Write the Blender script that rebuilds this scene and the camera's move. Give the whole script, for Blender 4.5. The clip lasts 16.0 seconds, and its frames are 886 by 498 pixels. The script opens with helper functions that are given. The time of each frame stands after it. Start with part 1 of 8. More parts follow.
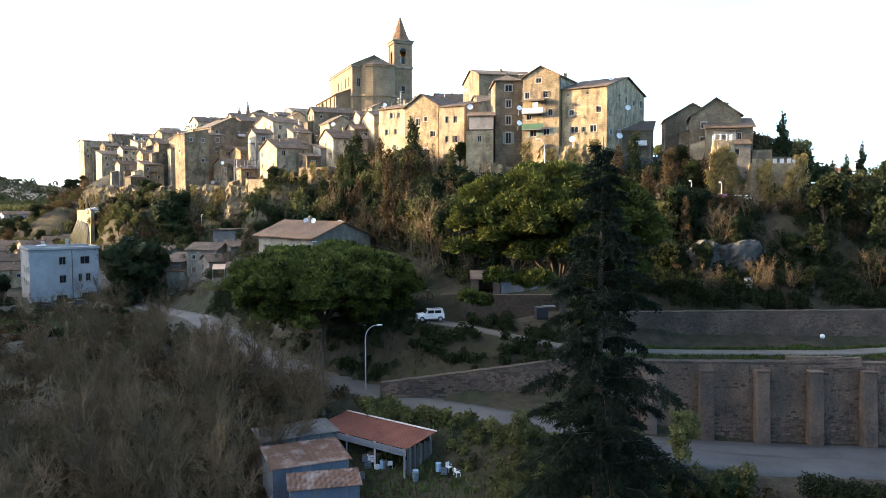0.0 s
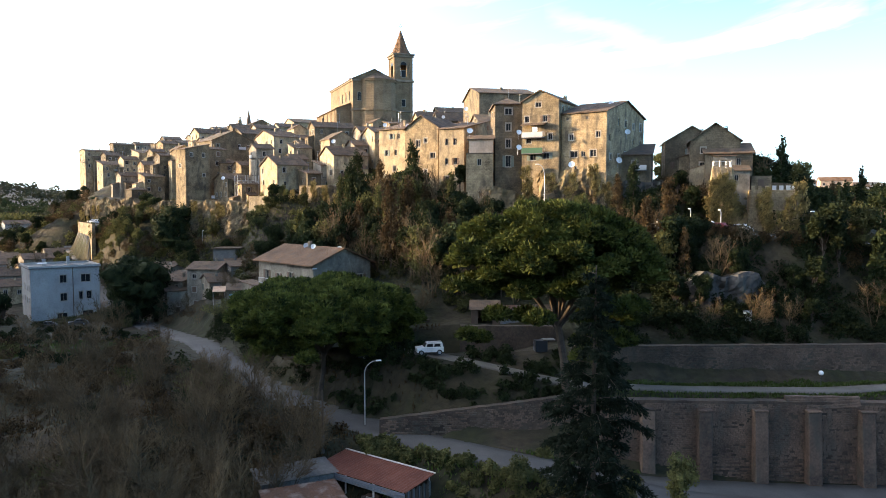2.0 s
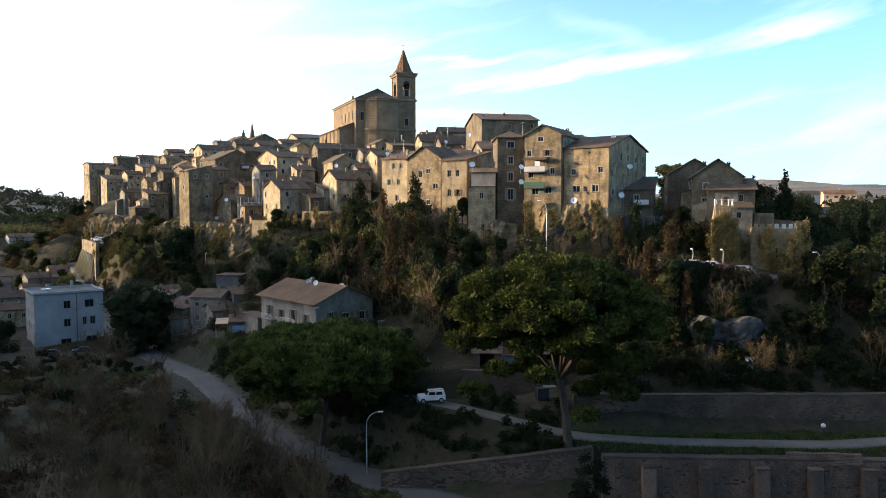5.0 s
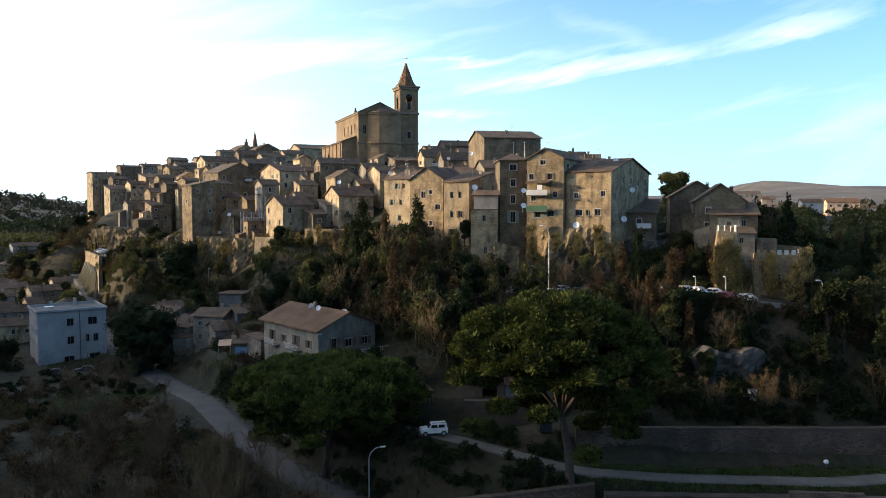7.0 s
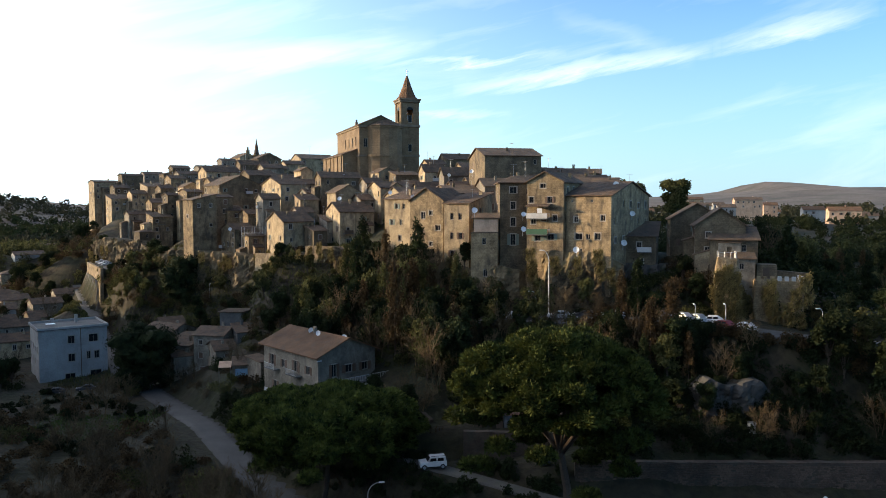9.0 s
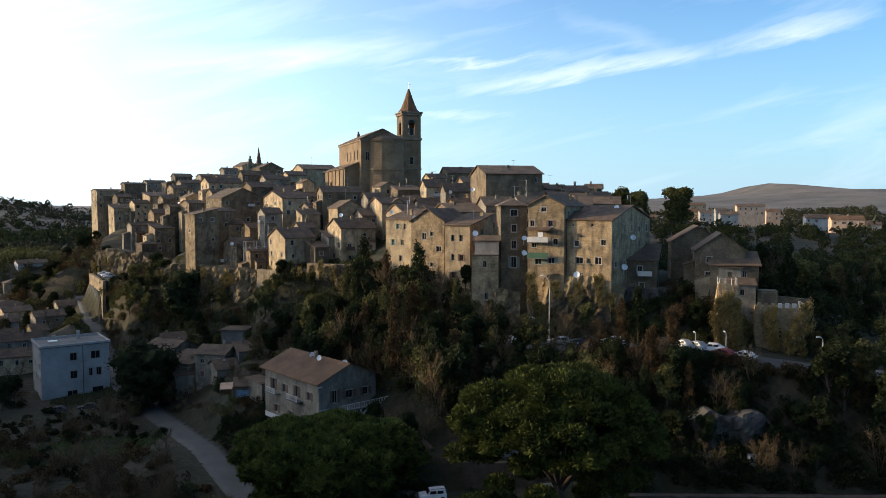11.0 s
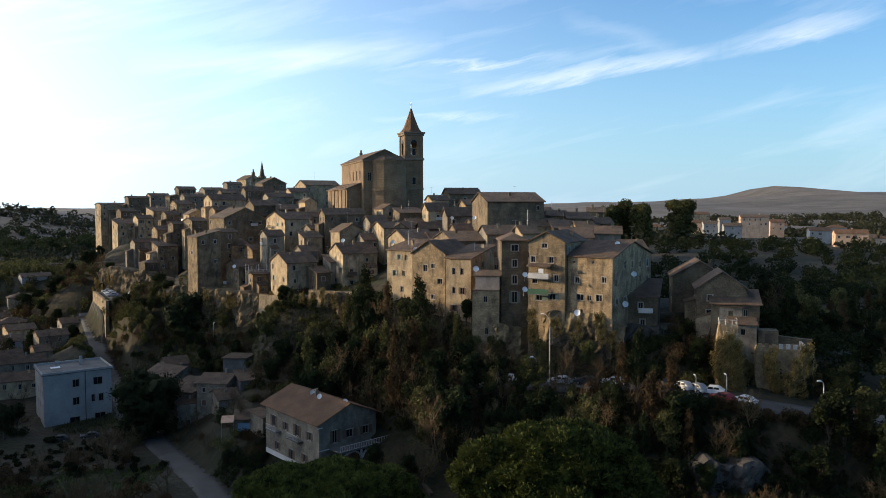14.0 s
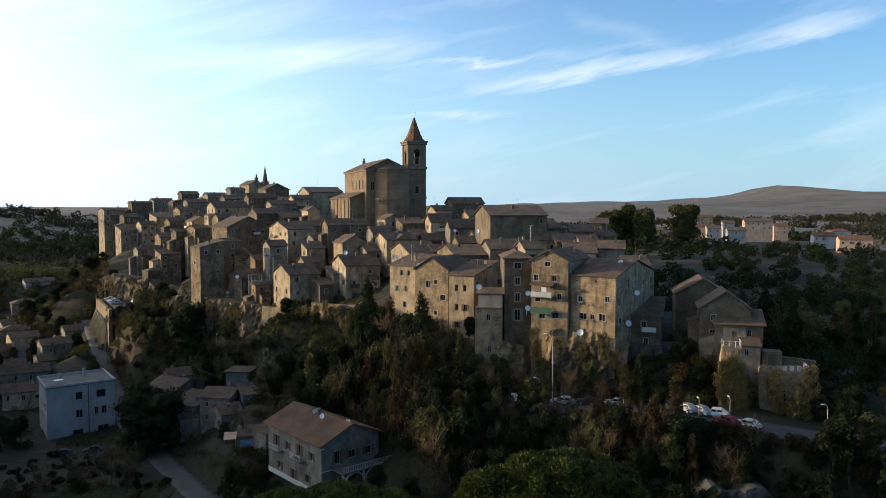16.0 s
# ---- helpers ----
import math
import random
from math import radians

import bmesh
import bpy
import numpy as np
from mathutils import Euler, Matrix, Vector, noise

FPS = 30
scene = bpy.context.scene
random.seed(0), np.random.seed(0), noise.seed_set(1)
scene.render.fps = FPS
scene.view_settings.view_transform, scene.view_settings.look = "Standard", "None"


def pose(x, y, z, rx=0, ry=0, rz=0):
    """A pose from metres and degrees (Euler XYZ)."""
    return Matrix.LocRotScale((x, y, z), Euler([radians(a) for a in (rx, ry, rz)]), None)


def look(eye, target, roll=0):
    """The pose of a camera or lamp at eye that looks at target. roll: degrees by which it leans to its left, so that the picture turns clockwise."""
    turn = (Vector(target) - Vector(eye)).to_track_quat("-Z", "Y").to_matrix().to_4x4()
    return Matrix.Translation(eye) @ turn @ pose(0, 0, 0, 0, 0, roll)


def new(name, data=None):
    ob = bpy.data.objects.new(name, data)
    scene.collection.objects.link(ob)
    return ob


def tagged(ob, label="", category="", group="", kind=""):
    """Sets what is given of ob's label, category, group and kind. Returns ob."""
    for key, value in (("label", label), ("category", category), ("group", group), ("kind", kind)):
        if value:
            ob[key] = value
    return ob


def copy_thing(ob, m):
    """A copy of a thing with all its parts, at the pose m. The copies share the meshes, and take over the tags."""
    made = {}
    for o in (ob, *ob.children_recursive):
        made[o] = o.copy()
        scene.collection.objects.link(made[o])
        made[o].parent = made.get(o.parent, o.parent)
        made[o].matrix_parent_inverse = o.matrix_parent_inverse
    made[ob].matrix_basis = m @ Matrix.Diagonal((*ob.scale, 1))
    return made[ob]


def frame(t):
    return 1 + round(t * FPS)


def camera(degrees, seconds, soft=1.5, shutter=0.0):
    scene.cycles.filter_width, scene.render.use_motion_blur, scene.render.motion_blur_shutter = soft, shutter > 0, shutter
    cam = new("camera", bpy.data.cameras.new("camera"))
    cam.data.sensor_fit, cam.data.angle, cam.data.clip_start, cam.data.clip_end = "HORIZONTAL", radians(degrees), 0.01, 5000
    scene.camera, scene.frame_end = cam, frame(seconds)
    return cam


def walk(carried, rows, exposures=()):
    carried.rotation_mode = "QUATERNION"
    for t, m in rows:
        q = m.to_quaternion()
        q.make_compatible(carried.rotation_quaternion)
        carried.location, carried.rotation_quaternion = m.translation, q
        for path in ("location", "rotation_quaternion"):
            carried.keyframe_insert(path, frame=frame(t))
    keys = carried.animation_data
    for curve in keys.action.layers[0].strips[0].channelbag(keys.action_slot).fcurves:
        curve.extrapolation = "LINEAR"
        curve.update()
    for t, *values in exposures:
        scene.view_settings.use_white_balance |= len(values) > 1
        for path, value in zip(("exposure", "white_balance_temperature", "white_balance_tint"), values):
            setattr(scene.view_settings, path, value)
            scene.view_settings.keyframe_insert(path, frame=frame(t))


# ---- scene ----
cam = camera(61.4, 16.0, soft=0.7)
METRES, EYE, TILT, LEAN, TURN = 34.0, 20.0, -3.6, 0.0, 0.0
ROWS = [
    (0.0, 0.0, 0.0, 0.0, 0.0, 0.0, -0.0),
    (0.5, 0.0019, 0.0001, 0.0325, 0.02, 0.01, -0.02),
    (1.0, 0.0032, -0.0013, 0.0652, 0.05, 0.04, -0.02),
    (1.5, 0.0047, -0.0025, 0.0957, 0.07, 0.09, -0.03),
    (2.0, 0.0075, -0.0052, 0.1268, 0.09, 0.08, -0.01),
    (2.5, 0.0104, -0.0048, 0.1572, 0.13, 0.11, -0.04),
    (3.0, 0.0107, -0.0047, 0.1882, 0.16, 0.11, -0.04),
    (3.5, 0.0108, -0.006, 0.2188, 0.22, 0.16, -0.06),
    (4.0, 0.0116, -0.0082, 0.2486, 0.27, 0.17, -0.06),
    (6.5, 0.0152, -0.0106, 0.4046, 0.5, 0.21, 0.02),
    (7.0, 0.0151, -0.0124, 0.436, 0.56, 0.23, -0.0),
    (7.5, 0.0163, -0.0126, 0.4683, 0.6, 0.21, 0.02),
    (8.0, 0.0196, -0.012, 0.5002, 0.64, 0.18, 0.04),
    (8.5, 0.0231, -0.0115, 0.5329, 0.68, 0.2, 0.01),
    (9.0, 0.0269, -0.0119, 0.5654, 0.72, 0.24, -0.0),
    (11.5, 0.0406, -0.0182, 0.7239, 0.97, 0.29, -0.04),
    (12.0, 0.0448, -0.0177, 0.7552, 1.02, 0.29, -0.04),
    (12.5, 0.0477, -0.0181, 0.7867, 1.08, 0.33, -0.08),
    (13.0, 0.0506, -0.0183, 0.8196, 1.13, 0.35, -0.09),
    (13.5, 0.0532, -0.0188, 0.8533, 1.18, 0.35, -0.09),
    (14.0, 0.0557, -0.0204, 0.8861, 1.23, 0.39, -0.08),
    (14.5, 0.0572, -0.0215, 0.9151, 1.28, 0.34, -0.09),
    (15.0, 0.0586, -0.0191, 0.9408, 1.35, 0.32, -0.1),
    (15.5, 0.0573, -0.0182, 0.9684, 1.4, 0.28, -0.13),
    (16.0, 0.0566, -0.0148, 0.9966, 1.46, 0.27, -0.14),
]
EXPOSURES = [(0.0, 2.05, 7300, 12), (1.0, 1.85, 7250, 12), (2.0, 1.53, 7200, 12), (4.0, 1.02, 7000, 11), (7.0, 0.56, 6850, 10), (9.0, 0.38, 6750, 10), (12.0, 0.12, 6650, 10), (16.0, 0.0, 6600, 10)]
walk(cam, [(t, pose(0, 0, EYE, TILT, LEAN, TURN) @ pose(METRES * x, METRES * y, METRES * z, 90 + pitch, roll, yaw)) for t, x, y, z, yaw, pitch, roll in ROWS], EXPOSURES)

# ---- world, sun ----
SUN_TO = Vector((-0.97, 0.16, 0.0)).normalized()
SUN_EL = 9.0
world = bpy.data.worlds.new("world")
scene.world = world
world.use_nodes = True
wn, wl = world.node_tree.nodes, world.node_tree.links
wn.clear()
w_out = wn.new("ShaderNodeOutputWorld")
w_bg = wn.new("ShaderNodeBackground")
w_sky = wn.new("ShaderNodeTexSky")
w_sky.sky_type = "NISHITA"
w_sky.sun_disc = False
w_sky.sun_elevation = radians(SUN_EL)
w_sky.sun_rotation = math.atan2(SUN_TO.x, SUN_TO.y)
w_sky.air_density, w_sky.dust_density, w_sky.ozone_density = 1.0, 0.5, 3.5
w_bg.inputs["Strength"].default_value = 0.15


def wmath(op, a, b=None, c=None, clamp=False):
    n = wn.new("ShaderNodeMath")
    n.operation, n.use_clamp = op, clamp
    for i, v in enumerate((a, b, c)):
        if v is None:
            continue
        if isinstance(v, (int, float)):
            n.inputs[i].default_value = v
        else:
            wl.new(v, n.inputs[i])
    return n.outputs[0]


# thin cirrus: long drawn-out noise on the sky dome, and the bright haze towards the sun
w_tc = wn.new("ShaderNodeTexCoord")
w_sep = wn.new("ShaderNodeSeparateXYZ")
wl.new(w_tc.outputs["Generated"], w_sep.inputs[0])
az = wmath("ARCTAN2", w_sep.outputs["X"], w_sep.outputs["Y"])
alt = wmath("ARCSINE", w_sep.outputs["Z"])
tilted = wmath("SUBTRACT", alt, wmath("MULTIPLY", az, 0.22))
w_com = wn.new("ShaderNodeCombineXYZ")
wl.new(wmath("MULTIPLY", az, 2.2), w_com.inputs[0])
wl.new(wmath("MULTIPLY", tilted, 13.0), w_com.inputs[1])
w_cl = wn.new("ShaderNodeTexNoise")
w_cl.inputs["Scale"].default_value = 1.35
w_cl.inputs["Detail"].default_value = 7.0
w_cl.inputs["Roughness"].default_value = 0.58
w_cl.inputs["Distortion"].default_value = 0.5
wl.new(w_com.outputs[0], w_cl.inputs["Vector"])
veil = wmath("MULTIPLY", wmath("SUBTRACT", w_cl.outputs["Fac"], 0.5), 3.2, clamp=True)
# drawn-out streaks over the east side of the sky: slope, height, middle, half length, sharpness, weight
wisp = wn.new("ShaderNodeTexNoise")
wisp.inputs["Scale"].default_value, wisp.inputs["Detail"].default_value, wisp.inputs["Roughness"].default_value = 3.4, 8.0, 0.62
wl.new(w_com.outputs[0], wisp.inputs["Vector"])
ragged = wmath("SUBTRACT", wisp.outputs["Fac"], 0.5)
streaks = 0.0
for slope, up_, mid_az, half_az, sharp, weight in ((0.125, 0.152, 0.17, 0.17, 80.0, 0.62), (0.16, 0.139, 0.42, 0.09, 85.0, 0.5), (0.07, 0.186, 0.02, 0.13, 150.0, 0.4), (0.03, 0.118, -0.02, 0.10, 170.0, 0.3), (-0.35, 0.29, 0.22, 0.09, 60.0, 0.18), (0.1, 0.215, -0.22, 0.2, 45.0, 0.35)):
    off = wmath("ADD", wmath("SUBTRACT", alt, wmath("MULTIPLY_ADD", az, slope, up_)), wmath("MULTIPLY", ragged, 0.045))
    body = wmath("SUBTRACT", 1.0, wmath("MULTIPLY", wmath("ABSOLUTE", off), sharp), clamp=True)
    ends = wmath("SUBTRACT", 1.0, wmath("DIVIDE", wmath("ABSOLUTE", wmath("SUBTRACT", az, mid_az)), half_az), clamp=True)
    ends = wmath("POWER", ends, 0.6)
    streaks = wmath("ADD", streaks, wmath("MULTIPLY", wmath("MULTIPLY", body, ends), weight))
cloud = wmath("ADD", wmath("MULTIPLY", veil, 0.3), wmath("MULTIPLY", streaks, wmath("MULTIPLY_ADD", ragged, 1.6, 0.85, clamp=True)), clamp=True)
w_dot = wn.new("ShaderNodeVectorMath")
w_dot.operation = "DOT_PRODUCT"
wl.new(w_tc.outputs["Generated"], w_dot.inputs[0])
w_dot.inputs[1].default_value = (SUN_TO.x * math.cos(radians(SUN_EL)), SUN_TO.y * math.cos(radians(SUN_EL)), math.sin(radians(SUN_EL)))
glow = wmath("POWER", wmath("MULTIPLY_ADD", w_dot.outputs["Value"], 0.5, 0.5, clamp=True), 5.0)
w_mix = wn.new("ShaderNodeMix")
w_mix.data_type = "RGBA"
wl.new(cloud, w_mix.inputs["Factor"])
w_gain = wn.new("ShaderNodeMix")
w_gain.data_type, w_gain.blend_type = "RGBA", "MULTIPLY"
w_gain.inputs["Factor"].default_value = 1.0
wl.new(w_sky.outputs[0], w_gain.inputs["A"])
w_gain.inputs["B"].default_value = (1.34, 1.7, 1.95, 1)
# pale blue haze low over the horizon, a deeper sky towards the zenith
w_haze = wn.new("ShaderNodeMix")
w_haze.data_type = "RGBA"
wl.new(wmath("MULTIPLY", wmath("POWER", wmath("SUBTRACT", 1.0, wmath("MULTIPLY", wmath("ABSOLUTE", alt), 3.4), clamp=True), 1.3), 0.85), w_haze.inputs["Factor"])
wl.new(w_gain.outputs["Result"], w_haze.inputs["A"])
w_haze.inputs["B"].default_value = (2.9, 4.7, 6.3, 1)
w_deep = wn.new("ShaderNodeMix")
w_deep.data_type, w_deep.blend_type = "RGBA", "MULTIPLY"
wl.new(wmath("MULTIPLY", wmath("SUBTRACT", alt, 0.34), 1.7, clamp=True), w_deep.inputs["Factor"])
w_deep.inputs["B"].default_value = (0.36, 0.36, 0.39, 1)
wl.new(w_haze.outputs["Result"], w_mix.inputs["A"])
wl.new(w_mix.outputs["Result"], w_deep.inputs["A"])
w_mix.inputs["B"].default_value = (7.5, 8.0, 8.6, 1)
w_add = wn.new("ShaderNodeMix")
w_add.data_type, w_add.blend_type = "RGBA", "ADD"
wl.new(glow, w_add.inputs["Factor"])
wl.new(w_deep.outputs["Result"], w_add.inputs["A"])
w_add.inputs["B"].default_value = (10.5, 9.9, 9.2, 1)
wl.new(w_add.outputs["Result"], w_bg.inputs["Color"])
wl.new(w_bg.outputs[0], w_out.inputs["Surface"])

sun = new("sun", bpy.data.lights.new("sun", "SUN"))
sun.data.energy, sun.data.angle, sun.data.color = 5.0, radians(0.6), (1.0, 0.765, 0.48)
sun_from = Vector((SUN_TO.x * math.cos(radians(SUN_EL)), SUN_TO.y * math.cos(radians(SUN_EL)), math.sin(radians(SUN_EL))))
sun.matrix_world = look(sun_from * 400, (0, 0, 0))


# ---- materials ----
def surface(name, dark, light, scale=1.0, rough=0.9, bump=0.3, fine=9.0, stain=None, stain_amount=0.4, vary=0.12, metal=0.0, wave=0.0, wave_axis="X", brick=0.0):
    """Two scales of noise between two colours, stains with a shape of their own, bump, and a shade of its own for each object."""
    m = bpy.data.materials.new(name)
    m.use_nodes = True
    n, l = m.node_tree.nodes, m.node_tree.links
    b = n["Principled BSDF"]
    tc = n.new("ShaderNodeTexCoord")
    info = n.new("ShaderNodeObjectInfo")
    shift = n.new("ShaderNodeVectorMath")
    shift.operation = "MULTIPLY_ADD"
    l.new(info.outputs["Random"], shift.inputs[0])
    shift.inputs[1].default_value = (37, 53, 29)
    l.new(tc.outputs["Object"], shift.inputs[2])
    big, small = n.new("ShaderNodeTexNoise"), n.new("ShaderNodeTexNoise")
    for tex, s, d in ((big, 0.35 * scale, 5.0), (small, fine * scale, 4.0)):
        tex.inputs["Scale"].default_value, tex.inputs["Detail"].default_value = s, d
        tex.inputs["Roughness"].default_value = 0.65
        l.new(shift.outputs[0], tex.inputs["Vector"])
    add = n.new("ShaderNodeMath")
    add.operation = "MULTIPLY_ADD"
    l.new(small.outputs["Fac"], add.inputs[0])
    add.inputs[1].default_value = 0.55
    l.new(big.outputs["Fac"], add.inputs[2])
    ramp = n.new("ShaderNodeValToRGB")
    ramp.color_ramp.elements[0].position, ramp.color_ramp.elements[0].color = 0.58, (*dark, 1)
    ramp.color_ramp.elements[1].position, ramp.color_ramp.elements[1].color = 0.95, (*light, 1)
    l.new(add.outputs[0], ramp.inputs["Fac"])
    col = ramp.outputs["Color"]
    height = add.outputs[0]
    if stain:
        st = n.new("ShaderNodeTexNoise")
        st.inputs["Scale"].default_value, st.inputs["Detail"].default_value = 0.8 * scale, 6.0
        stretch = n.new("ShaderNodeMapping")
        stretch.inputs["Scale"].default_value = (1.0, 1.0, 0.35)
        stretch.inputs["Location"].default_value = (11, 5, 3)
        l.new(shift.outputs[0], stretch.inputs["Vector"])
        l.new(stretch.outputs[0], st.inputs["Vector"])
        sr = n.new("ShaderNodeMapRange")
        sr.inputs["From Min"].default_value, sr.inputs["From Max"].default_value = 0.5, 0.68
        sr.inputs["To Max"].default_value = stain_amount
        l.new(st.outputs["Fac"], sr.inputs["Value"])
        mx = n.new("ShaderNodeMix")
        mx.data_type = "RGBA"
        l.new(sr.outputs["Result"], mx.inputs["Factor"])
        l.new(col, mx.inputs["A"])
        mx.inputs["B"].default_value = (*stain, 1)
        col = mx.outputs["Result"]
    if brick:
        sep, com = n.new("ShaderNodeSeparateXYZ"), n.new("ShaderNodeCombineXYZ")
        l.new(tc.outputs["Object"], sep.inputs[0])
        xy = n.new("ShaderNodeMath")
        xy.operation = "ADD"
        l.new(sep.outputs["X"], xy.inputs[0])
        l.new(sep.outputs["Y"], xy.inputs[1])
        l.new(xy.outputs[0], com.inputs[0])
        l.new(sep.outputs["Z"], com.inputs[1])
        bk = n.new("ShaderNodeTexBrick")
        bk.inputs["Scale"].default_value = 1.0
        bk.inputs["Brick Width"].default_value, bk.inputs["Row Height"].default_value = brick * 1.9, brick
        bk.inputs["Mortar Size"].default_value = 0.025
        bk.inputs["Color1"].default_value, bk.inputs["Color2"].default_value = (1, 1, 1, 1), (0.72, 0.7, 0.66, 1)
        bk.inputs["Mortar"].default_value = (0.62, 0.6, 0.58, 1)
        l.new(com.outputs[0], bk.inputs["Vector"])
        mb = n.new("ShaderNodeMix")
        mb.data_type, mb.blend_type = "RGBA", "MULTIPLY"
        mb.inputs["Factor"].default_value = 0.7
        l.new(col, mb.inputs["A"])
        l.new(bk.outputs["Color"], mb.inputs["B"])
        col = mb.outputs["Result"]
    hsv = n.new("ShaderNodeHueSaturation")
    vr = n.new("ShaderNodeMapRange")
    vr.inputs["To Min"].default_value, vr.inputs["To Max"].default_value = 1 - vary, 1 + vary
    l.new(info.outputs["Random"], vr.inputs["Value"])
    l.new(vr.outputs["Result"], hsv.inputs["Value"])
    l.new(col, hsv.inputs["Color"])
    l.new(hsv.outputs["Color"], b.inputs["Base Color"])
    b.inputs["Roughness"].default_value, b.inputs["Metallic"].default_value = rough, metal
    bp = n.new("ShaderNodeBump")
    bp.inputs["Strength"].default_value, bp.inputs["Distance"].default_value = bump, 0.12 / max(scale, 0.2)
    if wave:
        wv = n.new("ShaderNodeTexWave")
        wv.bands_direction = wave_axis
        wv.inputs["Scale"].default_value, wv.inputs["Distortion"].default_value = wave, 0.6
        l.new(tc.outputs["Object"], wv.inputs["Vector"])
        ad = n.new("ShaderNodeMath")
        l.new(wv.outputs["Fac"], ad.inputs[0])
        l.new(height, ad.inputs[1])
        height = ad.outputs[0]
    l.new(height, bp.inputs["Height"])
    l.new(bp.outputs["Normal"], b.inputs["Normal"])
    return m


def leaf_material(name, dark, light, through_light=0.25):
    """Leaves: a shade for each clump, rough, a little light passes through."""
    m = bpy.data.materials.new(name)
    m.use_nodes = True
    n, l = m.node_tree.nodes, m.node_tree.links
    b = n["Principled BSDF"]
    geo, info = n.new("ShaderNodeNewGeometry"), n.new("ShaderNodeObjectInfo")
    tc, ns = n.new("ShaderNodeTexCoord"), n.new("ShaderNodeTexNoise")
    ns.inputs["Scale"].default_value, ns.inputs["Detail"].default_value = 0.75, 3.0
    clump = n.new("ShaderNodeMapRange")
    clump.inputs["From Min"].default_value, clump.inputs["From Max"].default_value = 0.3, 0.7
    l.new(tc.outputs["Object"], ns.inputs["Vector"])
    mixv = n.new("ShaderNodeMath")
    mixv.operation = "MULTIPLY_ADD"
    l.new(geo.outputs["Random Per Island"], mixv.inputs[0])
    mixv.inputs[1].default_value = 0.35
    l.new(ns.outputs["Fac"], clump.inputs["Value"])
    l.new(clump.outputs["Result"], mixv.inputs[2])
    ramp = n.new("ShaderNodeValToRGB")
    ramp.color_ramp.elements[0].position, ramp.color_ramp.elements[0].color = 0.2, (*dark, 1)
    ramp.color_ramp.elements[1].position, ramp.color_ramp.elements[1].color = 1.15, (*light, 1)
    l.new(mixv.outputs[0], ramp.inputs["Fac"])
    hsv = n.new("ShaderNodeHueSaturation")
    vr = n.new("ShaderNodeMapRange")
    vr.inputs["To Min"].default_value, vr.inputs["To Max"].default_value = 0.7, 1.3
    l.new(info.outputs["Random"], vr.inputs["Value"])
    l.new(vr.outputs["Result"], hsv.inputs["Value"])
    l.new(ramp.outputs["Color"], hsv.inputs["Color"])
    l.new(hsv.outputs["Color"], b.inputs["Base Color"])
    b.inputs["Roughness"].default_value = 0.8
    b.inputs["Specular IOR Level"].default_value = 0.12
    tr = n.new("ShaderNodeBsdfTranslucent")
    l.new(hsv.outputs["Color"], tr.inputs["Color"])
    ms = n.new("ShaderNodeMixShader")
    ms.inputs["Fac"].default_value = through_light
    l.new(b.outputs[0], ms.inputs[1])
    l.new(tr.outputs[0], ms.inputs[2])
    l.new(ms.outputs[0], n["Material Output"].inputs["Surface"])
    return m


def plain(name, colour, rough=0.6, metal=0.0):
    return surface(name, tuple(c * 0.82 for c in colour), tuple(min(1, c * 1.1) for c in colour), 1.5, rough, 0.08, 6.0, metal=metal, vary=0.05)


TUFF = surface("tuff_stone", (0.125, 0.088, 0.050), (0.455, 0.333, 0.193), 1.1, 0.95, 0.6, 6, (0.085, 0.068, 0.05), 0.75, 0.24, brick=0.32)
TUFF_DARK = surface("dark_tuff_stone", (0.065, 0.05, 0.032), (0.24, 0.18, 0.11), 0.9, 0.95, 0.5, 6, (0.06, 0.05, 0.04), 0.55, 0.16, brick=0.32)
PLASTER = surface("old_ochre_plaster", (0.19, 0.14, 0.08), (0.52, 0.395, 0.24), 1.1, 0.9, 0.35, 5, (0.13, 0.10, 0.075), 0.75, 0.24)
PLASTER_GREY = surface("weathered_grey_plaster", (0.1, 0.085, 0.065), (0.31, 0.265, 0.2), 0.8, 0.9, 0.25, 5, (0.1, 0.085, 0.07), 0.6, 0.14)
PLASTER_PINK = surface("pink_plaster", (0.48, 0.3, 0.19), (0.66, 0.45, 0.31), 0.8, 0.9, 0.2, 5, (0.25, 0.17, 0.12), 0.4, 0.08)
PLASTER_WHITE = surface("white_plaster", (0.25, 0.24, 0.225), (0.4, 0.385, 0.36), 0.6, 0.85, 0.15, 5, (0.34, 0.34, 0.33), 0.5, 0.05)
BRICK_CHURCH = surface("church_brick", (0.14, 0.095, 0.055), (0.29, 0.2, 0.115), 0.5, 0.92, 0.25, 7, (0.16, 0.1, 0.06), 0.45, 0.05, brick=0.4)
CORNICE = surface("cornice_stone", (0.140, 0.105, 0.070), (0.238, 0.182, 0.126), 1.0, 0.9, 0.3, 6, (0.1, 0.08, 0.06), 0.4)
TILE = surface("clay_roof_tile", (0.075, 0.05, 0.035), (0.19, 0.122, 0.076), 1.2, 0.92, 0.7, 5, (0.07, 0.065, 0.05), 0.6, 0.2, wave=4.5)
TILE_WARM = surface("orange_roof_tile", (0.12, 0.058, 0.026), (0.23, 0.118, 0.056), 1.0, 0.9, 0.7, 5, (0.13, 0.09, 0.06), 0.5, 0.1, wave=4.5)
TILE_RED = surface("red_sheet_roof", (0.101, 0.025, 0.014), (0.151, 0.044, 0.023), 0.8, 0.7, 0.4, 4, (0.2, 0.08, 0.05), 0.5, 0.05, wave=3.0)
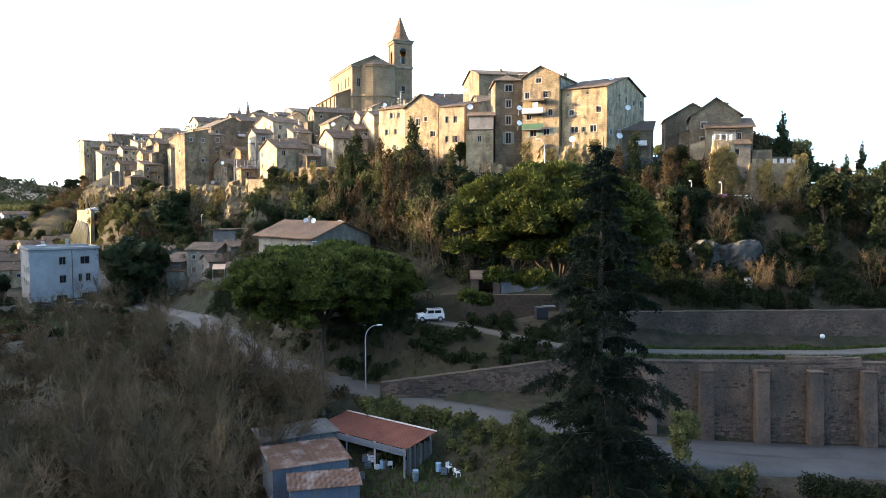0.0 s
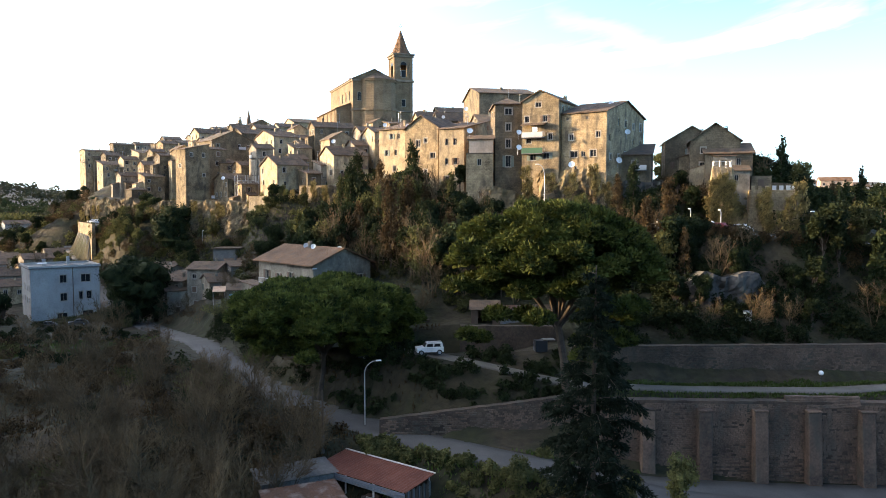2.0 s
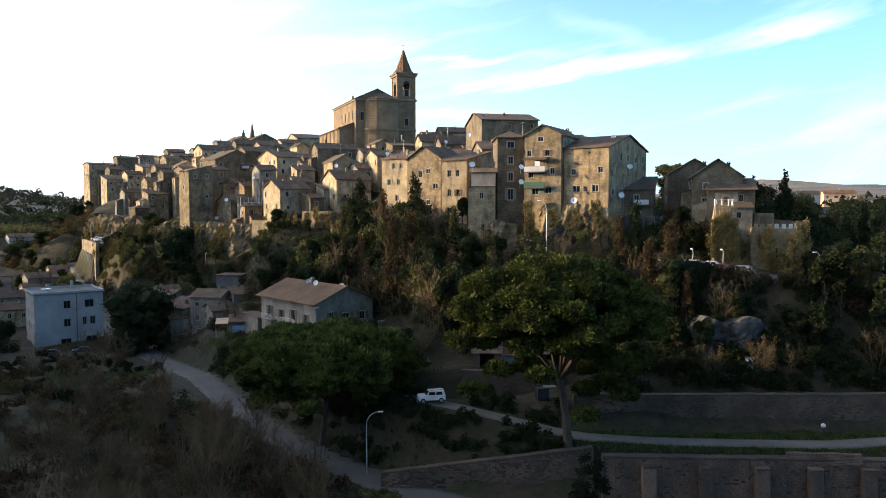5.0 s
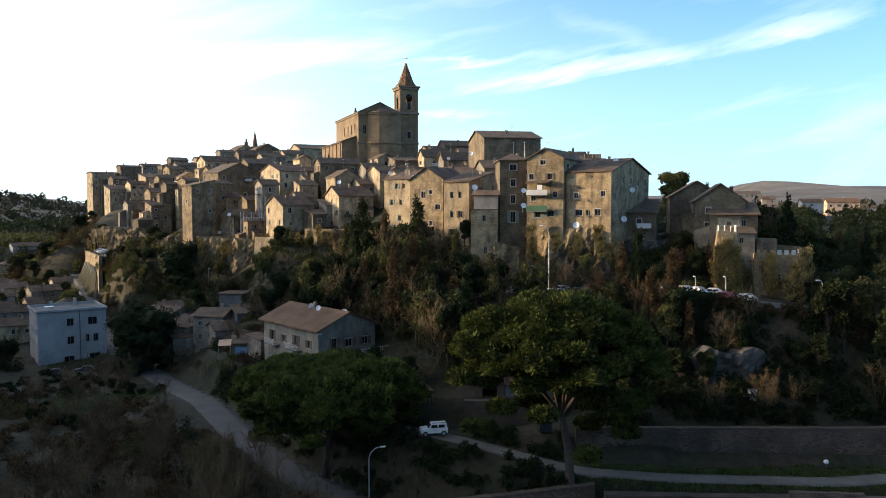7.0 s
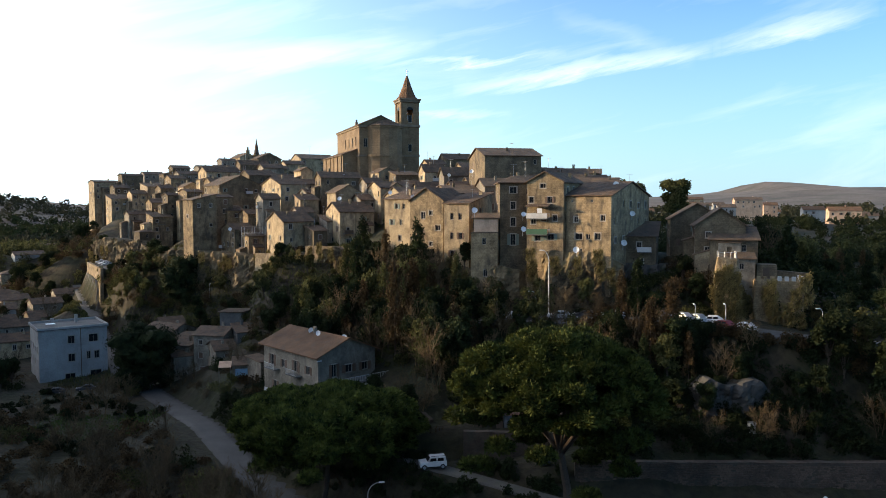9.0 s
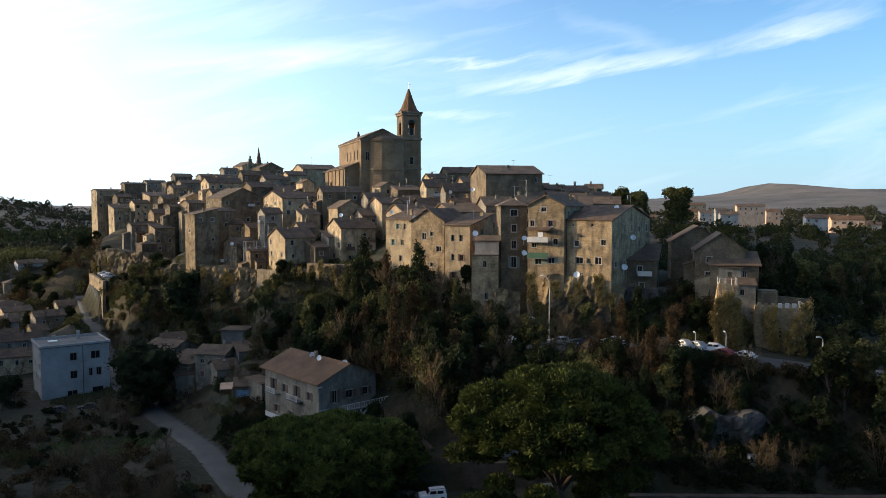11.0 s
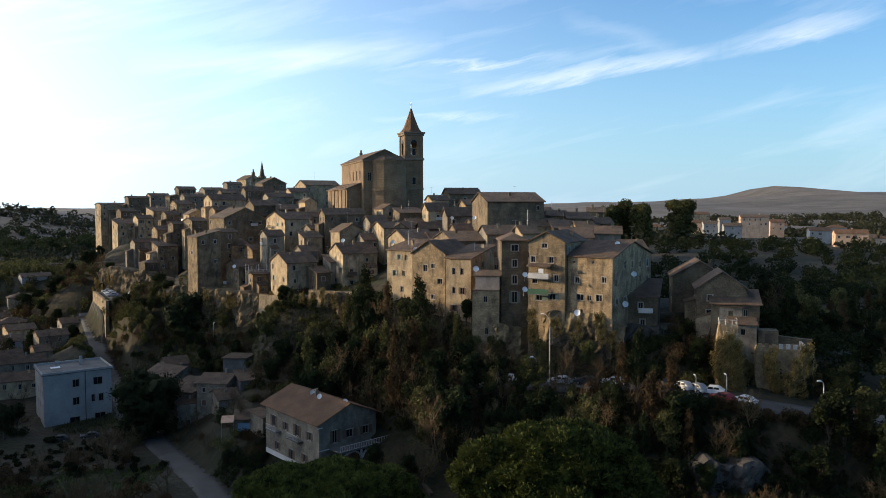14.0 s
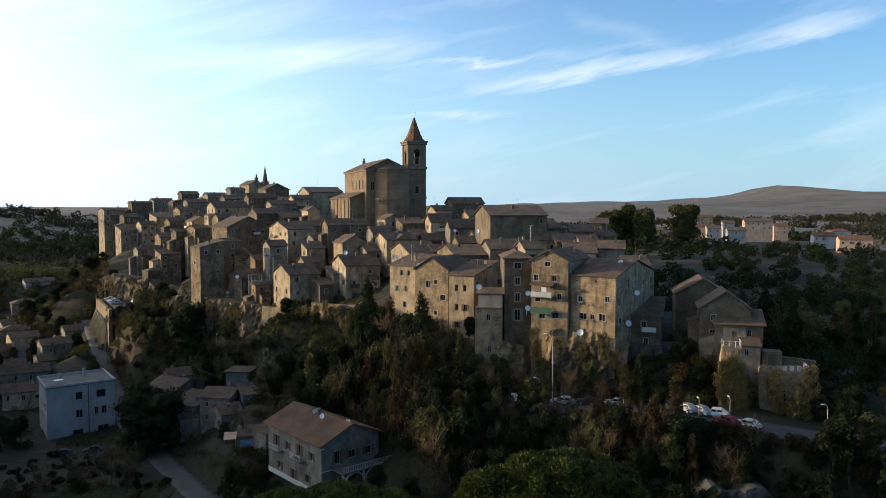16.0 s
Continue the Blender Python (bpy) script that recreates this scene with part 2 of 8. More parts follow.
RUST = surface("rusty_sheet", (0.058, 0.026, 0.015), (0.121, 0.058, 0.033), 0.9, 0.8, 0.4, 5, (0.3, 0.28, 0.26), 0.5, 0.1, wave=3.0)
SHEET = surface("blue_grey_sheet", (0.084, 0.113, 0.143), (0.151, 0.185, 0.218), 0.8, 0.6, 0.25, 5, (0.25, 0.17, 0.11), 0.5, 0.1, metal=0.2, wave=3.0)
CONCRETE = surface("old_concrete", (0.084, 0.084, 0.080), (0.168, 0.164, 0.155), 0.8, 0.9, 0.3, 6, (0.12, 0.12, 0.11), 0.5)
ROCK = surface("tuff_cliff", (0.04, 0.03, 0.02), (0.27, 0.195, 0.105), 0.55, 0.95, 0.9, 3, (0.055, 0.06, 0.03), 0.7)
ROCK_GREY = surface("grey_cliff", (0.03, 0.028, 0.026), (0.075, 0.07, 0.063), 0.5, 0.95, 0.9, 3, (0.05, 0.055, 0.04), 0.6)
WALL_STONE = surface("retaining_wall_stone", (0.04, 0.026, 0.019), (0.145, 0.094, 0.064), 0.8, 0.95, 0.6, 5, (0.05, 0.05, 0.04), 0.6, 0.3)
MORTAR = surface("retaining_wall_core", (0.03, 0.021, 0.015), (0.1, 0.068, 0.046), 0.6, 0.95, 0.5, 5, (0.06, 0.06, 0.045), 0.6)
ASPHALT = surface("asphalt", (0.055, 0.054, 0.052), (0.1, 0.098, 0.094), 0.5, 0.9, 0.15, 12, (0.07, 0.07, 0.07), 0.4)
GRAVEL = surface("pale_gravel", (0.087, 0.078, 0.065), (0.156, 0.143, 0.126), 0.7, 0.95, 0.3, 12, (0.12, 0.12, 0.07), 0.5)
GRASS = surface("grass", (0.03, 0.05, 0.012), (0.075, 0.11, 0.03), 0.7, 0.95, 0.5, 8, (0.08, 0.07, 0.035), 0.5)
WOOD_DARK = plain("dark_wood", (0.09, 0.06, 0.04), 0.7)
SHUTTER = plain("grey_green_shutter", (0.16, 0.19, 0.15), 0.6)
SHUTTER_BROWN = plain("brown_shutter", (0.13, 0.075, 0.045), 0.6)
FRAME_WHITE = plain("pale_window_frame", (0.55, 0.53, 0.5), 0.5)
FRAME_OLD = plain("pale_stone_window_surround", (0.34, 0.3, 0.25), 0.8)
# opaque glass, the darkness of unlit interiors put into its colour
GLASS = plain("unlit_interior_glass", (0.012, 0.013, 0.015), 0.35)
GLASS.node_tree.nodes["Principled BSDF"].inputs["Specular IOR Level"].default_value = 0.12
METAL = plain("galvanised_metal", (0.4, 0.41, 0.42), 0.45, 0.6)
WHITE = plain("white_enamel", (0.75, 0.75, 0.74), 0.4)
RUBBER = plain("black_rubber", (0.025, 0.025, 0.025), 0.8)
RED_PAINT = plain("red_paint", (0.2, 0.02, 0.02), 0.35)
BLUE_PAINT = plain("blue_shutter_paint", (0.25, 0.4, 0.52), 0.5)
DARK_PAINT = plain("dark_car_paint", (0.04, 0.045, 0.055), 0.3)
SILVER_PAINT = plain("silver_car_paint", (0.5, 0.51, 0.53), 0.3, 0.3)
GREEN_CLOTH = plain("green_mesh", (0.05, 0.12, 0.07), 0.9)
BARK = surface("bark", (0.03, 0.022, 0.017), (0.09, 0.064, 0.046), 2.0, 0.95, 0.7, 6)
TWIG = surface("bare_twigs", (0.048, 0.033, 0.016), (0.14, 0.096, 0.046), 0.6, 0.95, 0.2, 4, vary=0.25)
L_PINE = leaf_material("umbrella_pine_needles", (0.008, 0.016, 0.005), (0.088, 0.102, 0.022), 0.15)
L_DARK = leaf_material("dark_evergreen_leaves", (0.008, 0.014, 0.006), (0.032, 0.042, 0.016))
L_CEDAR = leaf_material("cedar_needles", (0.005, 0.010, 0.005), (0.018, 0.025, 0.014))
L_BROWN = leaf_material("dry_brown_leaves", (0.026, 0.018, 0.009), (0.095, 0.063, 0.03))
L_OLIVE = leaf_material("olive_green_leaves", (0.03, 0.037, 0.014), (0.13, 0.126, 0.046))
L_IVY = leaf_material("dry_ivy", (0.07, 0.06, 0.025), (0.24, 0.19, 0.08))
FAR_WOOD = leaf_material("far_wood_leaves", (0.020, 0.026, 0.014), (0.064, 0.060, 0.032), 0.1)


# ---- helpers for parts ----
def mesh_of(name, verts, faces, mat, smooth=False):
    me = bpy.data.meshes.new(name)
    me.from_pydata([tuple(v) for v in verts], [], [tuple(f) for f in faces])
    me.materials.append(mat)
    if smooth:
        me.polygons.foreach_set("use_smooth", [True] * len(me.polygons))
    me.update()
    return me


def put(name, me, parent=None, m=None, label=""):
    ob = new(name, me)
    if parent is not None:
        ob.parent = parent
    if m is not None:
        ob.matrix_basis = m
    if label:
        ob["label"] = label
    return ob


def part(name, bm, mat, parent, label="", smooth=False):
    """Links a bmesh as one mesh object under a thing or part."""
    me = bpy.data.meshes.new(name)
    bm.to_mesh(me)
    bm.free()
    me.materials.append(mat)
    if smooth:
        me.polygons.foreach_set("use_smooth", [True] * len(me.polygons))
    return put(name, me, parent, None, label)


def add_box(bm, x0, y0, z0, x1, y1, z1, m=None, bevel=0.0):
    made = bmesh.ops.create_cube(bm, size=1.0)["verts"]
    bmesh.ops.transform(bm, verts=made, matrix=Matrix.Translation(((x0 + x1) / 2, (y0 + y1) / 2, (z0 + z1) / 2)) @ Matrix.Diagonal((abs(x1 - x0), abs(y1 - y0), abs(z1 - z0), 1)))
    if bevel:
        edges = list({e for v in made for e in v.link_edges})
        out = bmesh.ops.bevel(bm, geom=edges, offset=bevel, segments=1, affect="EDGES")
        made = list({v for f in out["faces"] for v in f.verts} | {v for v in made if v.is_valid})
    if m is not None:
        bmesh.ops.transform(bm, verts=made, matrix=m)
    return made


def box_part(name, dims, mat, parent, label="", m=None, bevel=0.02):
    bm = bmesh.new()
    add_box(bm, *dims, m=m, bevel=bevel)
    return part(name, bm, mat, parent, label)


def tube(verts, faces, p, q, r0, r1, sides=6):
    """Adds a tapered tube from p to q to the lists."""
    p, q = Vector(p), Vector(q)
    d = (q - p).normalized()
    a = d.orthogonal().normalized()
    b = d.cross(a)
    s = len(verts)
    for c, r in ((p, r0), (q, r1)):
        for i in range(sides):
            w = 2 * math.pi * i / sides
            verts.append(c + a * (r * math.cos(w)) + b * (r * math.sin(w)))
    for i in range(sides):
        j = (i + 1) % sides
        faces.append((s + i, s + j, s + sides + j, s + sides + i))
    if sides > 3:
        faces.append(tuple(range(s + sides - 1, s - 1, -1)))
        faces.append(tuple(range(s + sides, s + 2 * sides)))


def tube_mesh(name, runs, mat, sides=8):
    v, f = [], []
    for p, q, r0, r1 in runs:
        tube(v, f, p, q, r0, r1, sides)
    return mesh_of(name, v, f, mat)


def thing(name, x, y, z, rz=0.0, label="", category="", group=""):
    ob = new(name)
    ob.empty_display_size = 0.5
    ob.matrix_basis = pose(x, y, z, 0, 0, rz)
    return tagged(ob, label, category, group)


def smooth01(a, b, x):
    t = np.clip((x - a) / (b - a), 0, 1)
    return t * t * (3 - 2 * t)


# ---- ground ----
# cross-sections of the valley and the town's hill: (y, z) at a few eastings
SECTIONS = {
    -205: ((-60, -6), (200, -6), (330, -4), (372, 5), (395, 13), (460, 12), (700, 5)),
    -150: ((-60, -6), (120, -5), (200, -5), (260, -4), (296, -1), (312, 20), (350, 34), (400, 40), (520, 20), (700, 5)),
    -90: ((-60, -10), (90, -7), (140, -3), (185, -5), (215, -2), (226, 7), (240, 20), (290, 30), (400, 50), (560, 22)),
    -65: ((-60, -12), (80, -8), (120, -3), (160, -3.5), (185, 0), (205, 6), (222, 17), (235, 24), (290, 36), (400, 52), (560, 22)),
    -40: ((-60, -14), (70, -10), (96, -4), (130, 1), (150, 4), (175, 12), (190, 24), (206, 27), (255, 42), (330, 52), (430, 45), (600, 22)),
    5: ((-60, -14), (66, -9), (78, -6), (88, -1.5), (98, 4), (106.4, 2.9), (108, 6.5), (113, 6.8), (124, 12), (140, 18), (158, 27), (180, 33), (215, 42), (260, 47), (360, 38), (600, 20)),
    48: ((-60, -14), (55, -10), (81, -7), (85, 2.0), (95, 1.4), (98, 6), (106, 12), (113, 18), (128, 20), (134, 26), (150, 29), (200, 27), (330, 18), (600, 18)),
    110: ((-60, -12), (81, -7), (86, 2), (100, 6), (130, 12), (170, 15), (260, 20), (380, 29), (600, 28)),
}
MAIN_ROAD = [(-150, 300, 7), (-126, 260, 2), (-106, 228, -2.5), (-84, 190, -3.8), (-62, 160, -3), (-44, 134, -0.9), (-29.5, 112, -2), (-18.7, 100, -3.1), (-5.7, 88, -3.4), (3.2, 81, -3.2), (9.8, 77, -3.3), (15, 74.5, -3.8), (24, 73, -5.4), (34, 74, -6.6), (46, 74.5, -7), (70, 75, -7.4), (110, 76, -8)]
GRAVEL_PATH = [(-6, 101, 4.2), (-1, 98.6, 4.1), (6, 96, 3.2), (16, 91.5, 1.8), (28, 88.6, 2.0), (46, 87, 2.2), (62, 89, 2.6), (85, 92, 3.0)]
PARKING = [(6, 135, 18.4), (16, 129, 19.2), (26, 126, 19.8), (36, 122.5, 20.2), (46, 118, 19.6), (58, 113, 18.6), (75, 112, 17.5)]
FORECOURT = [(22, 75.5, -5.6), (31, 76, -6.5), (44, 76, -6.9), (60, 76.2, -7.2), (80, 76.5, -7.5)]
WEST_TERRACE = [(-138, 295.2, 16.2), (-121, 269.0, 16.2)]
ROADS = ((MAIN_ROAD, 2.7), (WEST_TERRACE, 4.5), (FORECOURT, 5.4), (GRAVEL_PATH, 1.5), (PARKING, 4.2))


def to_line(pts, x, y):
    """The distance from (x, y) to a line of points, and the height of the nearest place on it."""
    best = (1e9, 0.0)
    for (ax, ay, az_), (bx, by, bz) in zip(pts, pts[1:]):
        dx, dy = bx - ax, by - ay
        k = min(1.0, max(0.0, ((x - ax) * dx + (y - ay) * dy) / (dx * dx + dy * dy)))
        d = math.hypot(x - ax - k * dx, y - ay - k * dy)
        if d < best[0]:
            best = (d, az_ + k * (bz - az_))
    return best


COLS = sorted(SECTIONS)
CUTS = {c: (np.array([p[0] for p in SECTIONS[c]]), np.array([p[1] for p in SECTIONS[c]])) for c in COLS}


def ground(x, y, rough=True):
    """The height of the ground."""
    xs = min(max(x, COLS[0]), COLS[-1])
    i = max(k for k in range(len(COLS) - 1) if COLS[k] <= xs)
    k = (xs - COLS[i]) / (COLS[i + 1] - COLS[i])
    k = k * k * (3 - 2 * k)
    z = (1 - k) * float(np.interp(y, *CUTS[COLS[i]])) + k * float(np.interp(y, *CUTS[COLS[i + 1]]))
    # the wooded hill west of the valley, that keeps the low sun off its floor
    z += float(smooth01(-138, -190, x) * smooth01(262, 225, y)) * 50
    # extra height on its unseen south end, added to shade the near conifer
    z += float(smooth01(-138, -190, x) * smooth01(100, 72, y)) * 13
    # unseen slope added behind the camera, to block low sky light from the south
    z += 62 * float(smooth01(-30, -150, y))
    # the land rolls away to far ridges and one broad mountain
    r = math.hypot(x, y)
    if r > 450:
        far = float(smooth01(450, 900, r))
        roll = 16 + 9 * float(smooth01(0.08, 0.3, x / r)) + 10 * noise.noise((x / 420, y / 420, 3.1)) + 6 * noise.noise((x / 150, y / 150, 8.1))
        z = z * (1 - far) + roll * far
        z += float(smooth01(1800, 3900, r)) * (28 + 56 * float(smooth01(-0.2, 0.5, x / r))) * (0.9 + 0.2 * noise.noise((x / 700, y / 900, 5)))
        z += 66 * math.exp(-((x - 1650) / 150) ** 2 - ((y - 3950) / 600) ** 2)
        z += 34 * math.exp(-((x + 620) / 190) ** 2 - ((y - 950) / 200) ** 2)
    if rough and r < 520:
        bumpy = 0.7 * noise.noise((x / 7, y / 7, 0.3)) + 0.35 * noise.noise((x / 2.6, y / 2.6, 1.7))
        z += bumpy
        if -160 < x < 115 and 60 < y < 310:
            for pts, half in ROADS:
                d, rz = to_line(pts, x, y)
                k = float(smooth01(half + 3.5, half + 0.6, d))
                z = z * (1 - k) + rz * k
    return z


def axis(lo, hi, step, end_lo, end_hi):
    mid = list(np.arange(lo, hi + 0.1, step))
    s, v = step, hi
    while v < end_hi:
        s *= 1.09
        v += s
        mid.append(v)
    s, v = step, lo
    while v > end_lo:
        s *= 1.09
        v -= s
        mid.insert(0, v)
    return mid


def ground_material():
    m = bpy.data.materials.new("scrubby_ground")
    m.use_nodes = True
    n, l = m.node_tree.nodes, m.node_tree.links
    b = n["Principled BSDF"]
    tc, geo = n.new("ShaderNodeTexCoord"), n.new("ShaderNodeNewGeometry")
    n1, n2, n3 = n.new("ShaderNodeTexNoise"), n.new("ShaderNodeTexNoise"), n.new("ShaderNodeTexNoise")
    for tex, s in ((n1, 0.035), (n2, 0.9), (n3, 0.16)):
        tex.inputs["Scale"].default_value, tex.inputs["Detail"].default_value = s, 7.0
        l.new(tc.outputs["Object"], tex.inputs["Vector"])
    r1 = n.new("ShaderNodeValToRGB")
    e = r1.color_ramp.elements
    e[0].position, e[0].color = 0.36, (0.019, 0.024, 0.008, 1)
    e[1].position, e[1].color = 0.6, (0.045, 0.033, 0.018, 1)
    l.new(n1.outputs["Fac"], r1.inputs["Fac"])
    r2 = n.new("ShaderNodeValToRGB")
    r2.color_ramp.elements[0].position, r2.color_ramp.elements[0].color = 0.3, (0.4, 0.38, 0.35, 1)
    r2.color_ramp.elements[1].position, r2.color_ramp.elements[1].color = 0.75, (1.25, 1.2, 1.1, 1)
    l.new(n2.outputs["Fac"], r2.inputs["Fac"])
    r3 = n.new("ShaderNodeValToRGB")
    r3.color_ramp.elements[0].position, r3.color_ramp.elements[0].color = 0.45, (1, 1, 1, 1)
    r3.color_ramp.elements[1].position, r3.color_ramp.elements[1].color = 0.62, (0.62, 0.85, 0.45, 1)
    l.new(n3.outputs["Fac"], r3.inputs["Fac"])
    m1, m2 = n.new("ShaderNodeMix"), n.new("ShaderNodeMix")
    for mm in (m1, m2):
        mm.data_type, mm.blend_type = "RGBA", "MULTIPLY"
        mm.inputs["Factor"].default_value = 1.0
    l.new(r1.outputs["Color"], m1.inputs["A"])
    l.new(r2.outputs["Color"], m1.inputs["B"])
    l.new(m1.outputs["Result"], m2.inputs["A"])
    l.new(r3.outputs["Color"], m2.inputs["B"])
    l.new(m2.outputs["Result"], b.inputs["Base Color"])
    b.inputs["Roughness"].default_value = 0.97
    bp = n.new("ShaderNodeBump")
    bp.inputs["Strength"].default_value, bp.inputs["Distance"].default_value = 0.8, 0.4
    l.new(n2.outputs["Fac"], bp.inputs["Height"])
    l.new(bp.outputs["Normal"], b.inputs["Normal"])
    return m


gx, gy = axis(-170, 130, 2.0, -4300, 4300), axis(-40, 330, 2.0, -600, 4700)
gv = [(x, y, ground(x, y)) for y in gy for x in gx]
W_ = len(gx)
gf = [(j * W_ + i, j * W_ + i + 1, (j + 1) * W_ + i + 1, (j + 1) * W_ + i) for j in range(len(gy) - 1) for i in range(W_ - 1)]
terrain = put("ground", mesh_of("ground", gv, gf, ground_material(), True))
# far fields and woods, with distance haze put in as a paler base colour
FIELDS_HAZED = surface("haze_paled_fields_and_woods", (0.075, 0.062, 0.048), (0.19, 0.155, 0.125), 0.012, 0.97, 0.2, 8, (0.06, 0.065, 0.045), 0.6, 0.0)
terrain.data.materials.append(FIELDS_HAZED)
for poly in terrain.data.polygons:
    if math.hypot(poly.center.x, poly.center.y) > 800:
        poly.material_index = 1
tagged(terrain, "scrubby brown and green valley ground rising to the hill", "ground", kind="structure")


def ribbon(name, pts, half, mat, label, lift=0.06):
    """A road laid along a line of points, with a cambered surface and a thickness."""
    dense = []
    for a, b in zip(pts, pts[1:]):
        steps = max(2, int(math.dist(a, b) / 2.0))
        dense += [Vector(a).lerp(Vector(b), k / steps) for k in range(steps)]
    dense.append(Vector(pts[-1]))
    for _ in range(3):
        dense = [dense[0]] + [(dense[i - 1] + dense[i] * 2 + dense[i + 1]) / 4 for i in range(1, len(dense) - 1)] + [dense[-1]]
    v, f = [], []
    for i, p in enumerate(dense):
        d = (dense[min(i + 1, len(dense) - 1)] - dense[max(i - 1, 0)])
        side = Vector((d.y, -d.x, 0)).normalized()
        for k, dz in ((-1, -0.5), (-1, 0.0), (-0.5, 0.04), (0, 0.06), (0.5, 0.04), (1, 0.0), (1, -0.5)):
            wob = 0.12 * noise.noise((p.x * 0.4, p.y * 0.4, k * 3))
            q = p + side * ((half + wob) * k)
            v.append((q.x, q.y, max(ground(q.x, q.y), p.z) + lift + dz if abs(k) < 2 else 0))
    for i in range(len(dense) - 1):
        for k in range(6):
            f.append((i * 7 + k, i * 7 + k + 1, (i + 1) * 7 + k + 1, (i + 1) * 7 + k))
    return tagged(put(name, mesh_of(name, v, f, mat, True)), label, "road", kind="structure")


ribbon("road", MAIN_ROAD, 2.7, ASPHALT, "grey asphalt road winding down the valley")
ribbon("gravel_path", GRAVEL_PATH, 1.4, GRAVEL, "pale gravel path on the terrace")
ribbon("parking_road", PARKING, 3.8, ASPHALT, "grey asphalt road with parked cars below the cliff")
ribbon("forecourt", FORECOURT, 5.2, ASPHALT, "worn grey forecourt below the retaining wall", 0.02)
# ---- houses ----
RNG = random.Random(7)
WINDOW_MESHES = {}


def ring_band(bm, outer, inner, y0, y1):
    """A rectangular band between two outlines (x0, x1, z0, z1), from depth y0 to y1."""
    rims = []
    for y in (y0, y1):
        for x0, x1, z0, z1 in (outer, inner):
            rims.append([bm.verts.new((x, y, z)) for x, z in ((x0, z0), (x1, z0), (x1, z1), (x0, z1))])
    fo, fi, bo, bi = rims
    for i in range(4):
        j = (i + 1) % 4
        for q in ((fo[i], fo[j], fi[j], fi[i]), (bo[j], bo[i], bi[i], bi[j]), (fo[j], fo[i], bo[i], bo[j]), (fi[i], fi[j], bi[j], bi[i])):
            bm.faces.new(q)


def window_mesh(kind, w, h):
    key = (kind, round(w, 2), round(h, 2))
    if key in WINDOW_MESHES:
        return WINDOW_MESHES[key]
    bm = bmesh.new()
    if kind == "frame":
        t = 0.09
        ring_band(bm, (-w / 2, w / 2, 0, h), (-w / 2 + t, w / 2 - t, t, h - t), 0.14, 0.19)
        add_box(bm, -t / 3, 0.145, t - 0.01, t / 3, 0.185, h - t + 0.01)
        if w >= 0.9 and h <= 2.2:   # a stone surround, a little proud of the wall
            ring_band(bm, (-w / 2 - 0.14, w / 2 + 0.14, -0.12, h + 0.14), (-w / 2, w / 2, 0, h), -0.035, 0.02)
        mat = FRAME_OLD
    elif kind == "pane":
        add_box(bm, -w / 2 + 0.04, 0.165, 0.04, w / 2 - 0.04, 0.175, h - 0.04)
        mat = GLASS
    elif kind in ("shutter", "shutter_brown"):
        sw = w / 2
        prof = []
        for k in range(8):
            z = h * k / 8
            prof += [(-0.085, z + 0.01), (-0.06, z + h / 8 - 0.01)]
        prof += [(-0.03, h), (-0.03, 0.0)]
        rims = [[bm.verts.new((x, y, z)) for y, z in prof] for x in (0.0, sw)]
        for i in range(len(prof)):
            j = (i + 1) % len(prof)
            bm.faces.new((rims[0][i], rims[0][j], rims[1][j], rims[1][i]))
        bm.faces.new(rims[0][::-1])
        bm.faces.new(rims[1])
        mat = SHUTTER if kind == "shutter" else SHUTTER_BROWN
    else:
        add_box(bm, -w / 2 - 0.15, -0.1, -0.12, w / 2 + 0.15, 0.12, -0.02)
        mat = CORNICE
    me = bpy.data.meshes.new(kind)
    bm.to_mesh(me)
    bm.free()
    me.materials.append(mat)
    WINDOW_MESHES[key] = me
    return me


def add_window(home, m, w, h, style):
    """A window at the bottom middle of its opening; its y axis points into the wall."""
    win = put("window", window_mesh("frame", w, h), home, m)
    put("pane", window_mesh("pane", w, h), win)
    if w > 1.15 and h < 1.9:
        put("sill", window_mesh("sill", w, h), win)
    if style in ("shutter", "shutter_brown"):
        put("shutter", window_mesh(style, w, h), win, pose(w / 2 + 0.02, 0, 0))
        put("shutter", window_mesh(style, w, h), win, pose(-w - 0.02, 0, 0))
    elif style == "closed":
        put("shutter", window_mesh("shutter_brown", w, h), win, pose(-w / 2, 0.09, 0))
        put("shutter", window_mesh("shutter_brown", w, h), win, pose(0.01, 0.09, 0))
    return win


